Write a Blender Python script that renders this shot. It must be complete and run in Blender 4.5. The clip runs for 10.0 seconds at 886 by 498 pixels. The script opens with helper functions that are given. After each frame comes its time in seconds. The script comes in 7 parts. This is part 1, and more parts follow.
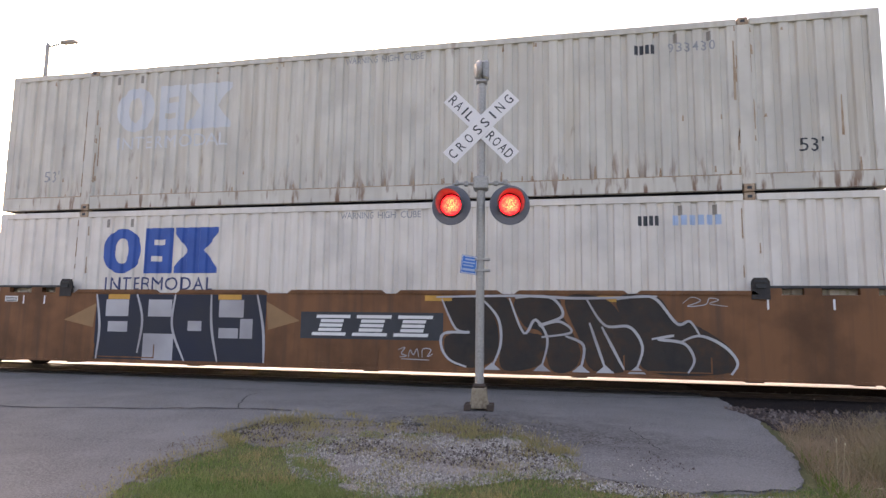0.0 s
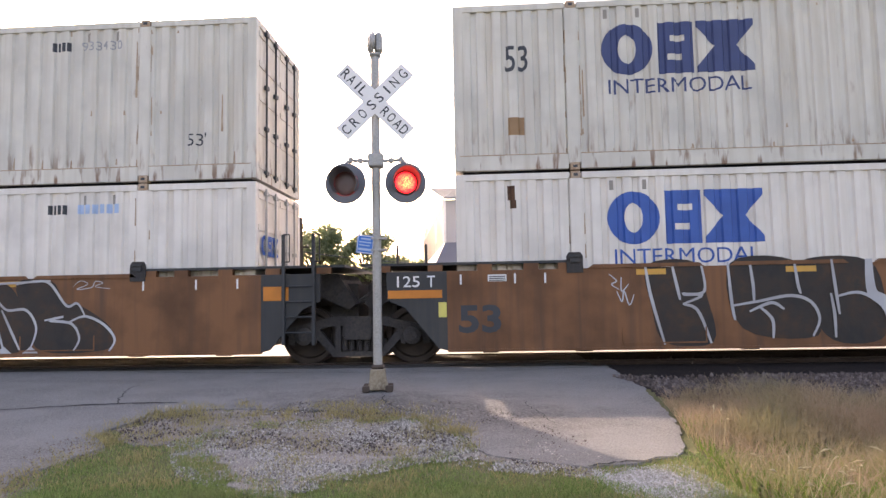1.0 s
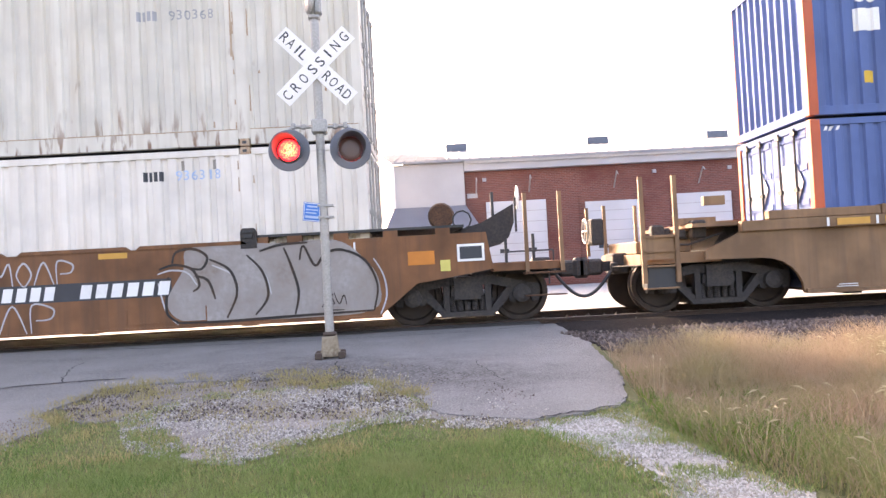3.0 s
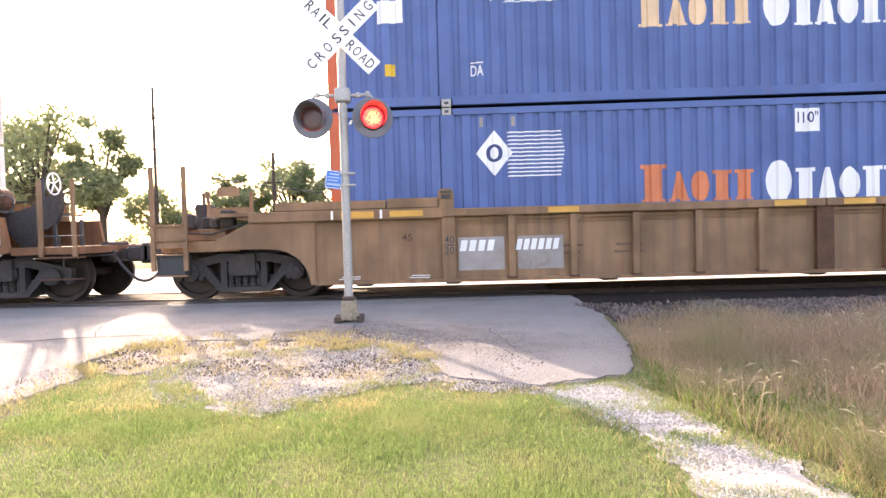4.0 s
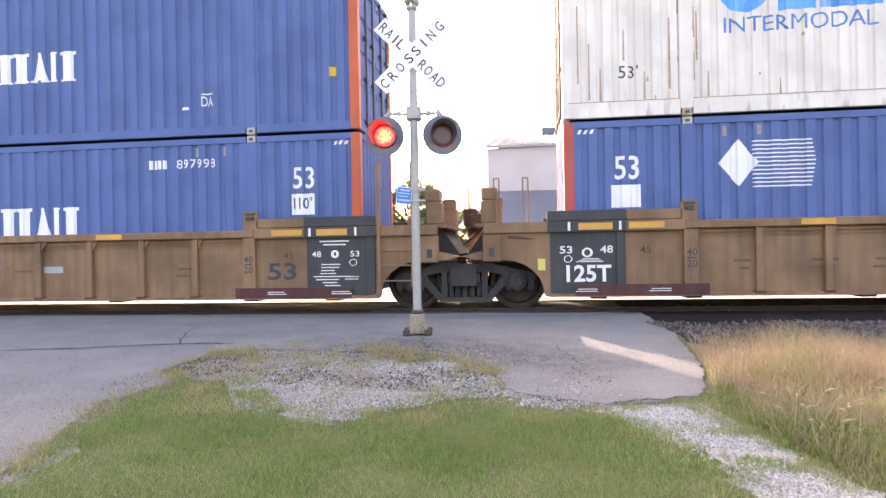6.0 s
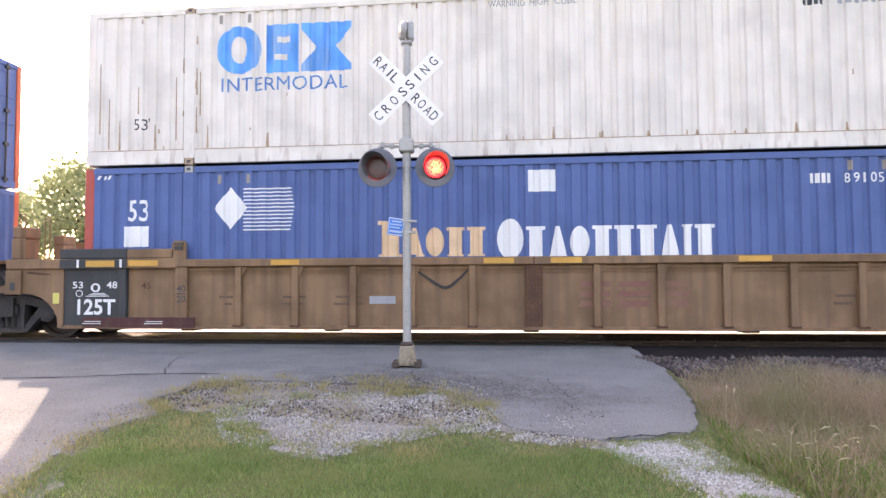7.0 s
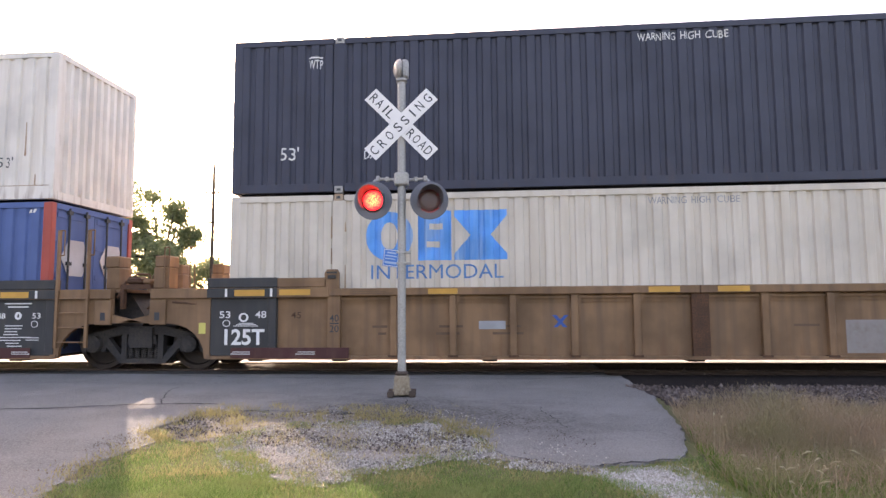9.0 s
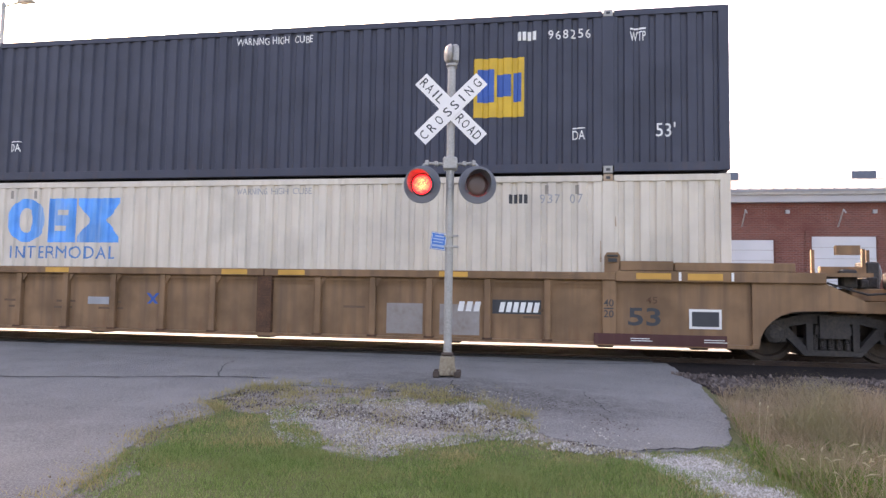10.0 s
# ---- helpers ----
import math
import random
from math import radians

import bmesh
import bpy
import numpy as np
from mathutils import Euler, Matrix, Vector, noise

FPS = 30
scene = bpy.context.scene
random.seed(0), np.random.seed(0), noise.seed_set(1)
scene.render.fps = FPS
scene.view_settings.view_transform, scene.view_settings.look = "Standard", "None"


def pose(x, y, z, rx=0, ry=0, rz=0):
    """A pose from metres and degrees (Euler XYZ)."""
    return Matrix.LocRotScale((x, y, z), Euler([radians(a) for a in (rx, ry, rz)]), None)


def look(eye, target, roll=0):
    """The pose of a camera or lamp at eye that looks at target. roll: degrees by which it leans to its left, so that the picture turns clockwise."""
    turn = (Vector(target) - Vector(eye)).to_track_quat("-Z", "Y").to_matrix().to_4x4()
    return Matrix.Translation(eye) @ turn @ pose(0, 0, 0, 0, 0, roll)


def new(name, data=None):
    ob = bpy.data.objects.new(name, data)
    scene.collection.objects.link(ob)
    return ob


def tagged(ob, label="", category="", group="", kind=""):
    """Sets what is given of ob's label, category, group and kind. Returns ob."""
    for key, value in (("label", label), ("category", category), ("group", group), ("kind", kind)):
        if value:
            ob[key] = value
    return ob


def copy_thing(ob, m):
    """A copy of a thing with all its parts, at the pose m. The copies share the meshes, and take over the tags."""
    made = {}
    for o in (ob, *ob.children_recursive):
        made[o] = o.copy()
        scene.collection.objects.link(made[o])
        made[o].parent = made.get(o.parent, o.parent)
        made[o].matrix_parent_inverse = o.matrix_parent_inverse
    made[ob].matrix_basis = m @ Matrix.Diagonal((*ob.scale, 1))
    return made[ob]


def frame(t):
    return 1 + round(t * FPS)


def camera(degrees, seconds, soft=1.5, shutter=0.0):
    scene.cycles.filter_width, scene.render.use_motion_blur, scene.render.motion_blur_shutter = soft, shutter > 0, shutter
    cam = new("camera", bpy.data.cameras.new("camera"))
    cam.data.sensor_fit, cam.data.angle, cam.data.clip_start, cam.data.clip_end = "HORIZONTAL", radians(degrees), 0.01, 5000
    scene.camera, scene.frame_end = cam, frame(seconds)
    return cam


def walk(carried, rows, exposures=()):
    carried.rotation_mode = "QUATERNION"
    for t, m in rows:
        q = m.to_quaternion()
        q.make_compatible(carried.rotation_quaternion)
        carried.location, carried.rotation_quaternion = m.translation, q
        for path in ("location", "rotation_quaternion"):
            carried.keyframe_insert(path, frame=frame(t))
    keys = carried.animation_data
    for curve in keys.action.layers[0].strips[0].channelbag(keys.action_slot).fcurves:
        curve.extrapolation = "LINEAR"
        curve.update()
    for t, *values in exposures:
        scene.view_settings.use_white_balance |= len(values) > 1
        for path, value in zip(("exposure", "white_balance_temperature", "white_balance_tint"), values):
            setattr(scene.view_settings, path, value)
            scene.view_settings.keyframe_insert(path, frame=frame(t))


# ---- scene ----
# camera: held by hand beside the road, turning a little
cam = camera(69.15, 10.0, soft=1.45)
PATH = [(0.0, -0.06, 0.07, 1.17, 12.40, 6.80, -0.82), (0.3, -0.04, 0.19, 1.26, 9.37, 5.65, -1.00), (0.5, -0.04, 0.21, 1.26, 5.87, 5.77, -1.35), (0.6, -0.02, 0.19, 1.25, 4.66, 5.43, -0.29), (1.0, -0.04, 0.22, 1.26, 3.62, 4.40, 1.02), (1.4, -0.12, 0.22, 1.23, 3.96, 5.07, -0.72), (1.5, -0.12, 0.22, 1.22, 4.42, 5.04, -1.35), (2.0, -0.09, 0.21, 1.25, 9.40, 2.13, 0.67), (2.5, -0.07, 0.22, 1.23, 3.45, 1.32, -0.91), (2.8, -0.03, 0.18, 1.24, 0.63, 1.56, 0.73), (3.0, 0.00, 0.18, 1.24, -0.62, 1.20, 3.05), (3.1, 0.03, 0.14, 1.22, -0.47, 1.75, 2.09), (3.2, 0.03, 0.11, 1.21, -0.74, 0.51, 1.01), (4.3, 0.12, 0.00, 1.25, 1.83, -1.52, 1.90), (4.5, 0.14, 0.00, 1.25, 0.65, -0.21, 1.81), (5.0, 0.09, -0.09, 1.22, -0.49, -1.60, -0.03), (5.5, 0.14, -0.12, 1.22, 6.36, -2.88, 1.82), (5.8, 0.13, -0.07, 1.21, 8.18, -0.92, 2.06), (6.0, 0.10, -0.08, 1.26, 7.65, -0.10, 1.09), (6.2, 0.10, -0.09, 1.27, 7.54, -0.13, 0.69), (7.3, -0.02, -0.10, 1.28, 4.70, 3.30, 0.51), (7.5, -0.03, -0.13, 1.28, 3.68, 3.34, 0.84), (8.0, -0.08, -0.13, 1.28, 3.67, 4.11, 0.89), (8.3, -0.07, -0.19, 1.28, 4.83, 3.91, 0.31), (8.5, -0.09, -0.18, 1.30, 5.61, 4.17, 0.58), (9.0, -0.02, -0.30, 1.29, 5.36, 5.20, 0.39), (9.5, 0.09, -0.45, 1.27, 8.02, 4.30, 0.94), (10.0, -0.02, -0.43, 1.30, 9.37, 3.60, -0.89)]
walk(cam, [(t, pose(x, y, z, 90 + p, r, w)) for t, x, y, z, w, p, r in PATH], [(0, 2.21, 8000, 28), (1.0, 2.49, 8000, 28), (2.0, 2.80, 8000, 28), (2.5, 3.02, 8000, 28), (4.5, 3.30, 8000, 28), (6.0, 3.28, 8000, 28), (7.5, 3.10, 8000, 28), (8.0, 3.08, 8000, 28), (8.5, 2.80, 8000, 28), (9.0, 2.66, 8000, 28), (10.0, 2.80, 8000, 28)])

# ---- light: low hazy sun beyond the train, to its left ----
SUN_AZ, SUN_EL = -31.5, 22.3
world = bpy.data.worlds.new("sky")
scene.world = world
world.use_nodes = True
nt = world.node_tree
sky = nt.nodes.new("ShaderNodeTexSky")
sky.sky_type, sky.sun_disc = "NISHITA", False
sky.sun_elevation, sky.sun_rotation = radians(SUN_EL), radians(SUN_AZ)
sky.air_density, sky.dust_density, sky.ozone_density = 1.0, 4.0, 1.0
bg = nt.nodes["Background"]
bg.inputs["Strength"].default_value = 0.13
nt.links.new(sky.outputs[0], bg.inputs[0])
sun = new("sun", bpy.data.lights.new("sun", "SUN"))
sun.data.energy, sun.data.angle, sun.data.color = 1.4, radians(0.6), (1.0, 0.95, 0.82)
sd = Vector((math.sin(radians(SUN_AZ)) * math.cos(radians(SUN_EL)), math.cos(radians(SUN_AZ)) * math.cos(radians(SUN_EL)), math.sin(radians(SUN_EL))))
sun.matrix_world = look(sd * 60, (0, 0, 0))

# ---- plan in metres: the track runs along x; z = 0 is the lawn ----
RAIL_Z, FACE_Y = 0.18, 10.785           # rail top; near side of the containers
AXIS_Y = FACE_Y + 1.30                  # middle of the track
WELL_Y = AXIS_Y - 1.50                  # outer side of the well cars
UNIT = (0.0, 19.53, 43.10, 62.72, 82.31)  # container fronts along the train
LEN, POST = 16.15, 1.98


def train_x(t):
    return 0.00193 * t ** 3 - 0.0292 * t * t - 8.2838 * t - 11.688


def ground_z(y):
    return float(np.interp(y, [0, 5.5, 7.6, 8.4, 10.2, 11.2, 14.5, 20, 28], [-0.05, -0.02, 0.07, 0.10, 0.12, 0.15, 0.15, 0.08, 0.0]))


# ---- materials ----
def base_mat(name, rough=0.6, metal=0.0, spec=0.5):
    m = bpy.data.materials.new(name)
    m.use_nodes = True
    n = m.node_tree.nodes
    b = n["Principled BSDF"]
    b.inputs["Roughness"].default_value = rough
    b.inputs["Metallic"].default_value = metal
    b.inputs["Specular IOR Level"].default_value = spec
    return m, m.node_tree, b


def node(t, kind, **kw):
    n = t.nodes.new(kind)
    for k, v in kw.items():
        n.inputs[k].default_value = v
    return n


def mix(t, a, b, fac):
    n = t.nodes.new("ShaderNodeMix")
    n.data_type = "RGBA"
    for sock, v in ((n.inputs[0], fac), (n.inputs[6], a), (n.inputs[7], b)):
        if hasattr(v, "is_linked"):
            t.links.new(v, sock)
        elif isinstance(v, tuple):
            sock.default_value = (*v, 1)
        else:
            sock.default_value = v
    return n.outputs[2]


def coords(t, scale=(1, 1, 1)):
    tc = t.nodes.new("ShaderNodeTexCoord")
    mp = t.nodes.new("ShaderNodeMapping")
    mp.inputs["Scale"].default_value = scale
    t.links.new(tc.outputs["Object"], mp.inputs[0])
    return mp.outputs[0]


def noise_fac(t, vec, scale, lo=0.4, hi=0.65, detail=4.0):
    n = node(t, "ShaderNodeTexNoise", Scale=scale, Detail=detail)
    t.links.new(vec, n.inputs["Vector"])
    r = node(t, "ShaderNodeMapRange")
    r.inputs["From Min"].default_value, r.inputs["From Max"].default_value = lo, hi
    t.links.new(n.outputs["Fac"], r.inputs["Value"])
    return r.outputs[0]


def bump(t, b, height, strength=0.3, dist=0.01):
    n = node(t, "ShaderNodeBump", Strength=strength, Distance=dist)
    t.links.new(height, n.inputs["Height"])
    t.links.new(n.outputs[0], b.inputs["Normal"])


def surface(name, a, c, d=None, rough=0.7, metal=0.0, big=0.8, small=30.0, bumps=0.2, dist=0.01, spec=0.4):
    """Two colours at a large scale, a third as fine grain, and fine relief."""
    m, t, b = base_mat(name, rough, metal, spec)
    v = coords(t)
    col = mix(t, a, c, noise_fac(t, v, big, 0.35, 0.65))
    fine = noise_fac(t, v, small, 0.35, 0.7)
    if d:
        col = mix(t, col, d, fine)
    t.links.new(col, b.inputs["Base Color"])
    bump(t, b, fine, bumps, dist)
    return m


def plain(name, a, rough=0.5, metal=0.0, spec=0.4):
    return surface(name, a, tuple(x * 0.82 for x in a), None, rough, metal, 3.0, 60.0, 0.05, 0.003, spec)


def aged_paint(name, a, dirt, rust_amount=0.5, rough=0.55, low=0.55, blotch=0.8):
    """Painted steel: vertical grime runs, and rust that starts along the lower rail and at dents."""
    m, t, b = base_mat(name, rough, 0.0, 0.35)
    v = coords(t)
    runs = noise_fac(t, coords(t, (7.0, 7.0, 0.35)), 1.0, 0.45, 0.8)
    col = mix(t, a, dirt, runs)
    col = mix(t, col, tuple(x * blotch for x in a), noise_fac(t, v, 1.3, 0.42, 0.68, 6.0))
    sep = t.nodes.new("ShaderNodeSeparateXYZ")
    t.links.new(v, sep.inputs[0])
    grad = node(t, "ShaderNodeMapRange")
    grad.inputs["From Min"].default_value, grad.inputs["From Max"].default_value = low, 0.05
    t.links.new(sep.outputs[2], grad.inputs["Value"])
    spots = noise_fac(t, coords(t, (9.0, 9.0, 1.6)), 1.0, 0.56, 0.66)
    mul = t.nodes.new("ShaderNodeMath")
    mul.operation = "MULTIPLY"
    t.links.new(grad.outputs[0], mul.inputs[0])
    t.links.new(spots, mul.inputs[1])
    scat = noise_fac(t, coords(t, (3.0, 3.0, 0.9)), 1.3, 0.71 - 0.06 * rust_amount, 0.82)
    add = t.nodes.new("ShaderNodeMath")
    add.operation, add.use_clamp = "ADD", True
    t.links.new(mul.outputs[0], add.inputs[0])
    t.links.new(scat, add.inputs[1])
    k = t.nodes.new("ShaderNodeMath")
    k.operation = "MULTIPLY"
    k.inputs[1].default_value = rust_amount
    t.links.new(add.outputs[0], k.inputs[0])
    col = mix(t, col, (0.17, 0.075, 0.035), k.outputs[0])
    t.links.new(col, b.inputs["Base Color"])
    bump(t, b, noise_fac(t, v, 14.0, 0.3, 0.7), 0.12, 0.006)
    return m


def glow(name, col, strength):
    m, t, b = base_mat(name, 0.4)
    v = coords(t)
    vor = node(t, "ShaderNodeTexVoronoi", Scale=55.0)
    t.links.new(v, vor.inputs["Vector"])
    ln = t.nodes.new("ShaderNodeVectorMath")
    ln.operation = "LENGTH"
    t.links.new(v, ln.inputs[0])
    rr = node(t, "ShaderNodeMapRange")
    rr.inputs["From Min"].default_value, rr.inputs["From Max"].default_value = 0.05, 0.13
    t.links.new(ln.outputs["Value"], rr.inputs["Value"])
    c = mix(t, col, (1.0, 0.012, 0.02), rr.outputs[0])
    dots = node(t, "ShaderNodeMapRange")
    dots.inputs["From Min"].default_value, dots.inputs["From Max"].default_value = 0.25, 0.6
    t.links.new(vor.outputs["Distance"], dots.inputs["Value"])
    c = mix(t, c, (0.75, 0.008, 0.012), dots.outputs[0])
    b.inputs["Base Color"].default_value = (0.3, 0.01, 0.01, 1)
    t.links.new(c, b.inputs["Emission Color"])
    b.inputs["Emission Strength"].default_value = strength
    return m


def leafy(name, a, c, rough=0.6, patch=None, scale=1.6):
    m, t, b = base_mat(name, rough, 0.0, 0.2)
    g = t.nodes.new("ShaderNodeNewGeometry")
    col = mix(t, a, c, g.outputs["Random Per Island"])
    if patch:
        half = t.nodes.new("ShaderNodeMath")
        half.operation = "MULTIPLY"
        half.inputs[1].default_value = 0.65
        t.links.new(noise_fac(t, coords(t), scale, 0.46, 0.66), half.inputs[0])
        col = mix(t, col, patch, half.outputs[0])
    t.links.new(col, b.inputs["Base Color"])
    tr = t.nodes.new("ShaderNodeBsdfTranslucent")
    t.links.new(col, tr.inputs[0])
    ms = t.nodes.new("ShaderNodeMixShader")
    ms.inputs[0].default_value = 0.4
    t.links.new(b.outputs[0], ms.inputs[1])
    t.links.new(tr.outputs[0], ms.inputs[2])
    t.links.new(ms.outputs[0], t.nodes["Material Output"].inputs[0])
    return m


def stones(name, a, c):
    m, t, b = base_mat(name, 0.9, 0.0, 0.2)
    g = t.nodes.new("ShaderNodeNewGeometry")
    pick = node(t, "ShaderNodeMapRange")
    pick.inputs["From Min"].default_value, pick.inputs["From Max"].default_value = 0.40, 0.80
    t.links.new(g.outputs["Random Per Island"], pick.inputs["Value"])
    col = mix(t, a, c, pick.outputs[0])
    col = mix(t, col, tuple(x * 0.6 for x in a), noise_fac(t, coords(t), 40.0, 0.5, 0.75))
    t.links.new(col, b.inputs["Base Color"])
    return m


WHITE = aged_paint("white_paint", (0.710, 0.662, 0.605), (0.595, 0.530, 0.455), 0.40)
CREAM = aged_paint("cream_paint", (0.610, 0.550, 0.472), (0.500, 0.425, 0.340), 0.40)
WHITE_RUSTY = aged_paint("rusty_white_paint", (0.60, 0.57, 0.51), (0.44, 0.385, 0.31), 0.90, 0.6, 0.8)
BLUE = aged_paint("blue_paint", (0.082, 0.136, 0.305), (0.078, 0.118, 0.240), 0.12, 0.8)
NAVY = aged_paint("navy_paint", (0.042, 0.048, 0.074), (0.05, 0.055, 0.08), 0.10)
RED_POST = aged_paint("faded_red_paint", (0.42, 0.075, 0.055), (0.34, 0.09, 0.07), 0.2)
ORANGE = aged_paint("orange_paint", (0.50, 0.10, 0.04), (0.38, 0.10, 0.06), 0.2)
BROWN = aged_paint("rust_brown_paint", (0.205, 0.090, 0.040), (0.092, 0.050, 0.033), 0.60, 0.7, 0.9, 0.5)
YELLOW = aged_paint("weathered_yellow_paint", (0.240, 0.137, 0.073), (0.125, 0.078, 0.052), 0.60, 0.65, 0.8, 0.58)
BLACK = aged_paint("black_paint", (0.035, 0.038, 0.042), (0.060, 0.055, 0.05), 0.2)
MAROON = aged_paint("maroon_paint", (0.07, 0.02, 0.02), (0.10, 0.05, 0.04), 0.3)
GRIME = surface("truck_grime", (0.048, 0.044, 0.045), (0.070, 0.059, 0.052), (0.036, 0.034, 0.034), 0.8, 0.2, 3.0, 25.0, 0.4)
WHEEL = surface("wheel_steel", (0.035, 0.027, 0.024), (0.055, 0.04, 0.032), None, 0.6, 0.5, 5.0, 40.0, 0.2)
RUSTY = surface("rusted_steel", (0.10, 0.05, 0.03), (0.16, 0.075, 0.04), (0.06, 0.035, 0.025), 0.8, 0.3, 4.0, 40.0, 0.3)
STREAK = surface("rust_streak", (0.38, 0.27, 0.185), (0.27, 0.155, 0.09), (0.44, 0.35, 0.265), 0.8, 0, 6.0, 30.0)
SLOT = plain("slot_shadow", (0.28, 0.25, 0.22))
RAIL_RUST = surface("dark_rail_rust", (0.050, 0.032, 0.026), (0.075, 0.045, 0.032), (0.035, 0.025, 0.022), 0.85, 0.1, 4.0, 40.0, 0.3)
RAILTOP = plain("worn_rail", (0.20, 0.18, 0.165), 0.6, 0.5)
LOGO_BLUE = plain("logo_blue", (0.020, 0.095, 0.36))
LOGO_FADED = aged_paint("faded_logo_blue", (0.045, 0.235, 0.560), (0.430, 0.560, 0.660), 0.0, 0.6, 0.55, 1.6)
LOGO_TEAL = surface("worn_logo_blue", (0.030, 0.130, 0.350), (0.090, 0.240, 0.480), None, 0.6, 0, 3.0, 9.0)
LOGO_GHOST = surface("ghost_logo", (0.50, 0.53, 0.57), (0.60, 0.61, 0.61), None, 0.6)
INK = plain("dark_ink", (0.035, 0.04, 0.05))
INK_NAVY = plain("navy_logo", (0.030, 0.050, 0.15))
INK_PALE = plain("faint_ink", (0.30, 0.31, 0.33))
INK_SKY = plain("faded_blue_ink", (0.35, 0.48, 0.68))
CHALK = surface("white_lettering", (0.75, 0.76, 0.76), (0.60, 0.60, 0.60), (0.68, 0.68, 0.66), 0.6)
LOGO_ORANGE = plain("logo_orange", (0.60, 0.17, 0.07))
LOGO_CREAM = plain("logo_cream", (0.70, 0.48, 0.30))
GHOST_RED = surface("ghost_red_paint", (0.185, 0.070, 0.058), (0.215, 0.110, 0.072), None, 0.7, 0, 2.0, 12.0)
STENCIL = plain("worn_stencil", (0.130, 0.080, 0.052), 0.8)
TAG_YELLOW = plain("yellow_marker", (0.62, 0.38, 0.03))
TAG_AMBER = plain("amber_reflector", (0.60, 0.31, 0.06))
TAG_ORANGE = plain("orange_reflector", (0.60, 0.20, 0.03))
PALE_YELLOW = plain("pale_yellow_plate", (0.62, 0.55, 0.15))
SPRAY_DARK = surface("dark_spray", (0.020, 0.018, 0.018), (0.060, 0.032, 0.018), (0.03, 0.025, 0.022), 0.7, 0, 2.2, 9.0)
SPRAY_NAVY = surface("navy_spray", (0.018, 0.024, 0.045), (0.028, 0.030, 0.040), None, 0.7)
SPRAY_WHITE = surface("white_spray", (0.46, 0.46, 0.48), (0.30, 0.29, 0.30), None, 0.7)
SPRAY_SILVER = surface("silver_spray", (0.31, 0.29, 0.29), (0.21, 0.17, 0.15), (0.25, 0.23, 0.22), 0.6, 0.1, 1.8, 14.0)
SPRAY_TAN = plain("tan_spray", (0.30, 0.17, 0.08))


def road_surface():
    """Worn asphalt: mottled, with pale grit in it and a crumbled dark belt round the bare patch."""
    m, t, b = base_mat("asphalt", 0.93, 0.0, 0.25)
    v = coords(t)
    col = mix(t, (0.210, 0.207, 0.200), (0.147, 0.145, 0.140), noise_fac(t, v, 1.3, 0.35, 0.65))
    col = mix(t, col, (0.115, 0.110, 0.108), noise_fac(t, coords(t, (1.0, 2.6, 1.0)), 0.45, 0.52, 0.70, 6.0))
    fine = noise_fac(t, v, 65.0, 0.35, 0.7)
    col = mix(t, col, (0.300, 0.288, 0.280), fine)
    off = node(t, "ShaderNodeMapping")
    off.vector_type = "TEXTURE"
    off.inputs["Location"].default_value = (-0.9, 7.35, 0.1)
    off.inputs["Rotation"].default_value = (0, 0, radians(-20))
    off.inputs["Scale"].default_value = (2.1, 0.95, 4.0)
    t.links.new(v, off.inputs["Vector"])
    ln = t.nodes.new("ShaderNodeVectorMath")
    ln.operation = "LENGTH"
    t.links.new(off.outputs[0], ln.inputs[0])
    add = t.nodes.new("ShaderNodeMath")
    add.operation = "ADD"
    t.links.new(ln.outputs["Value"], add.inputs[0])
    t.links.new(noise_fac(t, v, 3.5, 0.2, 0.8), add.inputs[1])
    belt = node(t, "ShaderNodeMapRange")
    belt.inputs["From Min"].default_value, belt.inputs["From Max"].default_value = 0.95, 1.6
    belt.inputs["To Min"].default_value, belt.inputs["To Max"].default_value = 0.75, 0.0
    t.links.new(add.outputs[0], belt.inputs["Value"])
    crumb = mix(t, (0.085, 0.079, 0.076), (0.22, 0.21, 0.20), noise_fac(t, v, 28.0, 0.42, 0.66))
    col = mix(t, col, crumb, belt.outputs[0])
    t.links.new(col, b.inputs["Base Color"])
    bump(t, b, fine, 1.0, 0.013)
    return m


ASPHALT = road_surface()
# darker than the road, for the strips along and between the rails
PANEL = surface("dark_asphalt", (0.075, 0.070, 0.068), (0.050, 0.047, 0.046), (0.10, 0.095, 0.09), 0.95, 0, 2.0, 60.0, 0.8, 0.01, 0.2)
CRACK = plain("crack_tar", (0.035, 0.035, 0.035), 0.9)
SOIL = surface("soil_and_thatch", (0.130, 0.140, 0.062), (0.185, 0.165, 0.095), (0.095, 0.100, 0.045), 0.95, 0, 1.2, 40.0, 0.6, 0.02, 0.1)
GRAVEL_DUST = surface("pale_gravel_dust", (0.250, 0.232, 0.212), (0.150, 0.133, 0.115), (0.320, 0.300, 0.280), 0.95, 0, 2.6, 55.0, 0.7, 0.015, 0.1)
DIRT = surface("gritty_dirt", (0.20, 0.17, 0.14), (0.105, 0.085, 0.065), (0.30, 0.285, 0.265), 0.95, 0, 3.2, 70.0, 0.6, 0.015, 0.1)
LIMEDUST = surface("limestone_dust", (0.315, 0.300, 0.278), (0.165, 0.150, 0.112), (0.370, 0.355, 0.335), 0.95, 0, 2.0, 60.0, 0.6, 0.012, 0.1)
BALLAST_BED = surface("ballast_bed", (0.060, 0.048, 0.046), (0.080, 0.064, 0.060), (0.04, 0.033, 0.033), 0.95, 0, 2.0, 30.0, 0.7, 0.02, 0.1)
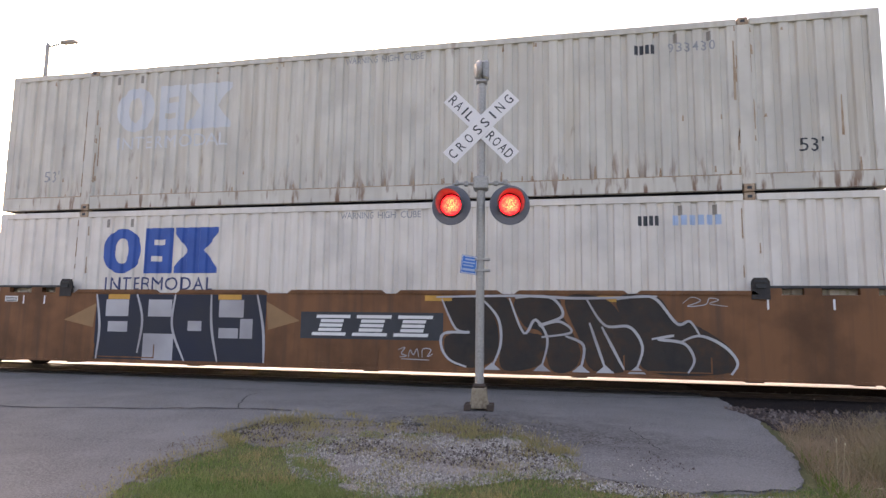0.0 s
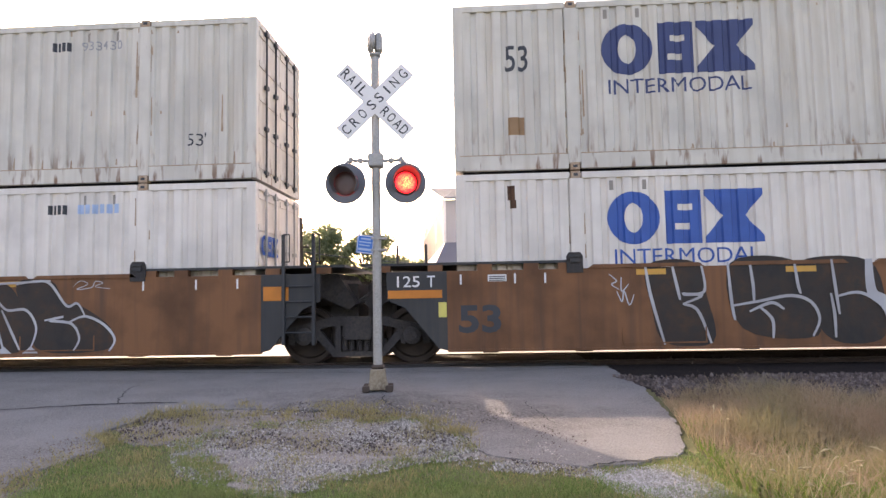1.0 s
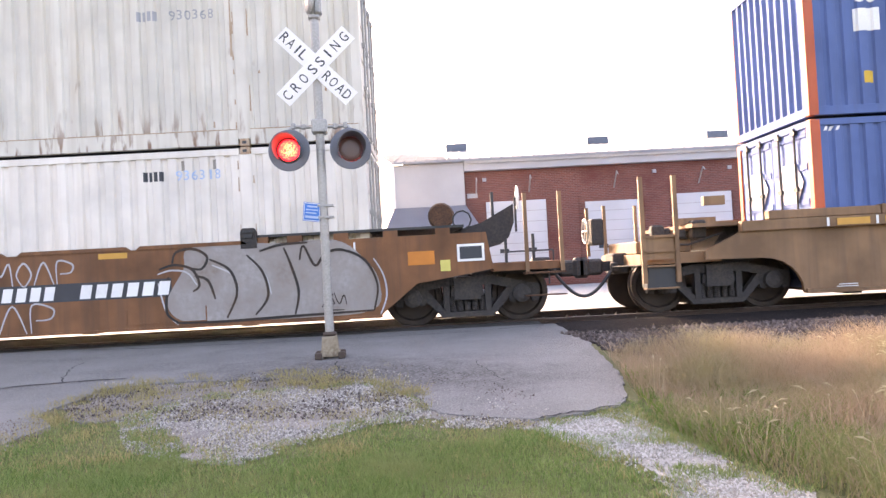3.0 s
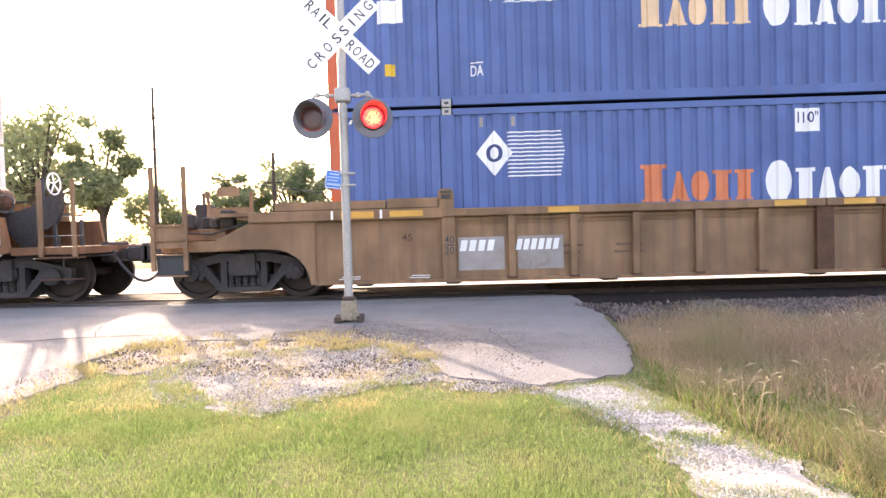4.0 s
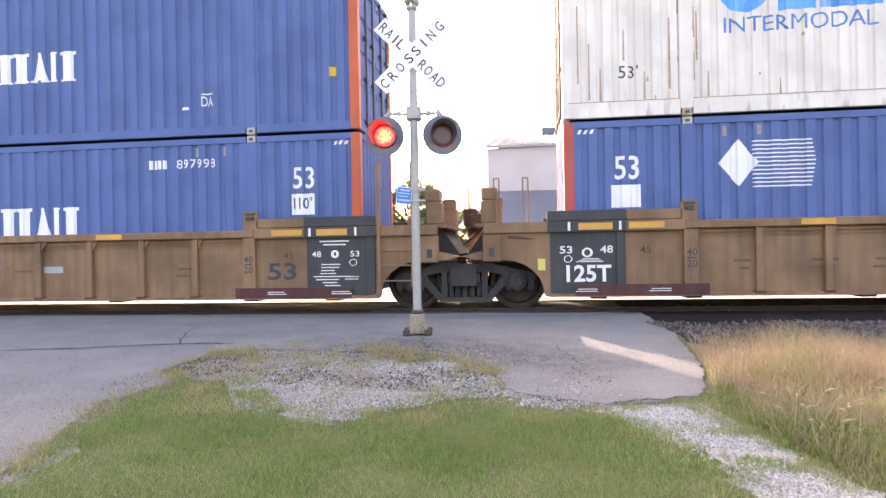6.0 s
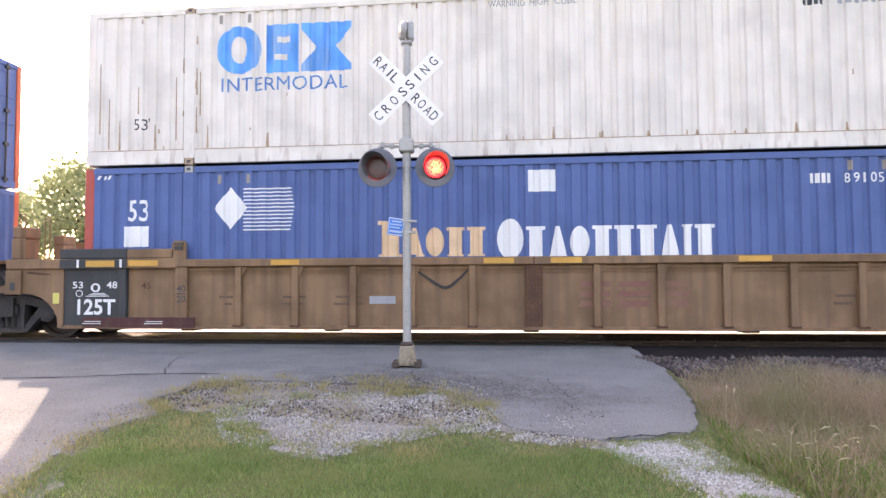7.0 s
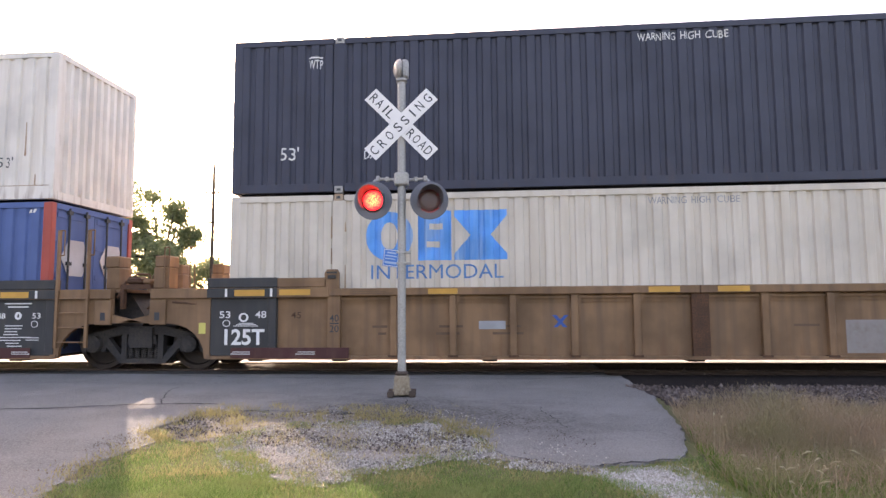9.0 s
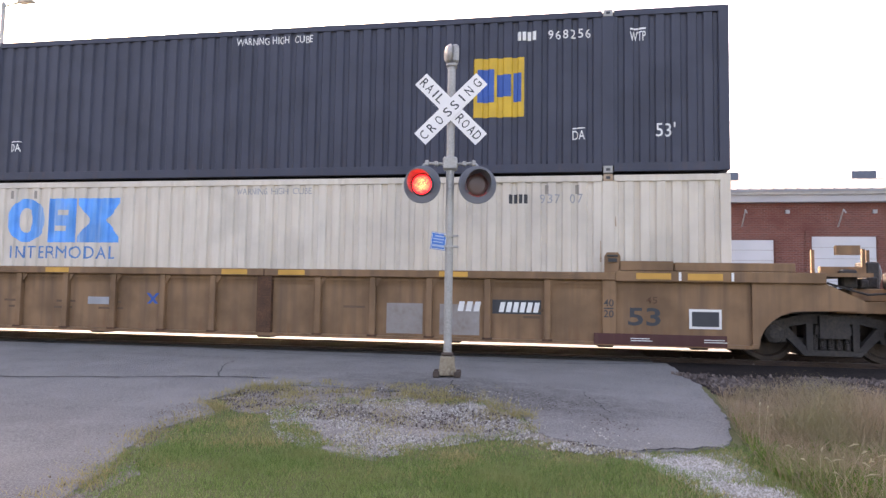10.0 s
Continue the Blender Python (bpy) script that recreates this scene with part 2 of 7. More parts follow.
# ballast with the shade beside the rail put into its colour
SHADED_BALLAST = surface("shaded_ballast", (0.022, 0.018, 0.017), (0.036, 0.028, 0.025), (0.015, 0.013, 0.013), 0.95, 0, 2.0, 30.0, 0.7, 0.02, 0.1)
EARTH = stones("brown_crumbs", (0.150, 0.115, 0.085), (0.250, 0.215, 0.180))
GRAVEL = stones("pale_gravel", (0.460, 0.432, 0.395), (0.150, 0.133, 0.120))
LIME = stones("white_limestone", (0.480, 0.462, 0.435), (0.250, 0.225, 0.190))
BALLAST = stones("grey_ballast", (0.085, 0.066, 0.061), (0.165, 0.138, 0.126))
GRASS = leafy("lawn_grass", (0.095, 0.165, 0.040), (0.255, 0.330, 0.120), 0.6, (0.255, 0.275, 0.115))
DRY = leafy("dry_grass", (0.40, 0.325, 0.165), (0.27, 0.25, 0.11))
TALL = leafy("tall_grass", (0.310, 0.226, 0.146), (0.400, 0.300, 0.212), 0.7, (0.200, 0.212, 0.092), 0.9)
SEED = leafy("seed_heads", (0.38, 0.32, 0.20), (0.50, 0.44, 0.29))
STEM = leafy("green_stems", (0.150, 0.185, 0.060), (0.270, 0.265, 0.120))
WEED = leafy("green_weeds", (0.10, 0.17, 0.035), (0.18, 0.24, 0.06))
LEAF = leafy("tree_leaves", (0.130, 0.165, 0.085), (0.230, 0.265, 0.140))
BARK = surface("bark", (0.07, 0.055, 0.04), (0.11, 0.09, 0.07), (0.04, 0.03, 0.025), 0.95, 0, 3, 25, 0.6, 0.02)
GALV = surface("galvanised_steel", (0.320, 0.314, 0.302), (0.255, 0.250, 0.240), (0.365, 0.358, 0.345), 0.5, 0.35, 3, 40, 0.1)
SIGN_WHITE = surface("sign_white", (0.78, 0.76, 0.76), (0.70, 0.68, 0.68), None, 0.45)
SIGN_BLUE = plain("sign_blue", (0.03, 0.17, 0.52))
LAMP_BLACK = surface("lamp_black", (0.100, 0.105, 0.128), (0.130, 0.135, 0.155), None, 0.5)
LENS_OFF = plain("red_lens", (0.11, 0.055, 0.055), 0.3)
LENS_ON = glow("lit_lens", (1.0, 0.30, 0.10), 1.35)
CASTING = surface("cast_base", (0.25, 0.20, 0.14), (0.13, 0.095, 0.065), (0.30, 0.25, 0.185), 0.8, 0, 4, 30)
BOLT = plain("rusty_bolt", (0.07, 0.05, 0.04), 0.8)
SIDING = surface("white_siding", (0.32, 0.325, 0.335), (0.28, 0.285, 0.295), None, 0.6, 0, 0.7, 20)
SKIRT = surface("grey_metal_roofing", (0.30, 0.31, 0.35), (0.26, 0.27, 0.31), None, 0.5, 0.2, 0.7, 20)
ROOFING = surface("pale_metal_roofing", (0.24, 0.25, 0.27), (0.19, 0.20, 0.22), None, 0.75, 0.0, 0.7, 20)
DOOR_WHITE = surface("overhead_door_white", (0.46, 0.47, 0.49), (0.41, 0.42, 0.44), None, 0.5)
CONCRETE = surface("pale_concrete", (0.33, 0.32, 0.31), (0.27, 0.26, 0.25), (0.38, 0.37, 0.36), 0.9, 0, 0.5, 12)
TIMBER = surface("creosoted_timber", (0.06, 0.045, 0.035), (0.10, 0.075, 0.055), (0.04, 0.03, 0.025), 0.9, 0, 3, 25, 0.5)
GLASS = plain("window_dark", (0.05, 0.06, 0.07), 0.1)
VENT = plain("vent_grey", (0.10, 0.12, 0.16))


def brick_mat():
    m, t, b = base_mat("brick", 0.9, 0.0, 0.2)
    tc = t.nodes.new("ShaderNodeTexCoord")
    sp = t.nodes.new("ShaderNodeSeparateXYZ")
    cb = t.nodes.new("ShaderNodeCombineXYZ")
    t.links.new(tc.outputs["Object"], sp.inputs[0])
    t.links.new(sp.outputs[0], cb.inputs[0])
    t.links.new(sp.outputs[2], cb.inputs[1])
    br = node(t, "ShaderNodeTexBrick", Scale=1.0)
    br.inputs["Color1"].default_value = (0.170, 0.062, 0.048, 1)
    br.inputs["Color2"].default_value = (0.125, 0.048, 0.040, 1)
    br.inputs["Mortar"].default_value = (0.185, 0.115, 0.098, 1)
    br.inputs["Brick Width"].default_value, br.inputs["Row Height"].default_value = 0.22, 0.075
    br.inputs["Mortar Size"].default_value = 0.010
    t.links.new(cb.outputs[0], br.inputs["Vector"])
    col = mix(t, br.outputs["Color"], (0.11, 0.035, 0.028), noise_fac(t, coords(t), 0.6, 0.5, 0.75))
    t.links.new(col, b.inputs["Base Color"])
    return m


BRICK = brick_mat()


# ---- mesh helpers ----
def box(bm, x0, x1, y0, y1, z0, z1):
    v = [bm.verts.new((x, y, z)) for x in (x0, x1) for y in (y0, y1) for z in (z0, z1)]
    for f in ((0, 1, 3, 2), (4, 6, 7, 5), (0, 4, 5, 1), (2, 3, 7, 6), (0, 2, 6, 4), (1, 5, 7, 3)):
        bm.faces.new([v[i] for i in f])
    return bm


def boxes(*rows):
    bm = bmesh.new()
    for r in rows:
        box(bm, *r)
    return bm


def prism(bm, outline, y0, y1):
    """An outline in x and z, given depth along y."""
    a = [bm.verts.new((x, y0, z)) for x, z in outline]
    b = [bm.verts.new((x, y1, z)) for x, z in outline]
    n = len(outline)
    bm.faces.new(a)
    bm.faces.new(b[::-1])
    for i in range(n):
        bm.faces.new((a[i], b[i], b[(i + 1) % n], a[(i + 1) % n]))
    return bm


def tube(bm, p, q, r, r2=None, n=10):
    p, q = Vector(p), Vector(q)
    d = (q - p)
    rot = d.to_track_quat("Z", "Y").to_matrix()
    r2 = r if r2 is None else r2
    a, b = [], []
    for i in range(n):
        c = Vector((math.cos(2 * math.pi * i / n), math.sin(2 * math.pi * i / n), 0))
        a.append(bm.verts.new(p + rot @ (c * r)))
        b.append(bm.verts.new(q + rot @ (c * r2)))
    for i in range(n):
        bm.faces.new((a[i], a[(i + 1) % n], b[(i + 1) % n], b[i]))
    bm.faces.new(a[::-1])
    bm.faces.new(b)
    return bm


def tubes(r, *pairs, n=8):
    bm = bmesh.new()
    for p, q in pairs:
        tube(bm, p, q, r, n=n)
    return bm


def lathe(bm, profile, centre, axis="y", n=28):
    """profile: (radius, distance along the axis)."""
    rings = []
    c = Vector(centre)
    for r, h in profile:
        ring = []
        for i in range(n):
            a = 2 * math.pi * i / n
            u, w = r * math.cos(a), r * math.sin(a)
            ring.append(bm.verts.new(c + (Vector((u, h, w)) if axis == "y" else Vector((u, w, h)))))
        rings.append(ring)
    for a, b in zip(rings, rings[1:]):
        for i in range(n):
            bm.faces.new((a[i], a[(i + 1) % n], b[(i + 1) % n], b[i]))
    bm.faces.new(rings[0])
    bm.faces.new(rings[-1][::-1])
    return bm


def part(name, bm, mat, parent, label="", smooth=False, bevel=0.0, at=None):
    """One mesh object under a thing, in the thing's own space."""
    if bevel:
        bmesh.ops.bevel(bm, geom=bm.edges[:], offset=bevel, segments=1, affect="EDGES")
    bmesh.ops.recalc_face_normals(bm, faces=bm.faces[:])
    me = bpy.data.meshes.new(name)
    bm.to_mesh(me)
    bm.free()
    me.materials.append(mat)
    if smooth:
        for p in me.polygons:
            p.use_smooth = True
    ob = new(name, me)
    ob.parent = parent
    if at is not None:
        ob.matrix_basis = at
    if label:
        ob["label"] = label
    return ob


def thing(name, label, category, m=None, group="", kind=""):
    ob = new(name)
    ob.empty_display_size = 0.2
    if m is not None:
        ob.matrix_basis = m
    return tagged(ob, label, category, group, kind)


# ---- flat marks laid on a side: all drawn in x and z, facing -y ----
def mark_text(words, x0, x1, z0, z1, heavy=0.0):
    cu = bpy.data.curves.new("letters", "FONT")
    cu.body, cu.resolution_u, cu.offset = words, 3, heavy
    ob = bpy.data.objects.new("letters", cu)
    me = bpy.data.meshes.new_from_object(ob)
    bm = bmesh.new()
    bm.from_mesh(me)
    bpy.data.objects.remove(ob)
    bpy.data.meshes.remove(me)
    bpy.data.curves.remove(cu)
    xs, ys = [v.co.x for v in bm.verts], [v.co.y for v in bm.verts]
    a, b, c, d = min(xs), max(xs), min(ys), max(ys)
    for v in bm.verts:
        v.co = ((v.co.x - a) / (b - a) * (x1 - x0) + x0, 0, (v.co.y - c) / (d - c) * (z1 - z0) + z0)
    return bm


def mark_poly(*outlines):
    bm = bmesh.new()
    for i, o in enumerate(outlines):
        bm.faces.new([bm.verts.new((x, -0.00002 * i, z)) for x, z in o])
    bmesh.ops.remove_doubles(bm, verts=bm.verts[:], dist=0.0005)
    bmesh.ops.triangulate(bm, faces=bm.faces[:])
    return bm


def rect(x0, x1, z0, z1, lean=0.0):
    k = lean * (z1 - z0)
    return [(x0, z0), (x1, z0), (x1 + k, z1), (x0 + k, z1)]


def ring_bars(x0, x1, z0, z1, thick, n=24, a0=0, a1=360):
    cx, cz, rx, rz = (x0 + x1) / 2, (z0 + z1) / 2, (x1 - x0) / 2, (z1 - z0) / 2
    out = []
    for i in range(n):
        p, q = (radians(a0 + (a1 - a0) * k / n) for k in (i, i + 1))
        f, g = 1 - thick / rx, 1 - thick * 0.7 / rz
        out.append([(cx + rx * math.cos(p), cz + rz * math.sin(p)), (cx + rx * math.cos(q), cz + rz * math.sin(q)),
                    (cx + rx * f * math.cos(q), cz + rz * g * math.sin(q)), (cx + rx * f * math.cos(p), cz + rz * g * math.sin(p))])
    return out


def bars_of(x0, x1, z0, z1, n, lean=0.0, first=1.0):
    """A row of plain bars, as wide and heavy as a line of n signs; the first may be larger."""
    out, w, x = [], (x1 - x0) / (n + first - 1), x0
    for i in range(n):
        k = first if i == 0 else 1.0
        h = z1 if i == 0 or first == 1.0 else z0 + (z1 - z0) * 0.80
        a, b, c = x + 0.10 * w * k, x + 0.80 * w * k, lean * (h - z0)
        out.append(mark_poly([(a, z0), (b, z0), (b + c, h), (a + c, h)]))
        x += w * k
    return out


def serif_shapes(x0, x1, z0, z1, kinds, first=1.0):
    """A row of plain shapes: columns (g), wedges (w), discs (o) and posts (i); the first may be larger."""
    widths = [(0.55 if k == "i" else 1.0) * (first if i == 0 else 1.0) for i, k in enumerate(kinds)]
    unit, x, out = (x1 - x0) / sum(widths), x0, []
    for i, (k, f) in enumerate(zip(kinds, widths)):
        a, b = x + 0.05 * unit, x + unit * f - 0.07 * unit
        h = z1 if i == 0 or first == 1.0 else z0 + (z1 - z0) * 0.80
        w, t, m = b - a, (h - z0) * 0.07, (a + b) / 2
        if k == "w":
            out.append(mark_poly([(a + 0.08 * w, z0 + t), (b - 0.02 * w, z0 + t), (m + 0.10 * w, h), (m - 0.10 * w, h)], rect(a - 0.06 * w, a + 0.30 * w, z0, z0 + t), rect(b - 0.42 * w, b + 0.06 * w, z0, z0 + t)))
        elif k == "o":
            out.append(mark_poly([(m + w / 2 * math.cos(radians(18 * n)), (z0 + h) / 2 + (h - z0) / 2 * math.sin(radians(18 * n))) for n in range(20)]))
        elif k == "i":
            out.append(mark_poly(rect(a + 0.15 * w, b - 0.15 * w, z0 + t, h - t), rect(a, b, z0, z0 + t), rect(a, b, h - t, h)))
        else:
            out.append(mark_poly(rect(a + 0.16 * w, b - 0.16 * w, z0 + t, h - 1.6 * t), rect(a, b, h - 1.6 * t, h), rect(a + 0.04 * w, b - 0.04 * w, z0, z0 + t)))
        x += unit * f
    return out


def smooth_line(pts, steps=6, closed=False):
    out, n = [], len(pts)
    for i in range(n if closed else n - 1):
        p = [Vector(pts[j % n] if closed else pts[min(max(j, 0), n - 1)]) for j in (i - 1, i, i + 1, i + 2)]
        for k in range(steps):
            t = k / steps
            out.append(tuple(0.5 * ((2 * p[1]) + (p[2] - p[0]) * t + (2 * p[0] - 5 * p[1] + 4 * p[2] - p[3]) * t * t + (3 * p[1] - p[0] - 3 * p[2] + p[3]) * t ** 3)))
    if not closed:
        out.append(tuple(pts[-1]))
    return out


def stroke(pts, w, closed=False, taper=True):
    line = smooth_line(pts, 6, closed)
    if closed:
        line.append(line[0])
    side = []
    n = len(line)
    for i, p in enumerate(line):
        a, b = Vector(line[max(i - 1, 0)]), Vector(line[min(i + 1, n - 1)])
        d = b - a
        d = Vector((-d.y, d.x)).normalized() if d.length else Vector((0, 1))
        ww = w * (0.6 + 0.4 * math.sin(math.pi * i / max(n - 1, 1))) if taper and not closed else w
        side.append((Vector(p) + d * ww / 2, Vector(p) - d * ww / 2))
    return [[tuple(a[0]), tuple(a[1]), tuple(b[1]), tuple(b[0])] for a, b in zip(side, side[1:])]


PITCH = 0.26


def side_y(x):
    """The corrugated side of a container: narrow grooves between flat ribs."""
    if x < 0.10 or x > LEN - 0.10 or abs(x - POST) < 0.11 or abs(x - LEN + POST) < 0.11:
        return -1.30
    u = (x / PITCH) % 1.0
    return -1.292 + 0.036 * float(np.interp(u, [0, 0.10, 0.20, 0.48, 0.58, 1.0], [0, 0, 1, 1, 0, 0]))


def breaks(x0, x1):
    out = []
    i = math.floor(x0 / PITCH)
    while i * PITCH <= x1 + PITCH:
        out += [(i + u) * PITCH for u in (0.10, 0.20, 0.48, 0.58)]
        i += 1
    for c in (POST, LEN - POST):
        out += [c - 0.111, c - 0.109, c + 0.109, c + 0.111]
    return [b for b in out if x0 < b < x1]


def on_side(bm, lift=0.004):
    """Lays a flat mark into the grooves of a container's side."""
    xs = [v.co.x for v in bm.verts]
    for b in breaks(min(xs), max(xs)):
        bmesh.ops.bisect_plane(bm, geom=bm.verts[:] + bm.edges[:] + bm.faces[:], plane_co=(b, 0, 0), plane_no=(1, 0, 0))
    for v in bm.verts:
        v.co.y = side_y(v.co.x) - lift
    return bm


def flat_on(bm, y):
    for v in bm.verts:
        v.co.y += y
    return bm


# ---- containers ----
def corrugated_side(far=False, foot=0.17):
    bm = bmesh.new()
    xs = sorted({0.10, LEN - 0.10, *breaks(0.10, LEN - 0.10)})
    lo, hi = [], []
    s = -1 if far else 1
    for x in xs:
        y = side_y(x) * s
        lo.append(bm.verts.new((x, y, foot)))
        hi.append(bm.verts.new((x, y, 2.76)))
    for i in range(len(xs) - 1):
        bm.faces.new((lo[i], lo[i + 1], hi[i + 1], hi[i]))
    return bm


def end_wall(x):
    bm = bmesh.new()
    s = 1 if x == 0 else -1
    ys = []
    y = -1.17
    while y < 1.17:
        ys += [(y, 0.01), (y + 0.07, 0.01), (y + 0.125, 0.065), (y + 0.18, 0.065)]
        y += 0.234
    ys.append((1.17, 0.01))
    lo = [bm.verts.new((x + s * d, a, 0.18)) for a, d in ys]
    hi = [bm.verts.new((x + s * d, a, 2.76)) for a, d in ys]
    for i in range(len(ys) - 1):
        bm.faces.new((lo[i], lo[i + 1], hi[i + 1], hi[i]))
    return bm


def shipping_container(label, paint, post_paint, ends, marks, group):
    c = thing("shipping_container", label, "container", None, group)
    foot = 0.27 if paint in (WHITE, CREAM, WHITE_RUSTY) and " on top" in label else 0.17
    part("side_panel", corrugated_side(False, foot), paint, c)
    part("side_panel", corrugated_side(True, foot), paint, c)
    part("roof", boxes((0.08, LEN - 0.08, -1.25, 1.25, 2.80, 2.85)), paint, c)
    part("floor", boxes((0.08, LEN - 0.08, -1.22, 1.22, 0.10, 0.18)), GRIME, c)
    for s in (-1, 1):
        y0, y1 = (-1.305, -1.20) if s < 0 else (1.20, 1.305)
        for a, b in ((0.09, POST - 0.10), (POST + 0.10, LEN - POST - 0.10), (LEN - POST + 0.10, LEN - 0.09)):
            part("bottom_rail", boxes((a, b, y0, y1, 0.03, foot + 0.01)), paint, c, bevel=0.006)
            part("top_rail", boxes((a, b, y0, y1, 2.75, 2.86)), paint, c, bevel=0.006)
            # darker strip paints the shade at the rail's edge together with its rust
            if foot > 0.2 and s < 0:
                part("rail_seam", boxes((a, b, -1.309, -1.296, foot + 0.006, foot + 0.020)), STREAK, c, "thin seam over the bottom rail, painted for rust and edge shade")
        for x in (POST, LEN - POST):
            part("lift_post", boxes((x - 0.10, x + 0.10, s * 1.312 if s < 0 else 1.2, -1.2 if s < 0 else 1.312, 0.12, 2.76)), paint, c, bevel=0.008)
            for z0, z1 in ((2.75, 2.875), (0.0, 0.13)):
                part("corner_casting", boxes((x - 0.08, x + 0.08, -1.318 if s < 0 else 1.18, -1.18 if s < 0 else 1.318, z0, z1)), STREAK if paint in (WHITE, CREAM, WHITE_RUSTY) else GALV, c, bevel=0.01)
                if s < 0:
                    part("casting_hole", boxes((x - 0.035, x + 0.035, -1.3215, -1.317, z0 + 0.04, z0 + 0.085)), INK, c)
        for x0, x1 in ((0.0, 0.17), (LEN - 0.17, LEN)):
            part("corner_post", boxes((x0, x1, -1.306 if s < 0 else 1.17, -1.17 if s < 0 else 1.306, 0.03, 2.86)), post_paint, c, bevel=0.01)
    for x, style in ((0.0, ends[0]), (LEN, ends[1])):
        s = 1 if x == 0 else -1
        part("end_sill", boxes((min(x, x + s * 0.12), max(x, x + s * 0.12), -1.17, 1.17, 0.03, 0.18)), paint, c)
        part("end_header", boxes((min(x, x + s * 0.12), max(x, x + s * 0.12), -1.17, 1.17, 2.75, 2.86)), paint, c)
        if style == "wall":
            part("end_wall", end_wall(x), paint, c)
            continue
        for y0, y1 in ((-1.165, -0.01), (0.01, 1.165)):
            xa, xb = sorted((x + s * 0.03, x + s * 0.08))
            door = part("door", boxes((xa, xb, y0, y1, 0.18, 2.75)), paint, c)
            rows = [(min(x + s * 0.012, x + s * 0.034), max(x + s * 0.012, x + s * 0.034), y0 + 0.05, y1 - 0.05, z, z + 0.10) for z in (0.25, 0.85, 1.45, 2.05, 2.60)]
            part("door_rib", boxes(*rows), paint, door)
            for k in (0.30, 0.74):
                y = y0 + k * (y1 - y0)
                xr = x - s * 0.015
                part("lock_rod", tubes(0.02, ((xr, y, 0.12), (xr, y, 2.80))), GALV if style == "door" else BLACK, door)
                for z in (0.16, 0.95, 1.7, 2.68):
                    part("rod_keeper", boxes((xr - 0.03, xr + 0.03, y - 0.06, y + 0.06, z, z + 0.07)), GALV if style == "door" else BLACK, door)
            if style == "door_hex":
                h = [(math.cos(radians(60 * i)) * 0.42, math.sin(radians(60 * i)) * 0.40) for i in range(6)]
                bmh = bmesh.new()
                fr = [bmh.verts.new((x - s * 0.002, (y0 + y1) / 2 + p, 1.85 + q)) for p, q in h]
                bk = [bmh.verts.new((x + s * 0.008, (y0 + y1) / 2 + p, 1.85 + q)) for p, q in h]
                bmh.faces.new(fr)
                bmh.faces.new(bk[::-1])
                for k in range(6):
                    bmh.faces.new((fr[k], fr[(k + 1) % 6], bk[(k + 1) % 6], bk[k]))
                part("door_emblem", bmh, SPRAY_WHITE, door, "worn pale hexagonal emblem")
    if paint in (WHITE, CREAM, WHITE_RUSTY):
        rg = random.Random(len(label))
        for xp in (POST - 0.125, POST + 0.125, LEN - POST - 0.125, LEN - POST + 0.125):
            z = rg.uniform(0.35, 0.9)
            while z < 2.6:
                h = rg.uniform(0.08, 0.5)
                part("rust_run", on_side(mark_poly([(xp - 0.012, z), (xp + 0.014, z), (xp + 0.006, min(z + h, 2.7)), (xp - 0.008, min(z + h, 2.7))]), 0.006), STREAK, c)
                z += h + rg.uniform(0.1, 0.9)
    for name, bms, mat in marks:
        for bm in (bms if isinstance(bms, list) else [bms]):
            part(name, on_side(bm, 0.008 if name in ("height_text", "diamond_core") else 0.004), mat, c)
    return c


def emblem(x0, x1, z0, z1):
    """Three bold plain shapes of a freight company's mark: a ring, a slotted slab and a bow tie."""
    w, h = x1 - x0, z1 - z0
    a, b = x0 + 0.36 * w, x0 + 0.63 * w
    out = ring_bars(x0, a - 0.02 * w, z0, z1, 0.11 * w, 28)
    p, q, t = a + 0.015 * w, b - 0.02 * w, h / 5
    out += [rect(p, q, z0, z0 + 1.3 * t), rect(p, p + 0.06 * w, z0 + 1.3 * t, z0 + 1.9 * t), rect(q - 0.08 * w, q, z0 + 1.3 * t, z0 + 1.9 * t), rect(p, q, z0 + 1.9 * t, z0 + 3.1 * t),
            rect(p, p + 0.08 * w, z0 + 3.1 * t, z0 + 3.7 * t), rect(q - 0.06 * w, q, z0 + 3.1 * t, z0 + 3.7 * t), rect(p, q, z0 + 3.7 * t, z1)]
    c, k, m = (b + x1) / 2, 0.07 * w, (z0 + z1) / 2
    out += [[(b, z0), (x1, z0), (x1, z0 + 0.12 * h), (c + k, m), (c - k, m), (b, z0 + 0.12 * h)], [(c - k, m), (c + k, m), (x1, z1 - 0.12 * h), (x1, z1), (b, z1), (b, z1 - 0.12 * h)]]
    return [mark_poly(*out[:28]), mark_poly(*out[28:35]), mark_poly(*out[35:])]


def carrier_marks(mat, mat2, low=0.02):
    return [("carrier_emblem", emblem(2.47, 4.95, 1.62 + low, 2.49 + low), mat), ("carrier_word", mark_text("INTERMODAL", 2.57, 4.88, 1.30 + low, 1.55 + low), mat2)]


def lines_of(x0, z0, n, w, gap, h):
    return mark_poly(*[rect(x0, x0 + w * (1 - 0.15 * (abs(i - n / 2) / n)), z0 + i * gap, z0 + i * gap + h) for i in range(n)])


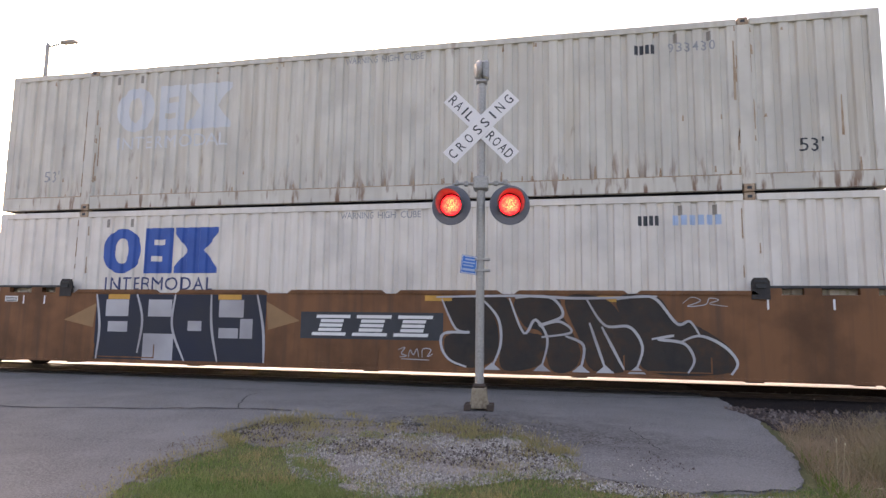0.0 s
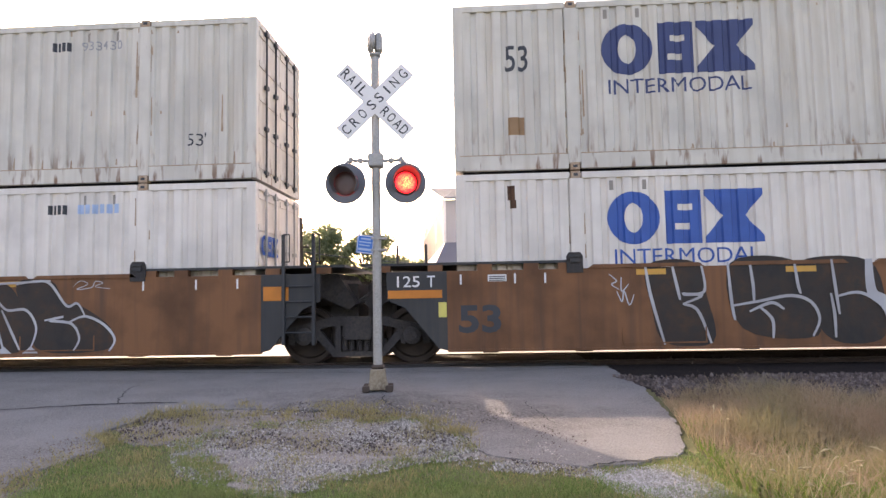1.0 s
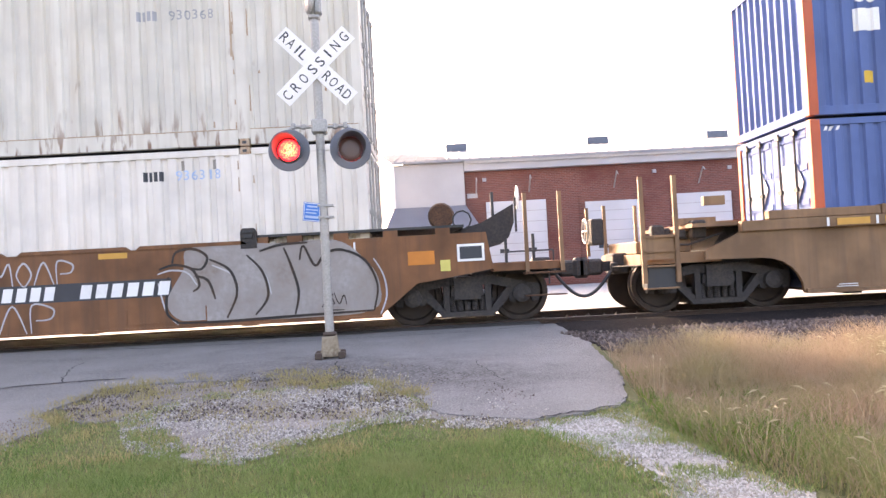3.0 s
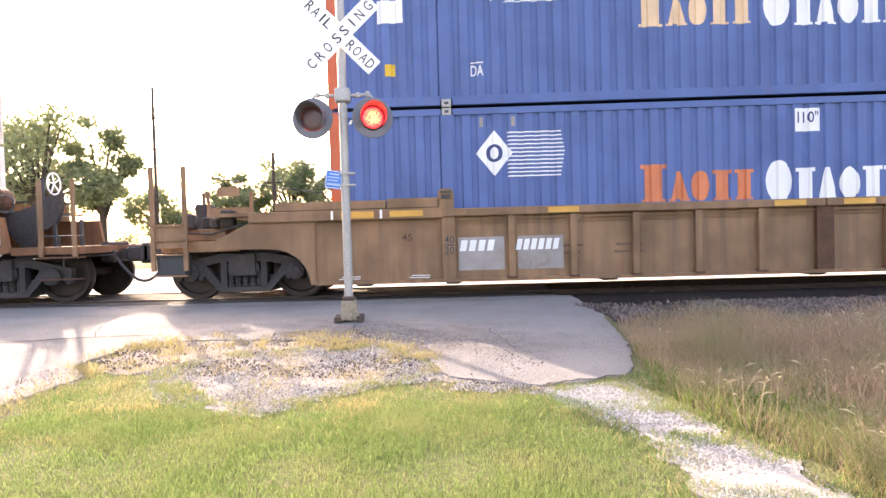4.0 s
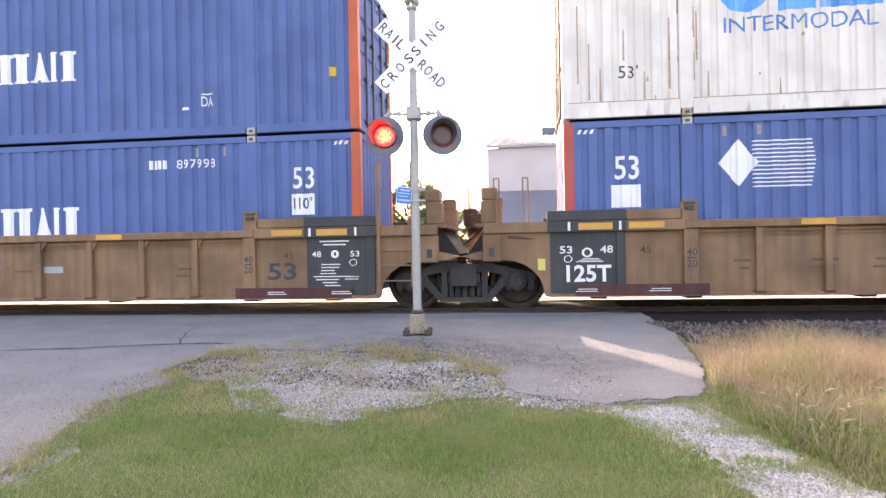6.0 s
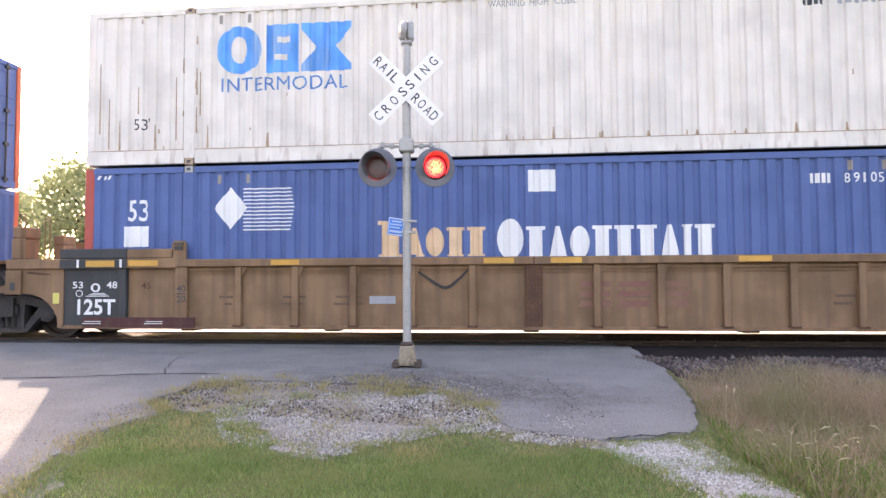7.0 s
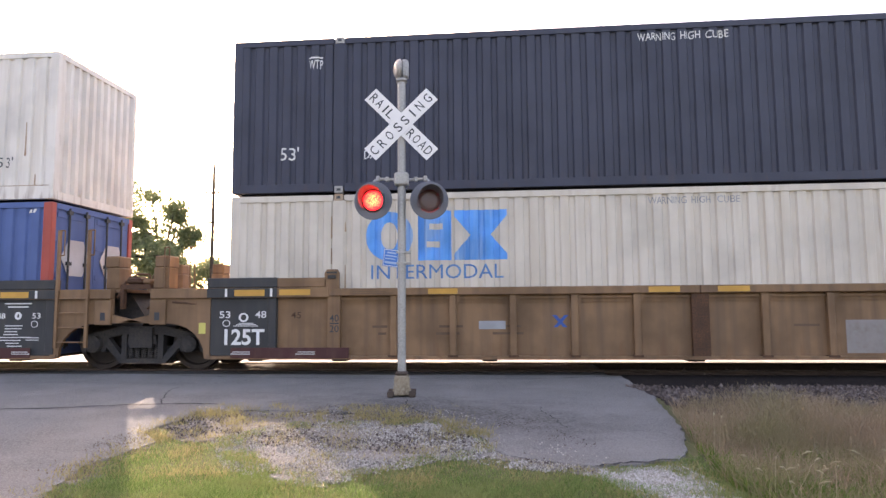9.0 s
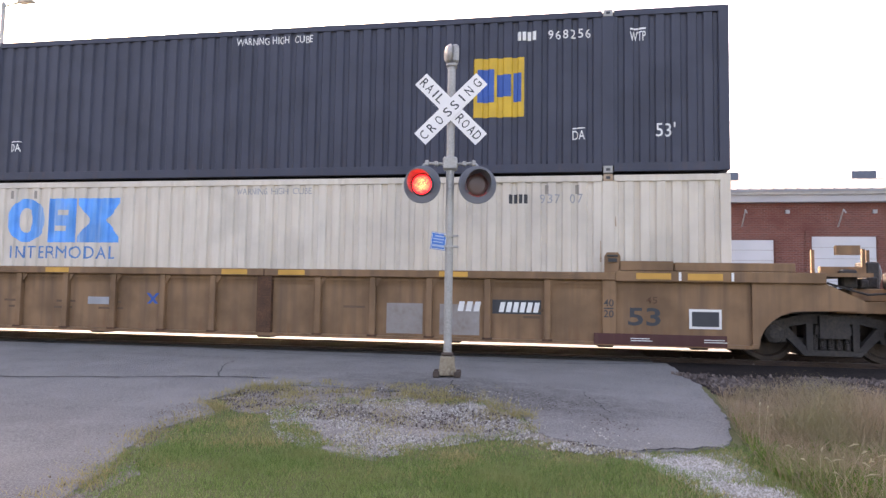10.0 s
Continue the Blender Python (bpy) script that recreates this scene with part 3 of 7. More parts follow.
def code_marks(mat1, mat2, z=2.38, x=12.47, figures=""):
    step = 0.77 / 6
    serial = [mark_text(ch, x + 0.53 + step * i + (0.05 if ch == "1" else 0.015), x + 0.53 + step * i + (0.085 if ch == "1" else 0.105), z, z + 0.16, 0.006) for i, ch in enumerate(figures) if ch != " "]
    return [("owner_code", bars_of(x, x + 0.35, z, z + 0.16, 4), mat1), ("serial_code", serial or bars_of(x + 0.53, x + 1.30, z, z + 0.16, 6), mat2)]


def slot_marks(a=13.10, b=13.62):
    # flat marks; the shade inside each slot is painted as colour
    return [("ladder_slot", [mark_poly(rect(x, x + 0.065, 2.54, 2.70)) for x in (a, b, 2.52, 3.05)], SLOT)]


def warn(mat, z=2.60):
    return ("warning_line", [mark_text("WARNING", 7.35, 7.98, z, z + 0.12, 0.004), mark_text("HIGH", 8.06, 8.38, z, z + 0.12, 0.004), mark_text("CUBE", 8.48, 8.85, z, z + 0.12, 0.004)], mat)


def scars(rows):
    # each scar is a tapering patch of rust
    return ("rust_scar", [mark_poly([(a, c), (b, c), ((a + b) / 2 + 0.01, d), ((a + b) / 2 - 0.01, d)]) for a, b, c, d in rows], STREAK)


rng = random.Random(4)
scar_low = [(x, x + rng.uniform(0.03, 0.06), 0.29, 0.29 + rng.uniform(0.08, 0.24)) for x in [7.6 + 0.26 * i + 0.03 for i in range(22)]]
rail_scars = []
for i in range(46):
    x = rng.uniform(0.3, LEN - 0.6)
    z = rng.choice((0.035, 0.075, 0.115, 0.155))
    rail_scars.append((x, x + rng.uniform(0.08, 0.55), z, z + rng.uniform(0.006, 0.016)))
for i in range(34):
    x = rng.uniform(0.3, LEN - 0.3)
    z = rng.choice((0.3, 0.3, 0.33, 2.62, 2.66, 0.6, 1.2))
    rail_scars.append((x, x + rng.uniform(0.015, 0.05), z, z + rng.uniform(0.03, 0.11)))
for c in (POST, LEN - POST):
    for i in range(9):
        x, z = c + rng.choice((-0.12, -0.09, 0.09, 0.12)), rng.uniform(0.3, 2.4)
        rail_scars.append((x, x + rng.uniform(0.012, 0.03), z, z + rng.uniform(0.05, 0.35)))
scar_mid = [(x, x + rng.uniform(0.03, 0.09), 0.29, 0.29 + rng.uniform(0.05, 0.17)) for x in [7.9 + 0.09 * i for i in range(11)]]
scar_post = [(POST + 0.16, POST + 0.19, 0.9, 1.7), (LEN - POST - 0.17, LEN - POST - 0.13, 1.5, 2.5), (LEN - 0.62, LEN - 0.58, 0.85, 1.5), (LEN - 0.40, LEN - 0.36, 0.25, 0.5)]


scar_end = [(0.42, 0.45, 0.32, 1.25), (0.60, 0.64, 0.30, 0.85), (0.98, 1.01, 0.95, 1.45), (1.30, 1.34, 0.30, 0.75), (1.70, 1.74, 0.45, 1.60), (0.24, 0.27, 0.60, 1.9), (2.30, 2.34, 0.30, 0.70), (3.40, 3.45, 0.29, 0.55)]


def mono(dx):
    """A long line of capitals of a freight brand, as blocks: first word, second word."""
    return [("brand_word", serif_shapes(5.15 + dx, 7.05 + dx, 1.21, 1.83, "gwogg", 1.35), None), ("brand_word", serif_shapes(7.20 + dx, 10.80 + dx, 1.15, 1.84, "ogwogggwig", 1.35), CHALK)]


def blue_marks(word, both_square):
    m = mono(0.25 if both_square else 0.0)
    out = [(m[0][0], m[0][1], word), m[1]]
    dia = [(2.45, 2.10), (2.76, 1.72), (3.07, 2.10), (2.76, 2.48)]
    out += [("brand_diamond", mark_poly(dia), CHALK), ("brand_stripe", lines_of(2.98, 1.70, 12, 0.95, 0.066, 0.022), CHALK)]
    if not both_square:
        out += [("diamond_core", mark_poly(*ring_bars(2.62, 2.90, 1.95, 2.25, 0.07, 16)), INK_NAVY)]
    return out


def build_containers():
    """Each entry: unit, upper or lower, and the container."""
    T = mark_text
    made = []
    made.append((0, 1, shipping_container("rust-streaked white ribbed container stacked on top", WHITE_RUSTY, WHITE_RUSTY, ("wall", "door_dark"),
        [warn(INK_PALE), ("carrier_emblem", emblem(2.55, 5.05, 1.55, 2.45), LOGO_GHOST), ("carrier_word", T("INTERMODAL", 2.6, 5.0, 1.2, 1.45), LOGO_GHOST), scars(scar_low[::2]), scars(scar_post), scars(rail_scars),
         ("length_mark", T("53'", 14.93, 15.27, 0.62, 0.84), INK), ("length_mark", T("53'", 0.96, 1.31, 0.60, 0.83), INK_PALE)] + code_marks(INK, INK_PALE, figures="933430") + slot_marks(), "stacked containers")))
    made.append((0, 0, shipping_container("white ribbed container with blue emblem in a well", WHITE, WHITE, ("wall", "door"),
        carrier_marks(LOGO_BLUE, INK_NAVY) + [warn(INK_PALE)] + code_marks(INK, INK_SKY) + slot_marks(), "stacked containers")))
    made.append((1, 1, shipping_container("rust-stained white container with navy emblem on top", WHITE_RUSTY, WHITE_RUSTY, ("wall", "door"),
        carrier_marks(INK_NAVY, INK_NAVY, -0.05) + [scars(scar_mid), scars(scar_post[:3]), scars(rail_scars[::2]), ("length_mark", T("53", 0.87, 1.25, 1.70, 2.15, 0.008), INK), ("torn_label", mark_poly(rect(0.90, 1.17, 0.62, 0.92)), SPRAY_TAN)] + code_marks(INK_PALE, INK_PALE, 2.16, figures="930368") + slot_marks(), "stacked containers")))
    made.append((1, 0, shipping_container("white ribbed container with bright blue emblem in a well", WHITE, WHITE, ("wall", "door"),
        carrier_marks(LOGO_BLUE, LOGO_BLUE) + [warn(INK_PALE, 2.49), ("worn_patch", mark_poly(rect(8.30, 8.38, 1.72, 1.92), rect(8.42, 8.50, 1.66, 1.97), rect(8.54, 8.66, 1.73, 1.85)), INK_PALE), ("old_label", mark_poly(rect(0.86, 0.98, 2.42, 2.66), rect(0.90, 1.00, 2.28, 2.42)), RUSTY)] + code_marks(INK, INK_SKY, figures="936318") + slot_marks(), "stacked containers")))
    made.append((2, 1, shipping_container("blue ribbed container with orange corner posts on top", BLUE, ORANGE, ("wall", "door_dark"),
        [(a, b, m) for a, b, m in blue_marks(LOGO_CREAM, False)] + [("length_mark", T("53", 0.91, 1.27, 1.90, 2.30, 0.012), CHALK), ("height_plate", mark_poly(rect(0.86, 1.29, 1.42, 1.80)), CHALK), ("yellow_plate", [mark_poly(rect(0.97, 1.14, 0.54, 0.74)), mark_poly(rect(15.62, 15.75, 0.97, 1.13))], TAG_YELLOW), ("door_code", T("DA", 2.40, 2.61, 0.50, 0.68, 0.01), CHALK), ("door_code", T("DA", 13.24, 13.46, 0.55, 0.73, 0.01), CHALK), ("code_bar", mark_poly(rect(2.40, 2.61, 0.71, 0.73), rect(13.24, 13.46, 0.76, 0.78), rect(12.85, 13.0, 0.5, 0.55)), CHALK)], "stacked containers")))
    made.append((2, 0, shipping_container("blue ribbed container with orange end posts in a well", BLUE, ORANGE, ("door_hex", "wall"),
        blue_marks(LOGO_ORANGE, False) + [("length_mark", T("53", 14.91, 15.31, 1.91, 2.29, 0.012), CHALK), ("height_plate", [mark_poly(rect(14.88, 15.31, 1.45, 1.82)), mark_poly(rect(7.71, 8.13, 2.30, 2.68))], CHALK), ("height_text", T("110\"", 14.92, 15.27, 1.55, 1.76, 0.01), INK_NAVY), ("height_text", T("110\"", 7.75, 8.09, 2.44, 2.63, 0.01), INK_NAVY), ("hazard_mark", mark_poly(*[rect(x, x + 0.05, 2.66, 2.73, 0.5) for x in (15.66, 15.76, 15.86, 0.22, 0.32, 0.42)]), CHALK)] + code_marks(CHALK, CHALK, 2.34, 12.2, "897998") + slot_marks(), "stacked containers")))
    made.append((3, 1, shipping_container("white ribbed container with faded blue emblem on top", WHITE, WHITE, ("door_dark", "wall"),
        carrier_marks(LOGO_FADED, LOGO_TEAL, 0.0) + [warn(INK_PALE), scars(scar_post), scars(scar_end), scars(scar_low[::3]), scars(rail_scars[1::2]), ("length_mark", T("53'", 0.91, 1.22, 0.66, 0.87), INK), ("length_mark", T("53'", 15.0, 15.31, 0.64, 0.84), INK)] + code_marks(INK, INK_PALE) + slot_marks(), "stacked containers")))
    made.append((3, 0, shipping_container("blue ribbed container with faded red end posts in a well", BLUE, RED_POST, ("wall", "door_hex"),
        blue_marks(LOGO_CREAM, True) + [("length_mark", T("53", 0.82, 1.21, 1.89, 2.28, 0.012), CHALK), ("height_plate", [mark_poly(rect(0.76, 1.23, 1.43, 1.80)), mark_poly(rect(8.0, 8.46, 2.29, 2.66))], CHALK), ("hazard_mark", mark_poly(*[rect(x, x + 0.05, 2.66, 2.73, 0.5) for x in (0.22, 0.32, 0.42, 15.66, 15.76)]), CHALK)] + code_marks(CHALK, CHALK, 2.34, 12.5, "891051") + slot_marks(), "stacked containers")))
    em = [rect(11.83, 12.73, 1.03, 2.10)]
    mono_e = [rect(11.90, 12.20, 1.30, 1.90), rect(12.25, 12.50, 1.40, 1.80), rect(12.54, 12.68, 1.30, 1.82)]
    made.append((4, 1, shipping_container("dark navy ribbed container with yellow emblem on top", NAVY, NAVY, ("door_dark", "wall"),
        [("yellow_emblem", mark_poly(*em), TAG_YELLOW), ("warning_line", [T("WARNING", 7.26, 7.91, 2.56, 2.70, 0.006), T("HIGH", 7.99, 8.32, 2.56, 2.70, 0.006), T("CUBE", 8.42, 8.79, 2.56, 2.70, 0.006)], CHALK), ("length_mark", T("53'", 0.89, 1.24, 0.62, 0.86, 0.004), CHALK), ("length_mark", T("53'", 14.96, 15.28, 0.62, 0.86, 0.004), CHALK), ("door_code", T("WTP", 1.40, 1.66, 2.30, 2.47, 0.008), CHALK), ("door_code", T("WTP", 14.54, 14.80, 2.30, 2.47, 0.008), CHALK), ("door_code", T("DA", 2.43, 2.66, 0.61, 0.77, 0.008), CHALK), ("door_code", T("DA", 13.57, 13.78, 0.60, 0.76, 0.008), CHALK),
         ("code_bar", mark_poly(rect(1.40, 1.66, 2.50, 2.53), rect(14.54, 14.80, 2.50, 2.53), rect(2.43, 2.66, 0.80, 0.82), rect(13.57, 13.78, 0.79, 0.81)), CHALK)] + code_marks(CHALK, CHALK, 2.40, 12.6, "968256"), "stacked containers")))
    made.append((4, 0, shipping_container("cream-white ribbed container with flaking blue emblem in a well", CREAM, CREAM, ("wall", "wall"),
        carrier_marks(LOGO_FADED, LOGO_TEAL, 0.05) + [warn(INK_PALE, 2.58), ("green_tag", mark_poly(rect(0.02, 0.09, 1.66, 1.73)), plain("green_tag", (0.03, 0.30, 0.15)))] + code_marks(INK, INK_PALE, figures="937 07") + slot_marks(), "stacked containers")))
    # the letters of the yellow emblem lie on top of it
    for unit, upper, c in made:
        if unit == 4 and upper:
            part("emblem_bar", on_side(mark_poly(*mono_e), 0.008), LOGO_BLUE, c)
        if unit == 1 and not upper:
            for bm in emblem(0.0, 0.9, 1.62, 1.98):
                for v in bm.verts:
                    v.co = (0.004, 1.0 - v.co.x, v.co.z)
                part("end_mark", bm, LOGO_BLUE, c)
        if unit == 0 and not upper:
            for bm in emblem(0.0, 0.9, 1.62, 1.98):
                for v in bm.verts:
                    v.co = (LEN - 0.003, v.co.x - 1.02, v.co.z)
                part("door_mark", bm, LOGO_BLUE, c)
    return made


# ---- well cars: origin over the container's front end, on the rails' top, in the middle of the track ----
SY = WELL_Y - AXIS_Y      # outer side in the car's space
Z0 = -RAIL_Z              # heights below are above the lawn


def zz(v):
    return v + Z0


def truck(car, x, wheels):
    """A two-axle freight truck with cast side frames and springs."""
    tk = part("truck", boxes((-0.22, 0.22, -1.15, 1.15, 0.42, 0.78), (-0.46, 0.46, -0.88, 0.88, 0.13, 0.415)), GRIME, car, "grimy cast-steel freight truck", at=pose(x, 0, 0))
    for s in (-1, 1):
        y0, y1 = s * 1.0 - 0.07, s * 1.0 + 0.07
        bm = bmesh.new()
        prism(bm, [(-1.22, 0.62), (-0.95, 0.68), (-0.45, 0.80), (0.45, 0.80), (0.95, 0.68), (1.22, 0.62), (1.22, 0.49), (0.95, 0.53), (0.42, 0.65), (-0.42, 0.65), (-0.95, 0.53), (-1.22, 0.49)], y0, y1)
        prism(bm, [(-0.44, 0.13), (0.44, 0.13), (0.44, 0.22), (-0.44, 0.22)], y0 + 0.004, y1 - 0.004)
        for k in (-1, 1):
            prism(bm, [(k * 1.20, 0.50), (k * 1.20, 0.35), (k * 1.10, 0.33), (k * 1.06, 0.52)], y0 + 0.004, y1 - 0.004)
            prism(bm, [(k * 0.80, 0.33), (k * 0.72, 0.35), (k * 0.66, 0.60), (k * 0.84, 0.56)], y0 + 0.004, y1 - 0.004)
            prism(bm, [(k * 0.76, 0.48), (k * 0.66, 0.58), (k * 0.38, 0.24), (k * 0.44, 0.14)], y0 + 0.008, y1 - 0.008)
            prism(bm, [(k * 0.30, 0.22), (k * 0.40, 0.22), (k * 0.40, 0.655), (k * 0.30, 0.655)], y0 - 0.012, y1 - 0.012)
        prism(bm, [(-0.28, 0.48), (0.28, 0.48), (0.26, 0.63), (-0.26, 0.63)], y0 - 0.03, y1 - 0.02)
        part("side_frame", bm, GRIME, tk, bevel=0.0)
        for ax in (-0.915, 0.915):
            bm = bmesh.new()
            lathe(bm, [(0.15, s * 1.06), (0.15, s * 1.16), (0.08, s * 1.19)], (ax, 0, 0.48), n=14)
            part("axle_cap", bm, GRIME, tk)
        for k in range(-2, 3):
            bm = bmesh.new()
            coil = [(0.056 if q % 2 else 0.044, 0.225 + 0.018 * q) for q in range(15)]
            lathe(bm, coil, (k * 0.125, s * 1.0, 0), "z", 8)
            part("spring", bm, GRIME, tk)
    for ax in (-0.915, 0.915):
        bm = bmesh.new()
        for s in (-1, 1):
            y = s * 0.72
            lathe(bm, [(0.10, y - s * 0.07), (0.47, y - s * 0.07), (0.505, y - s * 0.055), (0.505, y - s * 0.025), (0.482, y - s * 0.02), (0.475, y + s * 0.07), (0.40, y + s * 0.07), (0.37, y + s * 0.02), (0.17, y + s * 0.02), (0.13, y + s * 0.09)], (0, 0, 0), n=36)
        tube(bm, (0, -1.05, 0), (0, 1.05, 0), 0.08, n=12)
        wheels.append((part("wheelset", bm, WHEEL, tk, at=pose(ax, 0, 0.48)), ax))
    return tk


def ladder(car, x0, x1, z0, z1, mat, y=None, rungs=4, low=0.5):
    y = SY - 0.05 if y is None else y
    for x in (x0, x1):
        part("grab_post", boxes((x - 0.025, x + 0.025, y - 0.02, y + 0.03, z0, z1)), mat, car)
    for i in range(rungs):
        z = low + i * (zz(1.75) - low) / rungs
        part("rung", tubes(0.013, ((x0, y, z), (x1, y, z))), mat, car)
    for x in (x0, x1):
        part("hand_hoop", tubes(0.011, ((x + 0.10, y, z1 - 0.45), (x + 0.10, y, z1)), ((x, y, z1), (x + 0.10, y, z1)), ((x, y, z1 - 0.45), (x + 0.10, y, z1 - 0.45))), mat, car)


def bracket(car, x, mat):
    bm = bmesh.new()
    prism(bm, [(x - 0.13, zz(1.63)), (x + 0.13, zz(1.63)), (x + 0.13, zz(1.90)), (x + 0.09, zz(1.96)), (x - 0.09, zz(1.96)), (x - 0.13, zz(1.90))], SY - 0.02, SY + 0.02)
    part("lock_bracket", bm, mat, car)
    part("lock_bracket_pin", boxes((x - 0.07, x + 0.07, SY - 0.05, SY - 0.015, zz(1.80), zz(1.86)), (x - 0.09, x + 0.09, SY - 0.04, SY - 0.015, zz(1.89), zz(1.92))), BLACK, car)


def brown_well_car(number_marks, wheels, left, right, label):
    car = thing("well_car", label, "freight car", None, "well cars of the train")
    a, b = -0.16, LEN + 0.16
    for s in (-1, 1):
        y0, y1 = (SY, SY + 0.10) if s < 0 else (-SY - 0.10, -SY)
        outline = [(a, zz(0.415)), (b, zz(0.415)), (b, zz(1.70)), (a, zz(1.70))]
        part("side_plate", prism(bmesh.new(), outline, y0, y1), BROWN, car, "rusty brown side plate")
        part("lower_flange", boxes((a, b, y0 - 0.02, y1 + 0.004, zz(0.405), zz(0.445))), BROWN, car)
    # dark recessed plate added to narrow the sunlit gap below the car
    part("floor_plate", boxes((0.35, LEN - 0.35, SY + 0.14, -SY - 0.14, zz(0.405), zz(0.435))), GRIME, car, "dark recessed plate under the well")
    for x in (0.4, 1.9, 4.5, 7.9, 11.4, 14.0, 15.5):
        part("cross_member", boxes((x, x + 0.25, SY + 0.15, -SY - 0.15, zz(0.375), zz(0.404))), GRIME, car)
    # stiffeners and guides along the top edge
    for x in (3.0, 5.2, 7.4, 9.4, 11.4, 13.3):
        part("top_guide", prism(bmesh.new(), [(x - 0.9, zz(1.70)), (x + 0.9, zz(1.70)), (x + 0.82, zz(1.76)), (x - 0.82, zz(1.76))], SY - 0.02, SY + 0.06), BROWN, car)
    for x in (2.85, 5.15, 9.0, 11.8):
        part("corner_marker", boxes((x, x + 0.46, SY - 0.006, SY, zz(1.58), zz(1.67))), TAG_AMBER, car)
    bracket(car, POST - 0.09, GRIME)
    bracket(car, LEN - POST + 0.05, GRIME)
    # shallow access frames in the side plate
    for x in (2.6, 6.9, 12.2):
        part("plate_frame", boxes((x, x + 1.3, SY - 0.012, SY, zz(0.50), zz(0.52)), (x, x + 0.02, SY - 0.012, SY, zz(0.50), zz(0.75)), (x + 1.28, x + 1.3, SY - 0.012, SY, zz(0.50), zz(0.75))), BROWN, car)
    for end, kind in ((-1, left), (1, right)):
        def X(d):
            return (0.0 - d) if end < 0 else (LEN + d)

        def bx(d0, d1, *r):
            p, q = sorted((X(d0), X(d1)))
            return (p, q, *r)

        # walkway over the end
        part("end_platform", boxes(bx(-1.9, 1.55, SY + 0.02, -SY - 0.02, zz(1.80), zz(1.84))), BLACK, car)
        for k in (-1.75, -1.2, -0.45, 0.35, 1.2):
            part("platform_post", boxes(bx(k - 0.12, k + 0.12, SY + 0.02, SY + 0.12, zz(1.70), zz(1.80))), BROWN, car)
        if kind == "joint":
            for s in (-1, 1):
                y0, y1 = (SY + 0.005, SY + 0.07) if s < 0 else (-SY - 0.07, -SY - 0.005)
                o = [(X(0.16), zz(0.43)), (X(0.16), zz(1.70)), (X(1.14), zz(1.70)), (X(1.14), zz(1.25)), (X(0.85), zz(1.12)), (X(0.30), zz(0.46))]
                part("end_plate", prism(bmesh.new(), o, y0, y1), BLACK, car, "black end plate")
            part("end_beam", boxes(bx(1.1, 1.6, -0.6, 0.6, zz(0.95), zz(1.55))), GRIME, car)
            part("slope_sheet", prism(bmesh.new(), [(X(0.1), zz(1.70)), (X(1.3), zz(1.72)), (X(1.62), zz(1.2)), (X(1.5), zz(1.1))], -0.9, 0.9), GRIME, car)
            part("reflector", boxes(bx(0.20 if end > 0 else 0.24, 0.62 if end > 0 else 1.12, SY - 0.004, SY + 0.006, zz(1.27), zz(1.40 if end < 0 else 1.50))), TAG_ORANGE, car)
            if end > 0:
                ladder(car, X(0.55), X(1.05), zz(0.55), zz(2.35), BLACK, low=zz(0.75))
            else:
                part("yellow_plate", boxes((-0.30, -0.17, SY - 0.008, SY, zz(0.96), zz(1.20))), PALE_YELLOW, car)
                for words, p, q in (("125", -0.97, -0.60), ("T", -0.48, -0.35)):
                    part("capacity_mark", flat_on(mark_text(words, p, q, zz(1.45), zz(1.63), 0.006), SY - 0.003), CHALK, car)
                part("brake_pipe", tubes(0.022, ((-1.2, -1.1, zz(1.7)), (-1.45, -1.1, zz(1.55))), ((-1.45, -1.1, zz(1.55)), (-1.38, -1.1, zz(1.2))), ((-1.1, -0.9, zz(1.66)), (-1.7, -0.9, zz(1.25))), ((-1.0, -0.6, zz(1.7)), (-1.75, -0.6, zz(1.2)))), GRIME, car)
                part("valve_box", boxes((-1.42, -1.2, -1.05, -0.8, zz(1.5), zz(1.78))), GRIME, car)
                for x in (-1.05, -0.55):
                    part("grab_post", boxes((x - 0.02, x + 0.02, SY + 0.7, SY + 0.74, zz(1.84), zz(2.2))), BLACK, car)
        else:
            for s in (-1, 1):
                y0, y1 = (SY + 0.005, SY + 0.09) if s < 0 else (-SY - 0.09, -SY - 0.005)
                o = [(X(0.16), zz(0.45)), (X(0.16), zz(1.70)), (X(1.9), zz(1.70)), (X(2.0), zz(1.10)), (X(1.2), zz(0.98)), (X(0.75), zz(0.92))]
                part("end_plate", prism(bmesh.new(), o, y0, y1), BROWN, car, "rusty brown end plate")
            part("end_beam", boxes(bx(1.7, 3.0, -0.9, 0.9, zz(0.98), zz(1.18))), GRIME, car)
            part("end_sill", boxes(bx(2.0, 3.16, SY + 0.05, -SY - 0.05, zz(1.05), zz(1.18))), BROWN, car)
            part("slope_web", prism(bmesh.new(), [(X(1.25), zz(1.72)), (X(1.9), zz(1.90)), (X(2.46), zz(2.20)), (X(2.46), zz(1.88)), (X(2.36), zz(1.62)), (X(2.20), zz(1.50)), (X(2.02), zz(1.46)), (X(1.9), zz(1.18)), (X(1.7), zz(1.18))], -0.75, -0.65), GRIME, car)
            for d, z0, z1 in ((2.10, 1.85, 2.42), (2.30, 1.18, 1.60), (2.78, 1.18, 1.66)):
                part("stanchion", boxes(bx(d - 0.025, d + 0.025, -0.72, -0.67, zz(z0), zz(z1))), BLACK, car)
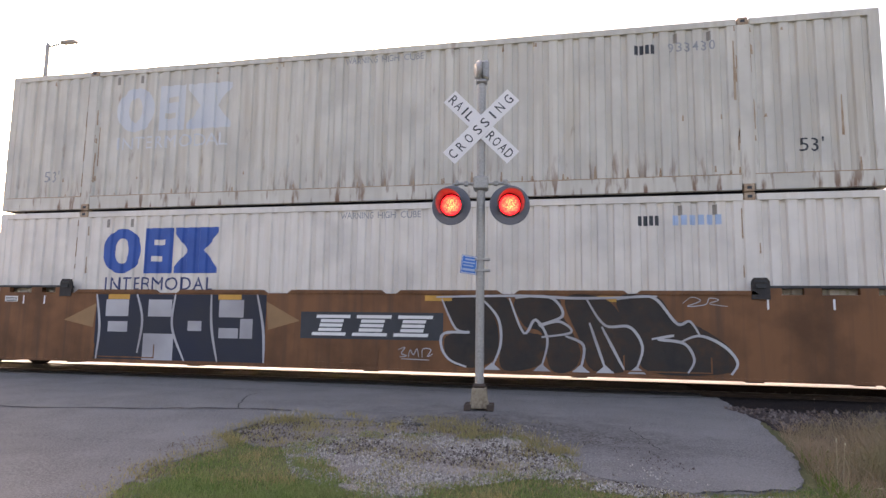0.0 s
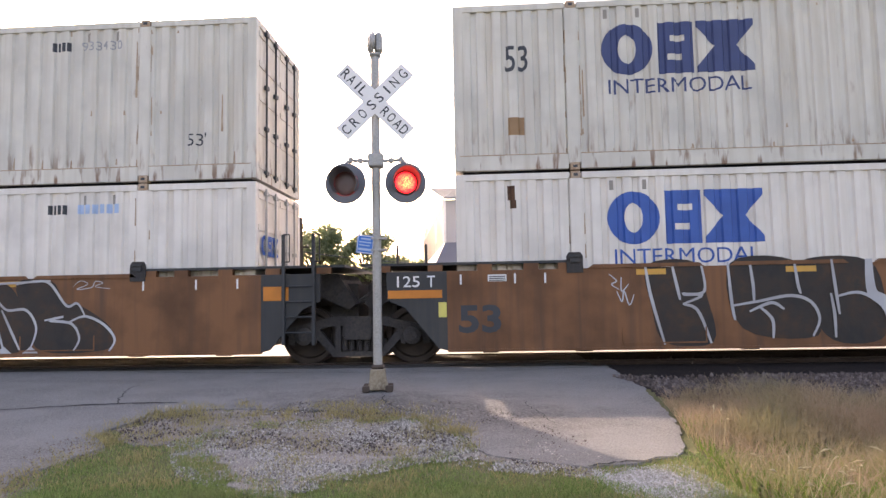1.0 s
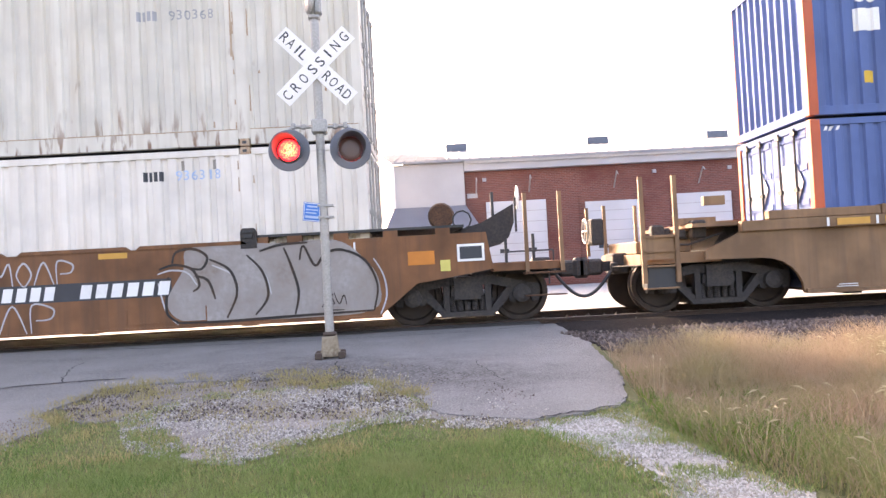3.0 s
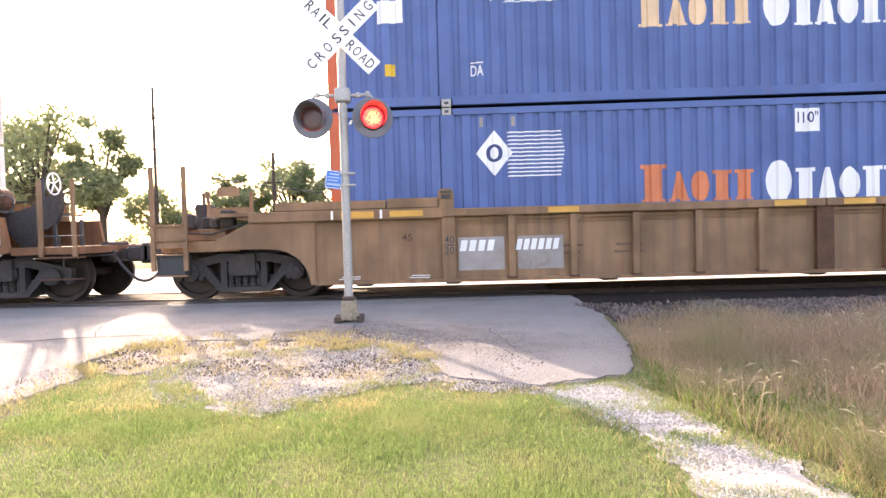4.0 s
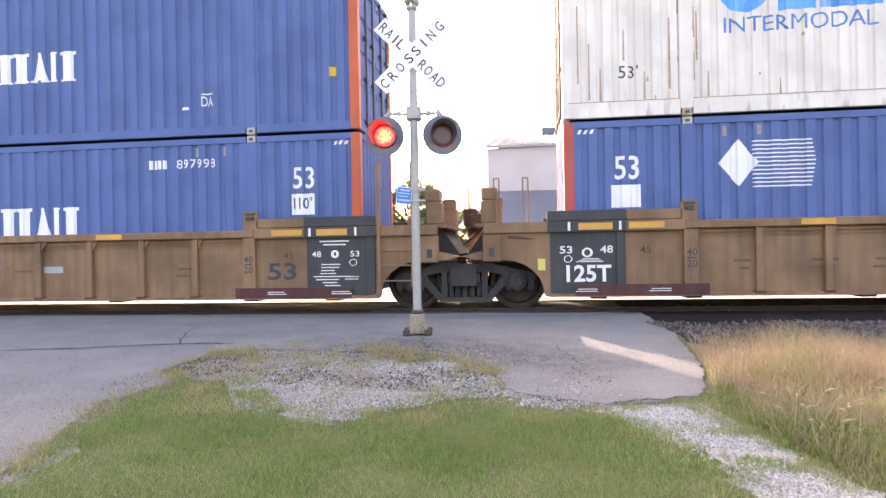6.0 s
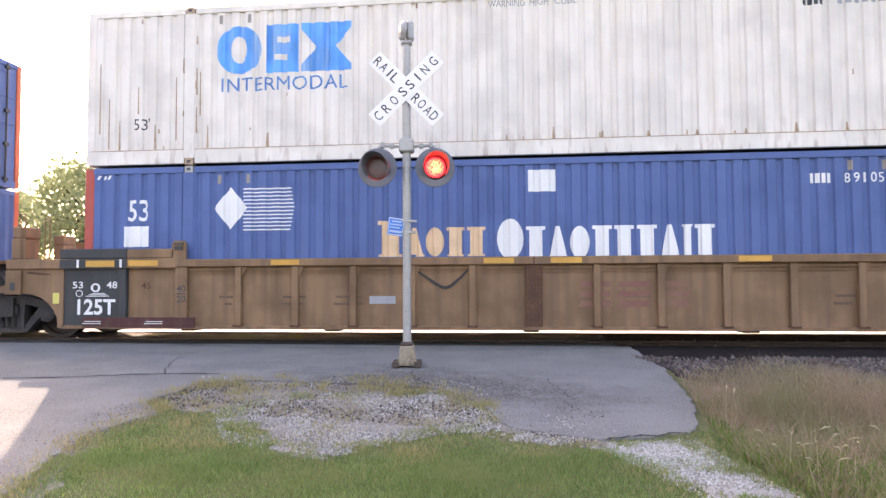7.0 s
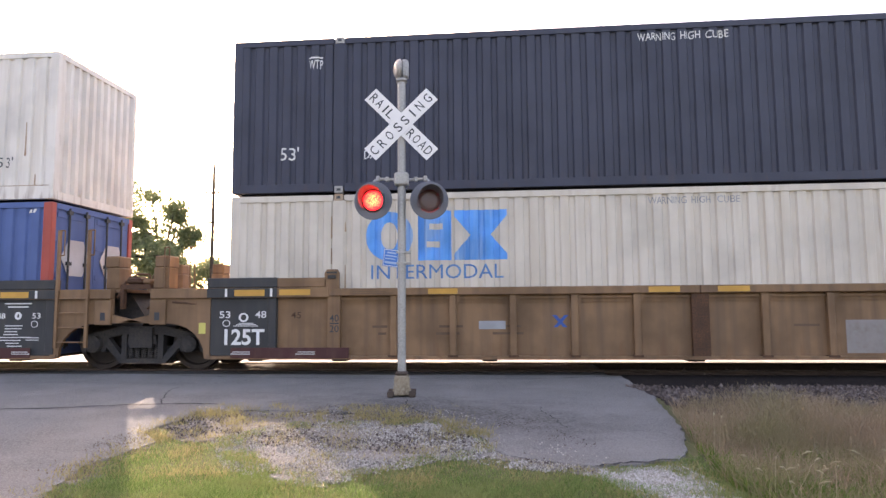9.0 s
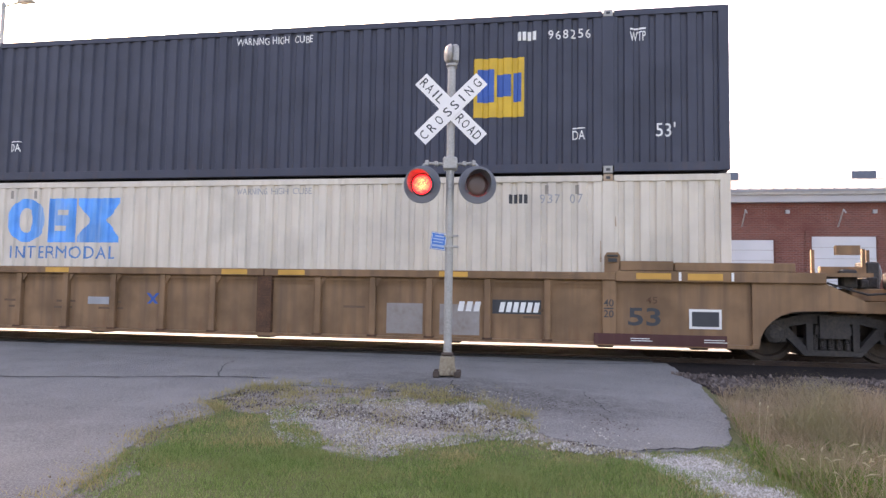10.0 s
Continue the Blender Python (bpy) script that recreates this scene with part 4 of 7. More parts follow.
            part("platform_rail", tubes(0.014, ((X(2.30), -1.1, zz(1.36)), (X(3.05), -1.1, zz(1.36))), ((X(2.62), -1.1, zz(1.18)), (X(2.62), -1.1, zz(1.36))), ((X(3.05), -1.1, zz(1.18)), (X(3.05), -1.1, zz(1.36)))), BLACK, car)
            part("brake_wheel", tubes(0.013, *[((X(2.50), -1.0 + 0.19 * math.cos(k), zz(2.28) + 0.19 * math.sin(k)), (X(2.50), -1.0 + 0.19 * math.cos(k + 0.524), zz(2.28) + 0.19 * math.sin(k + 0.524))) for k in [0.524 * i for i in range(12)]], *[((X(2.50), -1.0, zz(2.28)), (X(2.50), -1.0 + 0.19 * math.cos(k), zz(2.28) + 0.19 * math.sin(k))) for k in (0.5, 1.76, 3.0, 4.27, 5.5)]), CHALK, car, "pale steel brake wheel")
            part("brake_post", tubes(0.02, ((X(2.46), -1.0, zz(1.7)), (X(2.46), -1.0, zz(2.28)))), GRIME, car)
            bm = bmesh.new()
            lathe(bm, [(0.20, -0.18), (0.23, -0.12), (0.23, 0.12), (0.20, 0.18)], (X(1.20), SY + 0.9, zz(2.05)), n=24)
            part("air_tank", bm, RUSTY, car)
            part("tank_stand", boxes(bx(1.08, 1.32, SY + 0.85, SY + 0.95, zz(1.70), zz(1.92))), RUSTY, car)
            part("handwheel", tubes(0.014, *[((X(1.55) + 0.16 * math.cos(k), SY + 0.6, zz(1.95) + 0.16 * math.sin(k)), (X(1.55) + 0.16 * math.cos(k + 0.7), SY + 0.6, zz(1.95) + 0.16 * math.sin(k + 0.7))) for k in [0.7 * i for i in range(9)]]), BLACK, car)
            for x in (2.55, 3.12):
                part("grab_post", boxes((X(x) - 0.03, X(x) + 0.03, SY - 0.02, SY + 0.04, zz(1.0), zz(2.30))), YELLOW, car)
            part("step", boxes(bx(2.5, 3.17, SY - 0.02, SY + 0.25, zz(0.98), zz(1.01)), bx(2.5, 3.17, SY - 0.02, SY + 0.2, zz(0.62), zz(0.635))), RUSTY, car)
            part("route_frame", boxes(bx(1.42, 1.86, SY - 0.02, SY + 0.005, zz(1.24), zz(1.52))), CHALK, car, "white-framed routing board")
            part("route_panel", boxes(bx(1.46, 1.82, SY - 0.026, SY - 0.02, zz(1.28), zz(1.48))), INK, car)
            part("yellow_plate", boxes(bx(1.14, 1.30, SY - 0.008, SY + 0.005, zz(1.10), zz(1.28))), PALE_YELLOW, car)
            part("reflector", boxes(bx(0.62, 1.05, SY - 0.006, SY + 0.005, zz(1.22), zz(1.44))), TAG_ORANGE, car)
            coupler(car, X, bx)
    if left == "joint" or left == "own":
        truck(car, -1.69 if left == "joint" else -1.60, wheels)
    if right == "coupler":
        truck(car, LEN + 1.57, wheels)
    for name, bms, mat, lift in number_marks:
        for k, bm in enumerate(bms if isinstance(bms, list) else [bms]):
            part(name, flat_on(bm, SY - lift - 0.0012 * k), mat, car)
    # small stencils near the ends
    for x in (0.05, 0.92, 1.40, 14.3, 15.2, 15.9):
        part("stencil_bar", boxes((x, x + 0.03, SY - 0.003, SY, zz(1.48), zz(1.64))), CHALK, car)
    part("stencil_panel", boxes((0.50, 0.80, SY - 0.003, SY, zz(1.52), zz(1.63))), CHALK, car)
    part("stencil_line", boxes(*[(0.52, 0.78, SY - 0.006, SY - 0.003, zz(1.53 + 0.03 * i), zz(1.545 + 0.03 * i)) for i in range(3)]), INK, car)
    return car


def coupler(car, X, bx):
    part("coupler_shank", boxes(bx(2.9, 3.35, -0.10, 0.10, zz(0.92), zz(1.10))), GRIME, car)
    part("coupler_head", boxes(bx(3.30, 3.72, -0.20, 0.16, zz(0.86), zz(1.16))), GRIME, car, bevel=0.05)
    part("uncoupling_rod", tubes(0.014, ((X(3.2), -0.4, zz(1.0)), (X(2.9), SY + 0.05, zz(1.02))), ((X(2.9), SY + 0.05, zz(1.02)), (X(2.9), SY + 0.05, zz(0.80)))), GRIME, car)
    part("coupler_knuckle", boxes(bx(3.56, 3.80, -0.26, -0.04, zz(0.82), zz(1.20))), GRIME, car, bevel=0.06)
    part("draft_box", boxes(bx(2.86, 3.14, -0.28, 0.28, zz(0.86), zz(1.24))), GRIME, car, bevel=0.03)
    pts = [Vector((X(3.18 + 0.53 * t), -0.34, zz(0.96 - 0.46 * math.sin(math.pi * t * 0.5)))) for t in [i / 10 for i in range(11)]]
    part("air_hose", tubes(0.030, *[(p, q) for p, q in zip(pts, pts[1:])]), BLACK, car)
    part("hose_valve", boxes(bx(3.08, 3.22, -0.42, -0.28, zz(0.90), zz(1.08))), GRIME, car, bevel=0.03)


def yellow_well_car(wheels, left, right, marks, label, racked=False):
    car = thing("well_car", label, "freight car", None, "well cars of the train")
    for s in (-1, 1):
        def yb(d0, d1):
            return (SY + d0, SY + d1) if s < 0 else (-SY - d1, -SY - d0)
        part("side_plate", boxes((-0.28, LEN + 0.28, *yb(0.09, 0.13), zz(0.43), zz(1.52))), YELLOW, car, "weathered yellow side plate")
        part("top_chord", boxes((POST - 0.1, LEN - POST + 0.1, *yb(-0.03, 0.14), zz(1.50), zz(1.63))), YELLOW, car, bevel=0.012)
        part("bottom_chord", boxes((-0.28, LEN + 0.28, *yb(0.0, 0.12), zz(0.418), zz(0.475))), YELLOW, car)
        for i in range(13):
            w = 0.11 if i in (0, 12) else (0.14 if i == 6 else 0.055)
            x = POST + i * (LEN - 2 * POST) / 12 - (0.02 if i == 0 else 0)
            part("side_post", boxes((x - w, x + w, *yb(0.0, 0.12), zz(0.47), zz(1.50))), YELLOW if i != 6 else RUSTY, car, bevel=0.008)
            if s < 0 and i not in (0, 6, 12):
                part("post_gusset", prism(bmesh.new(), [(x + w + 0.002, zz(1.498)), (x + w + 0.11, zz(1.498)), (x + w + 0.002, zz(1.33))], *yb(0.03, 0.05)), YELLOW, car)
                part("post_foot", boxes((x - w - 0.03, x + w + 0.03, *yb(-0.01, 0.1), zz(0.455), zz(0.49))), RUSTY, car)
        part("inner_lip", boxes((POST, LEN - POST, *yb(0.035, 0.088), zz(1.435), zz(1.460))), YELLOW, car)
        part("inner_lip", boxes((POST, LEN - POST, *yb(0.060, 0.089), zz(1.375), zz(1.390))), YELLOW, car)
    # added dark plate, set back, thins the bright sliver under this car too
    part("floor_plate", boxes((0.35, LEN - 0.35, SY + 0.14, -SY - 0.14, zz(0.405), zz(0.435))), GRIME, car, "dark recessed plate under the well")
    for x in (0.4, 1.9, 4.5, 7.9, 11.4, 14.0, 15.5):
        part("cross_member", boxes((x, x + 0.25, SY + 0.15, -SY - 0.15, zz(0.375), zz(0.404))), GRIME, car)
    for x in (3.6, 7.25, 8.35, 11.3):
        part("corner_marker", boxes((x, x + 0.5, SY - 0.036, SY - 0.03, zz(1.52), zz(1.61))), TAG_AMBER, car)
    for x, rows in ((2.62, ((0, 0.26), (0.10, 0.24))), (3.72, ((0.05, 0.46), (0.0, 0.40))), (4.66, ((0.06, 0.50), (0.02, 0.54))), (9.55, ((0.0, 0.40),)), (12.75, ((0.04, 0.34), (0.0, 0.28)))):
        for i, (p, q) in enumerate(rows):
            part("faint_stencil", flat_on(mark_poly(rect(x + p, x + q, zz(0.95 - 0.12 * i), zz(0.99 - 0.12 * i))), SY + 0.0865), STENCIL, car)
    for x in (2.25, 13.0):
        part("chord_print", boxes(*[(x, x + 0.75 - 0.12 * i, SY - 0.033, SY - 0.03, zz(1.535 + 0.03 * i), zz(1.545 + 0.03 * i)) for i in range(3)]), STENCIL, car)
    part("chord_seam", boxes((8.075 - 0.012, 8.075 + 0.012, SY - 0.04, SY - 0.028, zz(1.50), zz(1.63))), RUSTY, car)
    bracket(car, POST - 0.05, YELLOW)
    bracket(car, LEN - POST + 0.05, YELLOW)
    for end, kind in ((-1, left), (1, right)):
        def X(d):
            return (0.0 - d) if end < 0 else (LEN + d)

        def bx(d0, d1, *r):
            p, q = sorted((X(d0), X(d1)))
            return (p, q, *r)

        joint = kind == "joint"
        for s in (-1, 1):
            def yb(d0, d1):
                return (SY + d0, SY + d1) if s < 0 else (-SY - d1, -SY - d0)
            part("raised_chord", boxes(bx(-POST + 0.15, -0.96, *yb(-0.02, 0.13), zz(1.66), zz(1.82))), YELLOW, car, bevel=0.01)
            part("end_chord", boxes(bx(-POST + 0.1, 1.35, *yb(-0.025, 0.13), zz(1.48), zz(1.655))), YELLOW, car, bevel=0.01)
            if joint:
                part("black_cap", boxes(bx(-0.96, 0.30, *yb(-0.03, 0.13), zz(1.66), zz(1.83))), BLACK, car, bevel=0.01)
                part("black_panel", boxes(bx(-0.94, 0.28, *yb(0.05, 0.09), zz(0.48), zz(1.49))), BLACK, car, "black lettered panel")
                for d0, d1 in ((-0.94, -0.80) if end < 0 else (0.12, 0.28),):
                    part("black_post", boxes(bx(d0, d1, *yb(0.004, 0.05), zz(0.48), zz(1.484))), BLACK, car, bevel=0.01)
                part("black_band", boxes(bx(-0.96, 0.30, *yb(-0.034, -0.024), zz(1.485), zz(1.65))), BLACK, car)
            else:
                part("raised_chord", boxes(bx(-0.94, 0.9, *yb(-0.02, 0.13), zz(1.66), zz(1.80))), YELLOW, car, bevel=0.01)
            arch = [(X(0.26), zz(0.43))] + [(X(1.02 + 0.66 * math.cos(k)), zz(0.46 + 0.58 * math.sin(k))) for k in [radians(a) for a in (180, 165, 150, 135, 120, 105, 90)]] + [(X(1.95), zz(1.06)), (X(1.95 if not joint else 1.36), zz(1.20)), (X(1.36), zz(1.48)), (X(0.26), zz(1.48))]
            part("end_plate", prism(bmesh.new(), arch, *yb(0.03, 0.10)), YELLOW, car)
            part("arch_rim", boxes(bx(0.24, 0.34, *yb(-0.01, 0.12), zz(0.43), zz(0.50))), YELLOW, car)
            if joint or end > 0:
                part("maroon_patch", boxes(bx(-2.23, -0.14, *yb(-0.012, -0.001), zz(0.44), zz(0.62))), MAROON, car)
            if joint:
                part("jack_plate", boxes(bx(1.06, 1.36, *yb(-0.02, 0.03), zz(1.02), zz(1.46))), YELLOW, car, bevel=0.01)
                part("jack_slot", boxes(bx(1.17, 1.26, *yb(-0.026, -0.019), zz(1.10), zz(1.24))), INK, car)
                part("end_guide", boxes(bx(1.14, 1.40, *yb(0.15, 0.55), zz(1.66), zz(2.05)), bx(1.12, 1.38, *yb(0.15, 0.55), zz(2.05), zz(2.26))), YELLOW, car, bevel=0.02)
        part("reflector", boxes(bx(-0.74, -0.20, SY - 0.04, SY - 0.034, zz(1.51), zz(1.62))), TAG_AMBER, car)
        part("reflector", boxes(bx(-1.55, -1.0, SY - 0.031, SY - 0.025, zz(1.52), zz(1.62))), TAG_AMBER, car)
        for d in (-0.86, -0.05):
            part("stencil_bar", boxes(bx(d - 0.02, d + 0.02, SY - 0.042, SY - 0.034, zz(1.50), zz(1.64))), CHALK, car)
        part("end_deck", boxes(bx(0.1, 1.5 if joint else 2.1, SY + 0.14, -SY - 0.14, zz(1.60), zz(1.66))), YELLOW, car)
        part("slope_sheet", prism(bmesh.new(), [(X(0.25), zz(1.6)), (X(1.35), zz(1.6)), (X(1.66), zz(1.15)), (X(1.60), zz(0.98)), (X(0.9), zz(0.98))], -0.9, 0.9), GRIME, car)
        for d0, d1 in ((-0.55, -0.14), (-1.7, -1.3)):
            for i in range(2):
                part("stencil_line", boxes(bx(d0 + 0.06, d1 - 0.04 * i, SY - 0.018, SY - 0.012, zz(0.505 + 0.035 * i), zz(0.517 + 0.035 * i))), CHALK, car)
        xm = POST if end < 0 else LEN - POST
        for words, z in (("40", 1.06), ("20", 0.88)):
            part("length_stencil", flat_on(mark_text(words, xm - 0.09, xm + 0.07, zz(z), zz(z + 0.12), 0.004), SY - 0.003), INK, car)
        part("stencil_rule", boxes((xm - 0.09, xm + 0.07, SY - 0.004, SY, zz(1.02), zz(1.04))), INK, car)
        part("length_stencil", flat_on(mark_text("45", X(-1.28) - 0.10, X(-1.28) + 0.08, zz(1.12), zz(1.23), 0.004), SY + 0.087), RUSTY, car)
        if kind == "joint":
            if end > 0:
                ladder(car, X(0.36), X(0.93), zz(0.62), zz(2.72), YELLOW, low=zz(0.72))
                part("length_stencil", flat_on(mark_text("53", 14.48, 15.0, zz(0.75), zz(1.05), 0.02), SY + 0.086), INK, car)
                part("length_stencil", flat_on(mark_text("48", 15.30, 15.46, zz(1.14), zz(1.24), 0.008), SY + 0.046), CHALK, car)
                part("length_stencil", flat_on(mark_text("53", 15.98, 16.14, zz(1.14), zz(1.24), 0.008), SY + 0.046), CHALK, car)
                for i, (p, q) in enumerate(((15.52, 15.80), (15.48, 15.74), (15.36, 15.78), (15.32, 15.98), (15.44, 15.72), (15.46, 15.70), (15.46, 15.78), (15.46, 15.80))):
                    part("stencil_line", boxes((p, q, SY + 0.044, SY + 0.05, zz(0.64 + 0.052 * i), zz(0.655 + 0.052 * i))), CHALK, car)
                for i, (p, q) in enumerate(((15.50, 15.90), (15.44, 15.96))):
                    part("stencil_line", boxes((p, q, SY + 0.044, SY + 0.05, zz(1.34 + 0.06 * i), zz(1.362 + 0.06 * i))), CHALK, car)
                part("round_stencil", flat_on(mark_poly(*ring_bars(15.96, 16.10, zz(0.98), zz(1.10), 0.014, 14)), SY + 0.045), CHALK, car)
                for i in range(2):
                    part("stencil_line", boxes((15.88, 16.12, SY + 0.044, SY + 0.05, zz(0.75 + 0.04 * i), zz(0.762 + 0.04 * i))), CHALK, car)
                part("round_stencil", flat_on(mark_poly(*ring_bars(15.64, 15.78, zz(1.12), zz(1.26), 0.05, 16)), SY + 0.045), CHALK, car)
            else:
                part("capacity_mark", flat_on(mark_text("125T", 0.0, 0.72, zz(0.66), zz(0.94), 0.025), SY + 0.046), CHALK, car)
                part("length_stencil", flat_on(mark_text("53", -0.10, 0.10, zz(1.13), zz(1.25), 0.01), SY + 0.046), CHALK, car)
                part("length_stencil", flat_on(mark_text("48", 0.55, 0.75, zz(1.13), zz(1.25), 0.01), SY + 0.046), CHALK, car)
                part("round_stencil", flat_on(mark_poly(*ring_bars(0.25, 0.43, zz(1.06), zz(1.22), 0.04, 16)), SY + 0.045), CHALK, car)
                part("round_stencil", flat_on(mark_poly(*ring_bars(-0.04, 0.10, zz(0.98), zz(1.10), 0.015, 14)), SY + 0.045), CHALK, car)
                for i in range(3):
                    part("stencil_line", boxes((0.16 + 0.05 * i, 0.60 - 0.04 * i, SY + 0.042, SY + 0.046, zz(0.985 + 0.024 * i), zz(0.997 + 0.024 * i))), CHALK, car)
                for x in (-1.17, -0.69):
                    part("hand_hoop", tubes(0.012, ((x, SY + 0.1, zz(1.66)), (x, SY + 0.1, zz(2.40))), ((x, SY + 0.1, zz(2.40)), (x + 0.09, SY + 0.1, zz(2.40))), ((x + 0.09, SY + 0.1, zz(2.40)), (x + 0.09, SY + 0.1, zz(1.66)))), YELLOW, car)
                part("valve_box", boxes((-1.62, -1.38, -1.0, -0.7, zz(1.6), zz(1.85)), (-1.75, -1.5, -0.8, -0.5, zz(1.62), zz(1.95))), RUSTY, car, bevel=0.03)
                part("brake_pipe", tubes(0.02, ((-0.35, SY + 0.06, zz(1.36)), (-0.95, SY + 0.02, zz(1.42))), ((-1.4, -0.9, zz(1.6)), (-1.75, -0.9, zz(1.3)))), RUSTY, car)
                if racked:
                    rack = part("brake_rack", boxes((-1.98, -1.42, SY + 0.10, SY + 0.20, zz(1.66), zz(1.74)), (-1.98, -1.92, SY + 0.10, SY + 0.20, zz(1.30), zz(1.66))), RUSTY, car, "rusty rack of brake valves")
                    part("valve_body", boxes((-1.90, -1.62, SY + 0.12, SY + 0.40, zz(1.745), zz(1.88))), RUSTY, rack, bevel=0.04)
                    part("valve_body", boxes((-1.60, -1.45, SY + 0.14, SY + 0.36, zz(1.745), zz(1.84))), YELLOW, rack, bevel=0.03)
                    part("valve_pipe", tubes(0.022, ((-1.76, SY + 0.2, zz(1.87)), (-1.76, SY + 0.2, zz(1.93))), ((-1.76, SY + 0.2, zz(1.93)), (-1.50, SY + 0.2, zz(1.92))), ((-1.50, SY + 0.2, zz(1.92)), (-1.48, SY + 0.2, zz(1.83))), ((-1.9, SY + 0.15, zz(1.8)), (-2.05, SY + 0.12, zz(1.5)))), RUSTY, rack)
                part("yellow_plate", boxes((-0.46, -0.34, SY + 0.022, SY + 0.03, zz(0.86), zz(1.05))), PALE_YELLOW, car)
        else:
            part("end_beam", boxes(bx(1.6, 2.95, SY + 0.25, -SY - 0.25, zz(1.02), zz(1.20))), YELLOW, car)
            part("bolster_box", boxes(bx(1.95, 2.9, -0.9, 0.9, zz(1.20), zz(1.42))), YELLOW, car, bevel=0.02)
            for x in (2.42, 2.97):
                part("grab_post", boxes((X(x) - 0.035, X(x) + 0.035, SY - 0.02, SY + 0.04, zz(0.72), zz(2.46))), YELLOW, car)
            for z in (0.62, 0.98, 1.22, 1.46):
                part("step", boxes(bx(2.42, 2.97, SY - 0.02, SY + 0.12, zz(z), zz(z + 0.025))), YELLOW, car)
            part("step_box", boxes(bx(2.44, 2.95, SY + 0.02, SY + 0.1, zz(1.10), zz(1.5))), YELLOW, car)
            part("step_well", boxes(bx(2.46, 2.93, SY + 0.04, SY + 0.3, zz(0.64), zz(0.98))), BLACK, car)
            for x, y in ((2.95, 0.9), (3.20, 1.3), (2.2, 1.3)):
                part("grab_post", boxes((X(x) - 0.03, X(x) + 0.03, y - 0.03, y + 0.03, zz(1.2), zz(2.2))), YELLOW, car)
            part("brake_gear", boxes(bx(2.98, 3.22, 0.85, 1.35, zz(1.42), zz(1.95))), GRIME, car, bevel=0.03)
            wy = -SY - 0.30
            part("brake_wheel", tubes(0.016, *[((X(3.28), wy + 0.25 * math.cos(k), zz(1.72) + 0.25 * math.sin(k)), (X(3.28), wy + 0.25 * math.cos(k + 0.5), zz(1.72) + 0.25 * math.sin(k + 0.5))) for k in [0.5 * i for i in range(13)]], ((X(3.28), wy - 0.25, zz(1.72)), (X(3.28), wy + 0.25, zz(1.72))), ((X(3.28), wy, zz(1.47)), (X(3.28), wy, zz(1.97)))), GALV, car)
            part("rail_board", boxes(bx(1.55, 1.9, SY + 0.1, SY + 0.2, zz(1.95), zz(2.10))), YELLOW, car)
            part("deck_beam", boxes(bx(1.5, 2.2, SY + 0.6, SY + 0.7, zz(1.66), zz(1.78))), YELLOW, car)
            for k, (d, y) in enumerate(((2.05, -1.0), (2.25, -0.8), (2.45, -1.05), (1.75, -1.1))):
                part("brake_valve", boxes(bx(d, d + 0.15 + 0.03 * k, y, y + 0.2, zz(1.42), zz(1.58 + 0.05 * k))), GRIME, car, bevel=0.03)
            part("air_pipe", tubes(0.018, ((X(1.5), -1.15, zz(1.5)), (X(2.1), -1.15, zz(1.32))), ((X(2.1), -1.15, zz(1.32)), (X(2.75), -1.15, zz(1.36)))), GRIME, car)
            if end > 0:
                part("length_stencil", flat_on(mark_text("53", 14.48, 15.0, zz(0.75), zz(1.05), 0.02), SY + 0.086), INK, car)
                part("route_frame", boxes((15.45, 15.95, SY + 0.07, SY + 0.088, zz(0.72), zz(1.04))), CHALK, car)
                part("route_panel", boxes((15.49, 15.91, SY + 0.062, SY + 0.07, zz(0.76), zz(1.0))), INK, car)
            coupler(car, X, bx)
    truck(car, -1.72 if left == "joint" else -1.60, wheels)
    if right == "coupler":
        truck(car, LEN + 1.60, wheels)
    for name, bms, mat, y in marks:
        for k, bm in enumerate(bms if isinstance(bms, list) else [bms]):
            part(name, flat_on(bm, SY + y - 0.0008 * (k % 3)), mat, car)
    return car


# ---- spray paint on the brown cars ----
def graf(u0, u1, v0, v1, lines, w, closed=False):
    f = [[(u0 + p * (u1 - u0), v0 + q * (v1 - v0)) for p, q in ln] for ln in lines]
    return [mark_poly(*stroke(ln, w, closed)) for ln in f]


def blob(u0, u1, v0, v1, shapes):
    return [mark_poly(smooth_line([(u0 + p * (u1 - u0), v0 + q * (v1 - v0)) for p, q in s], 5, True)) for s in shapes]


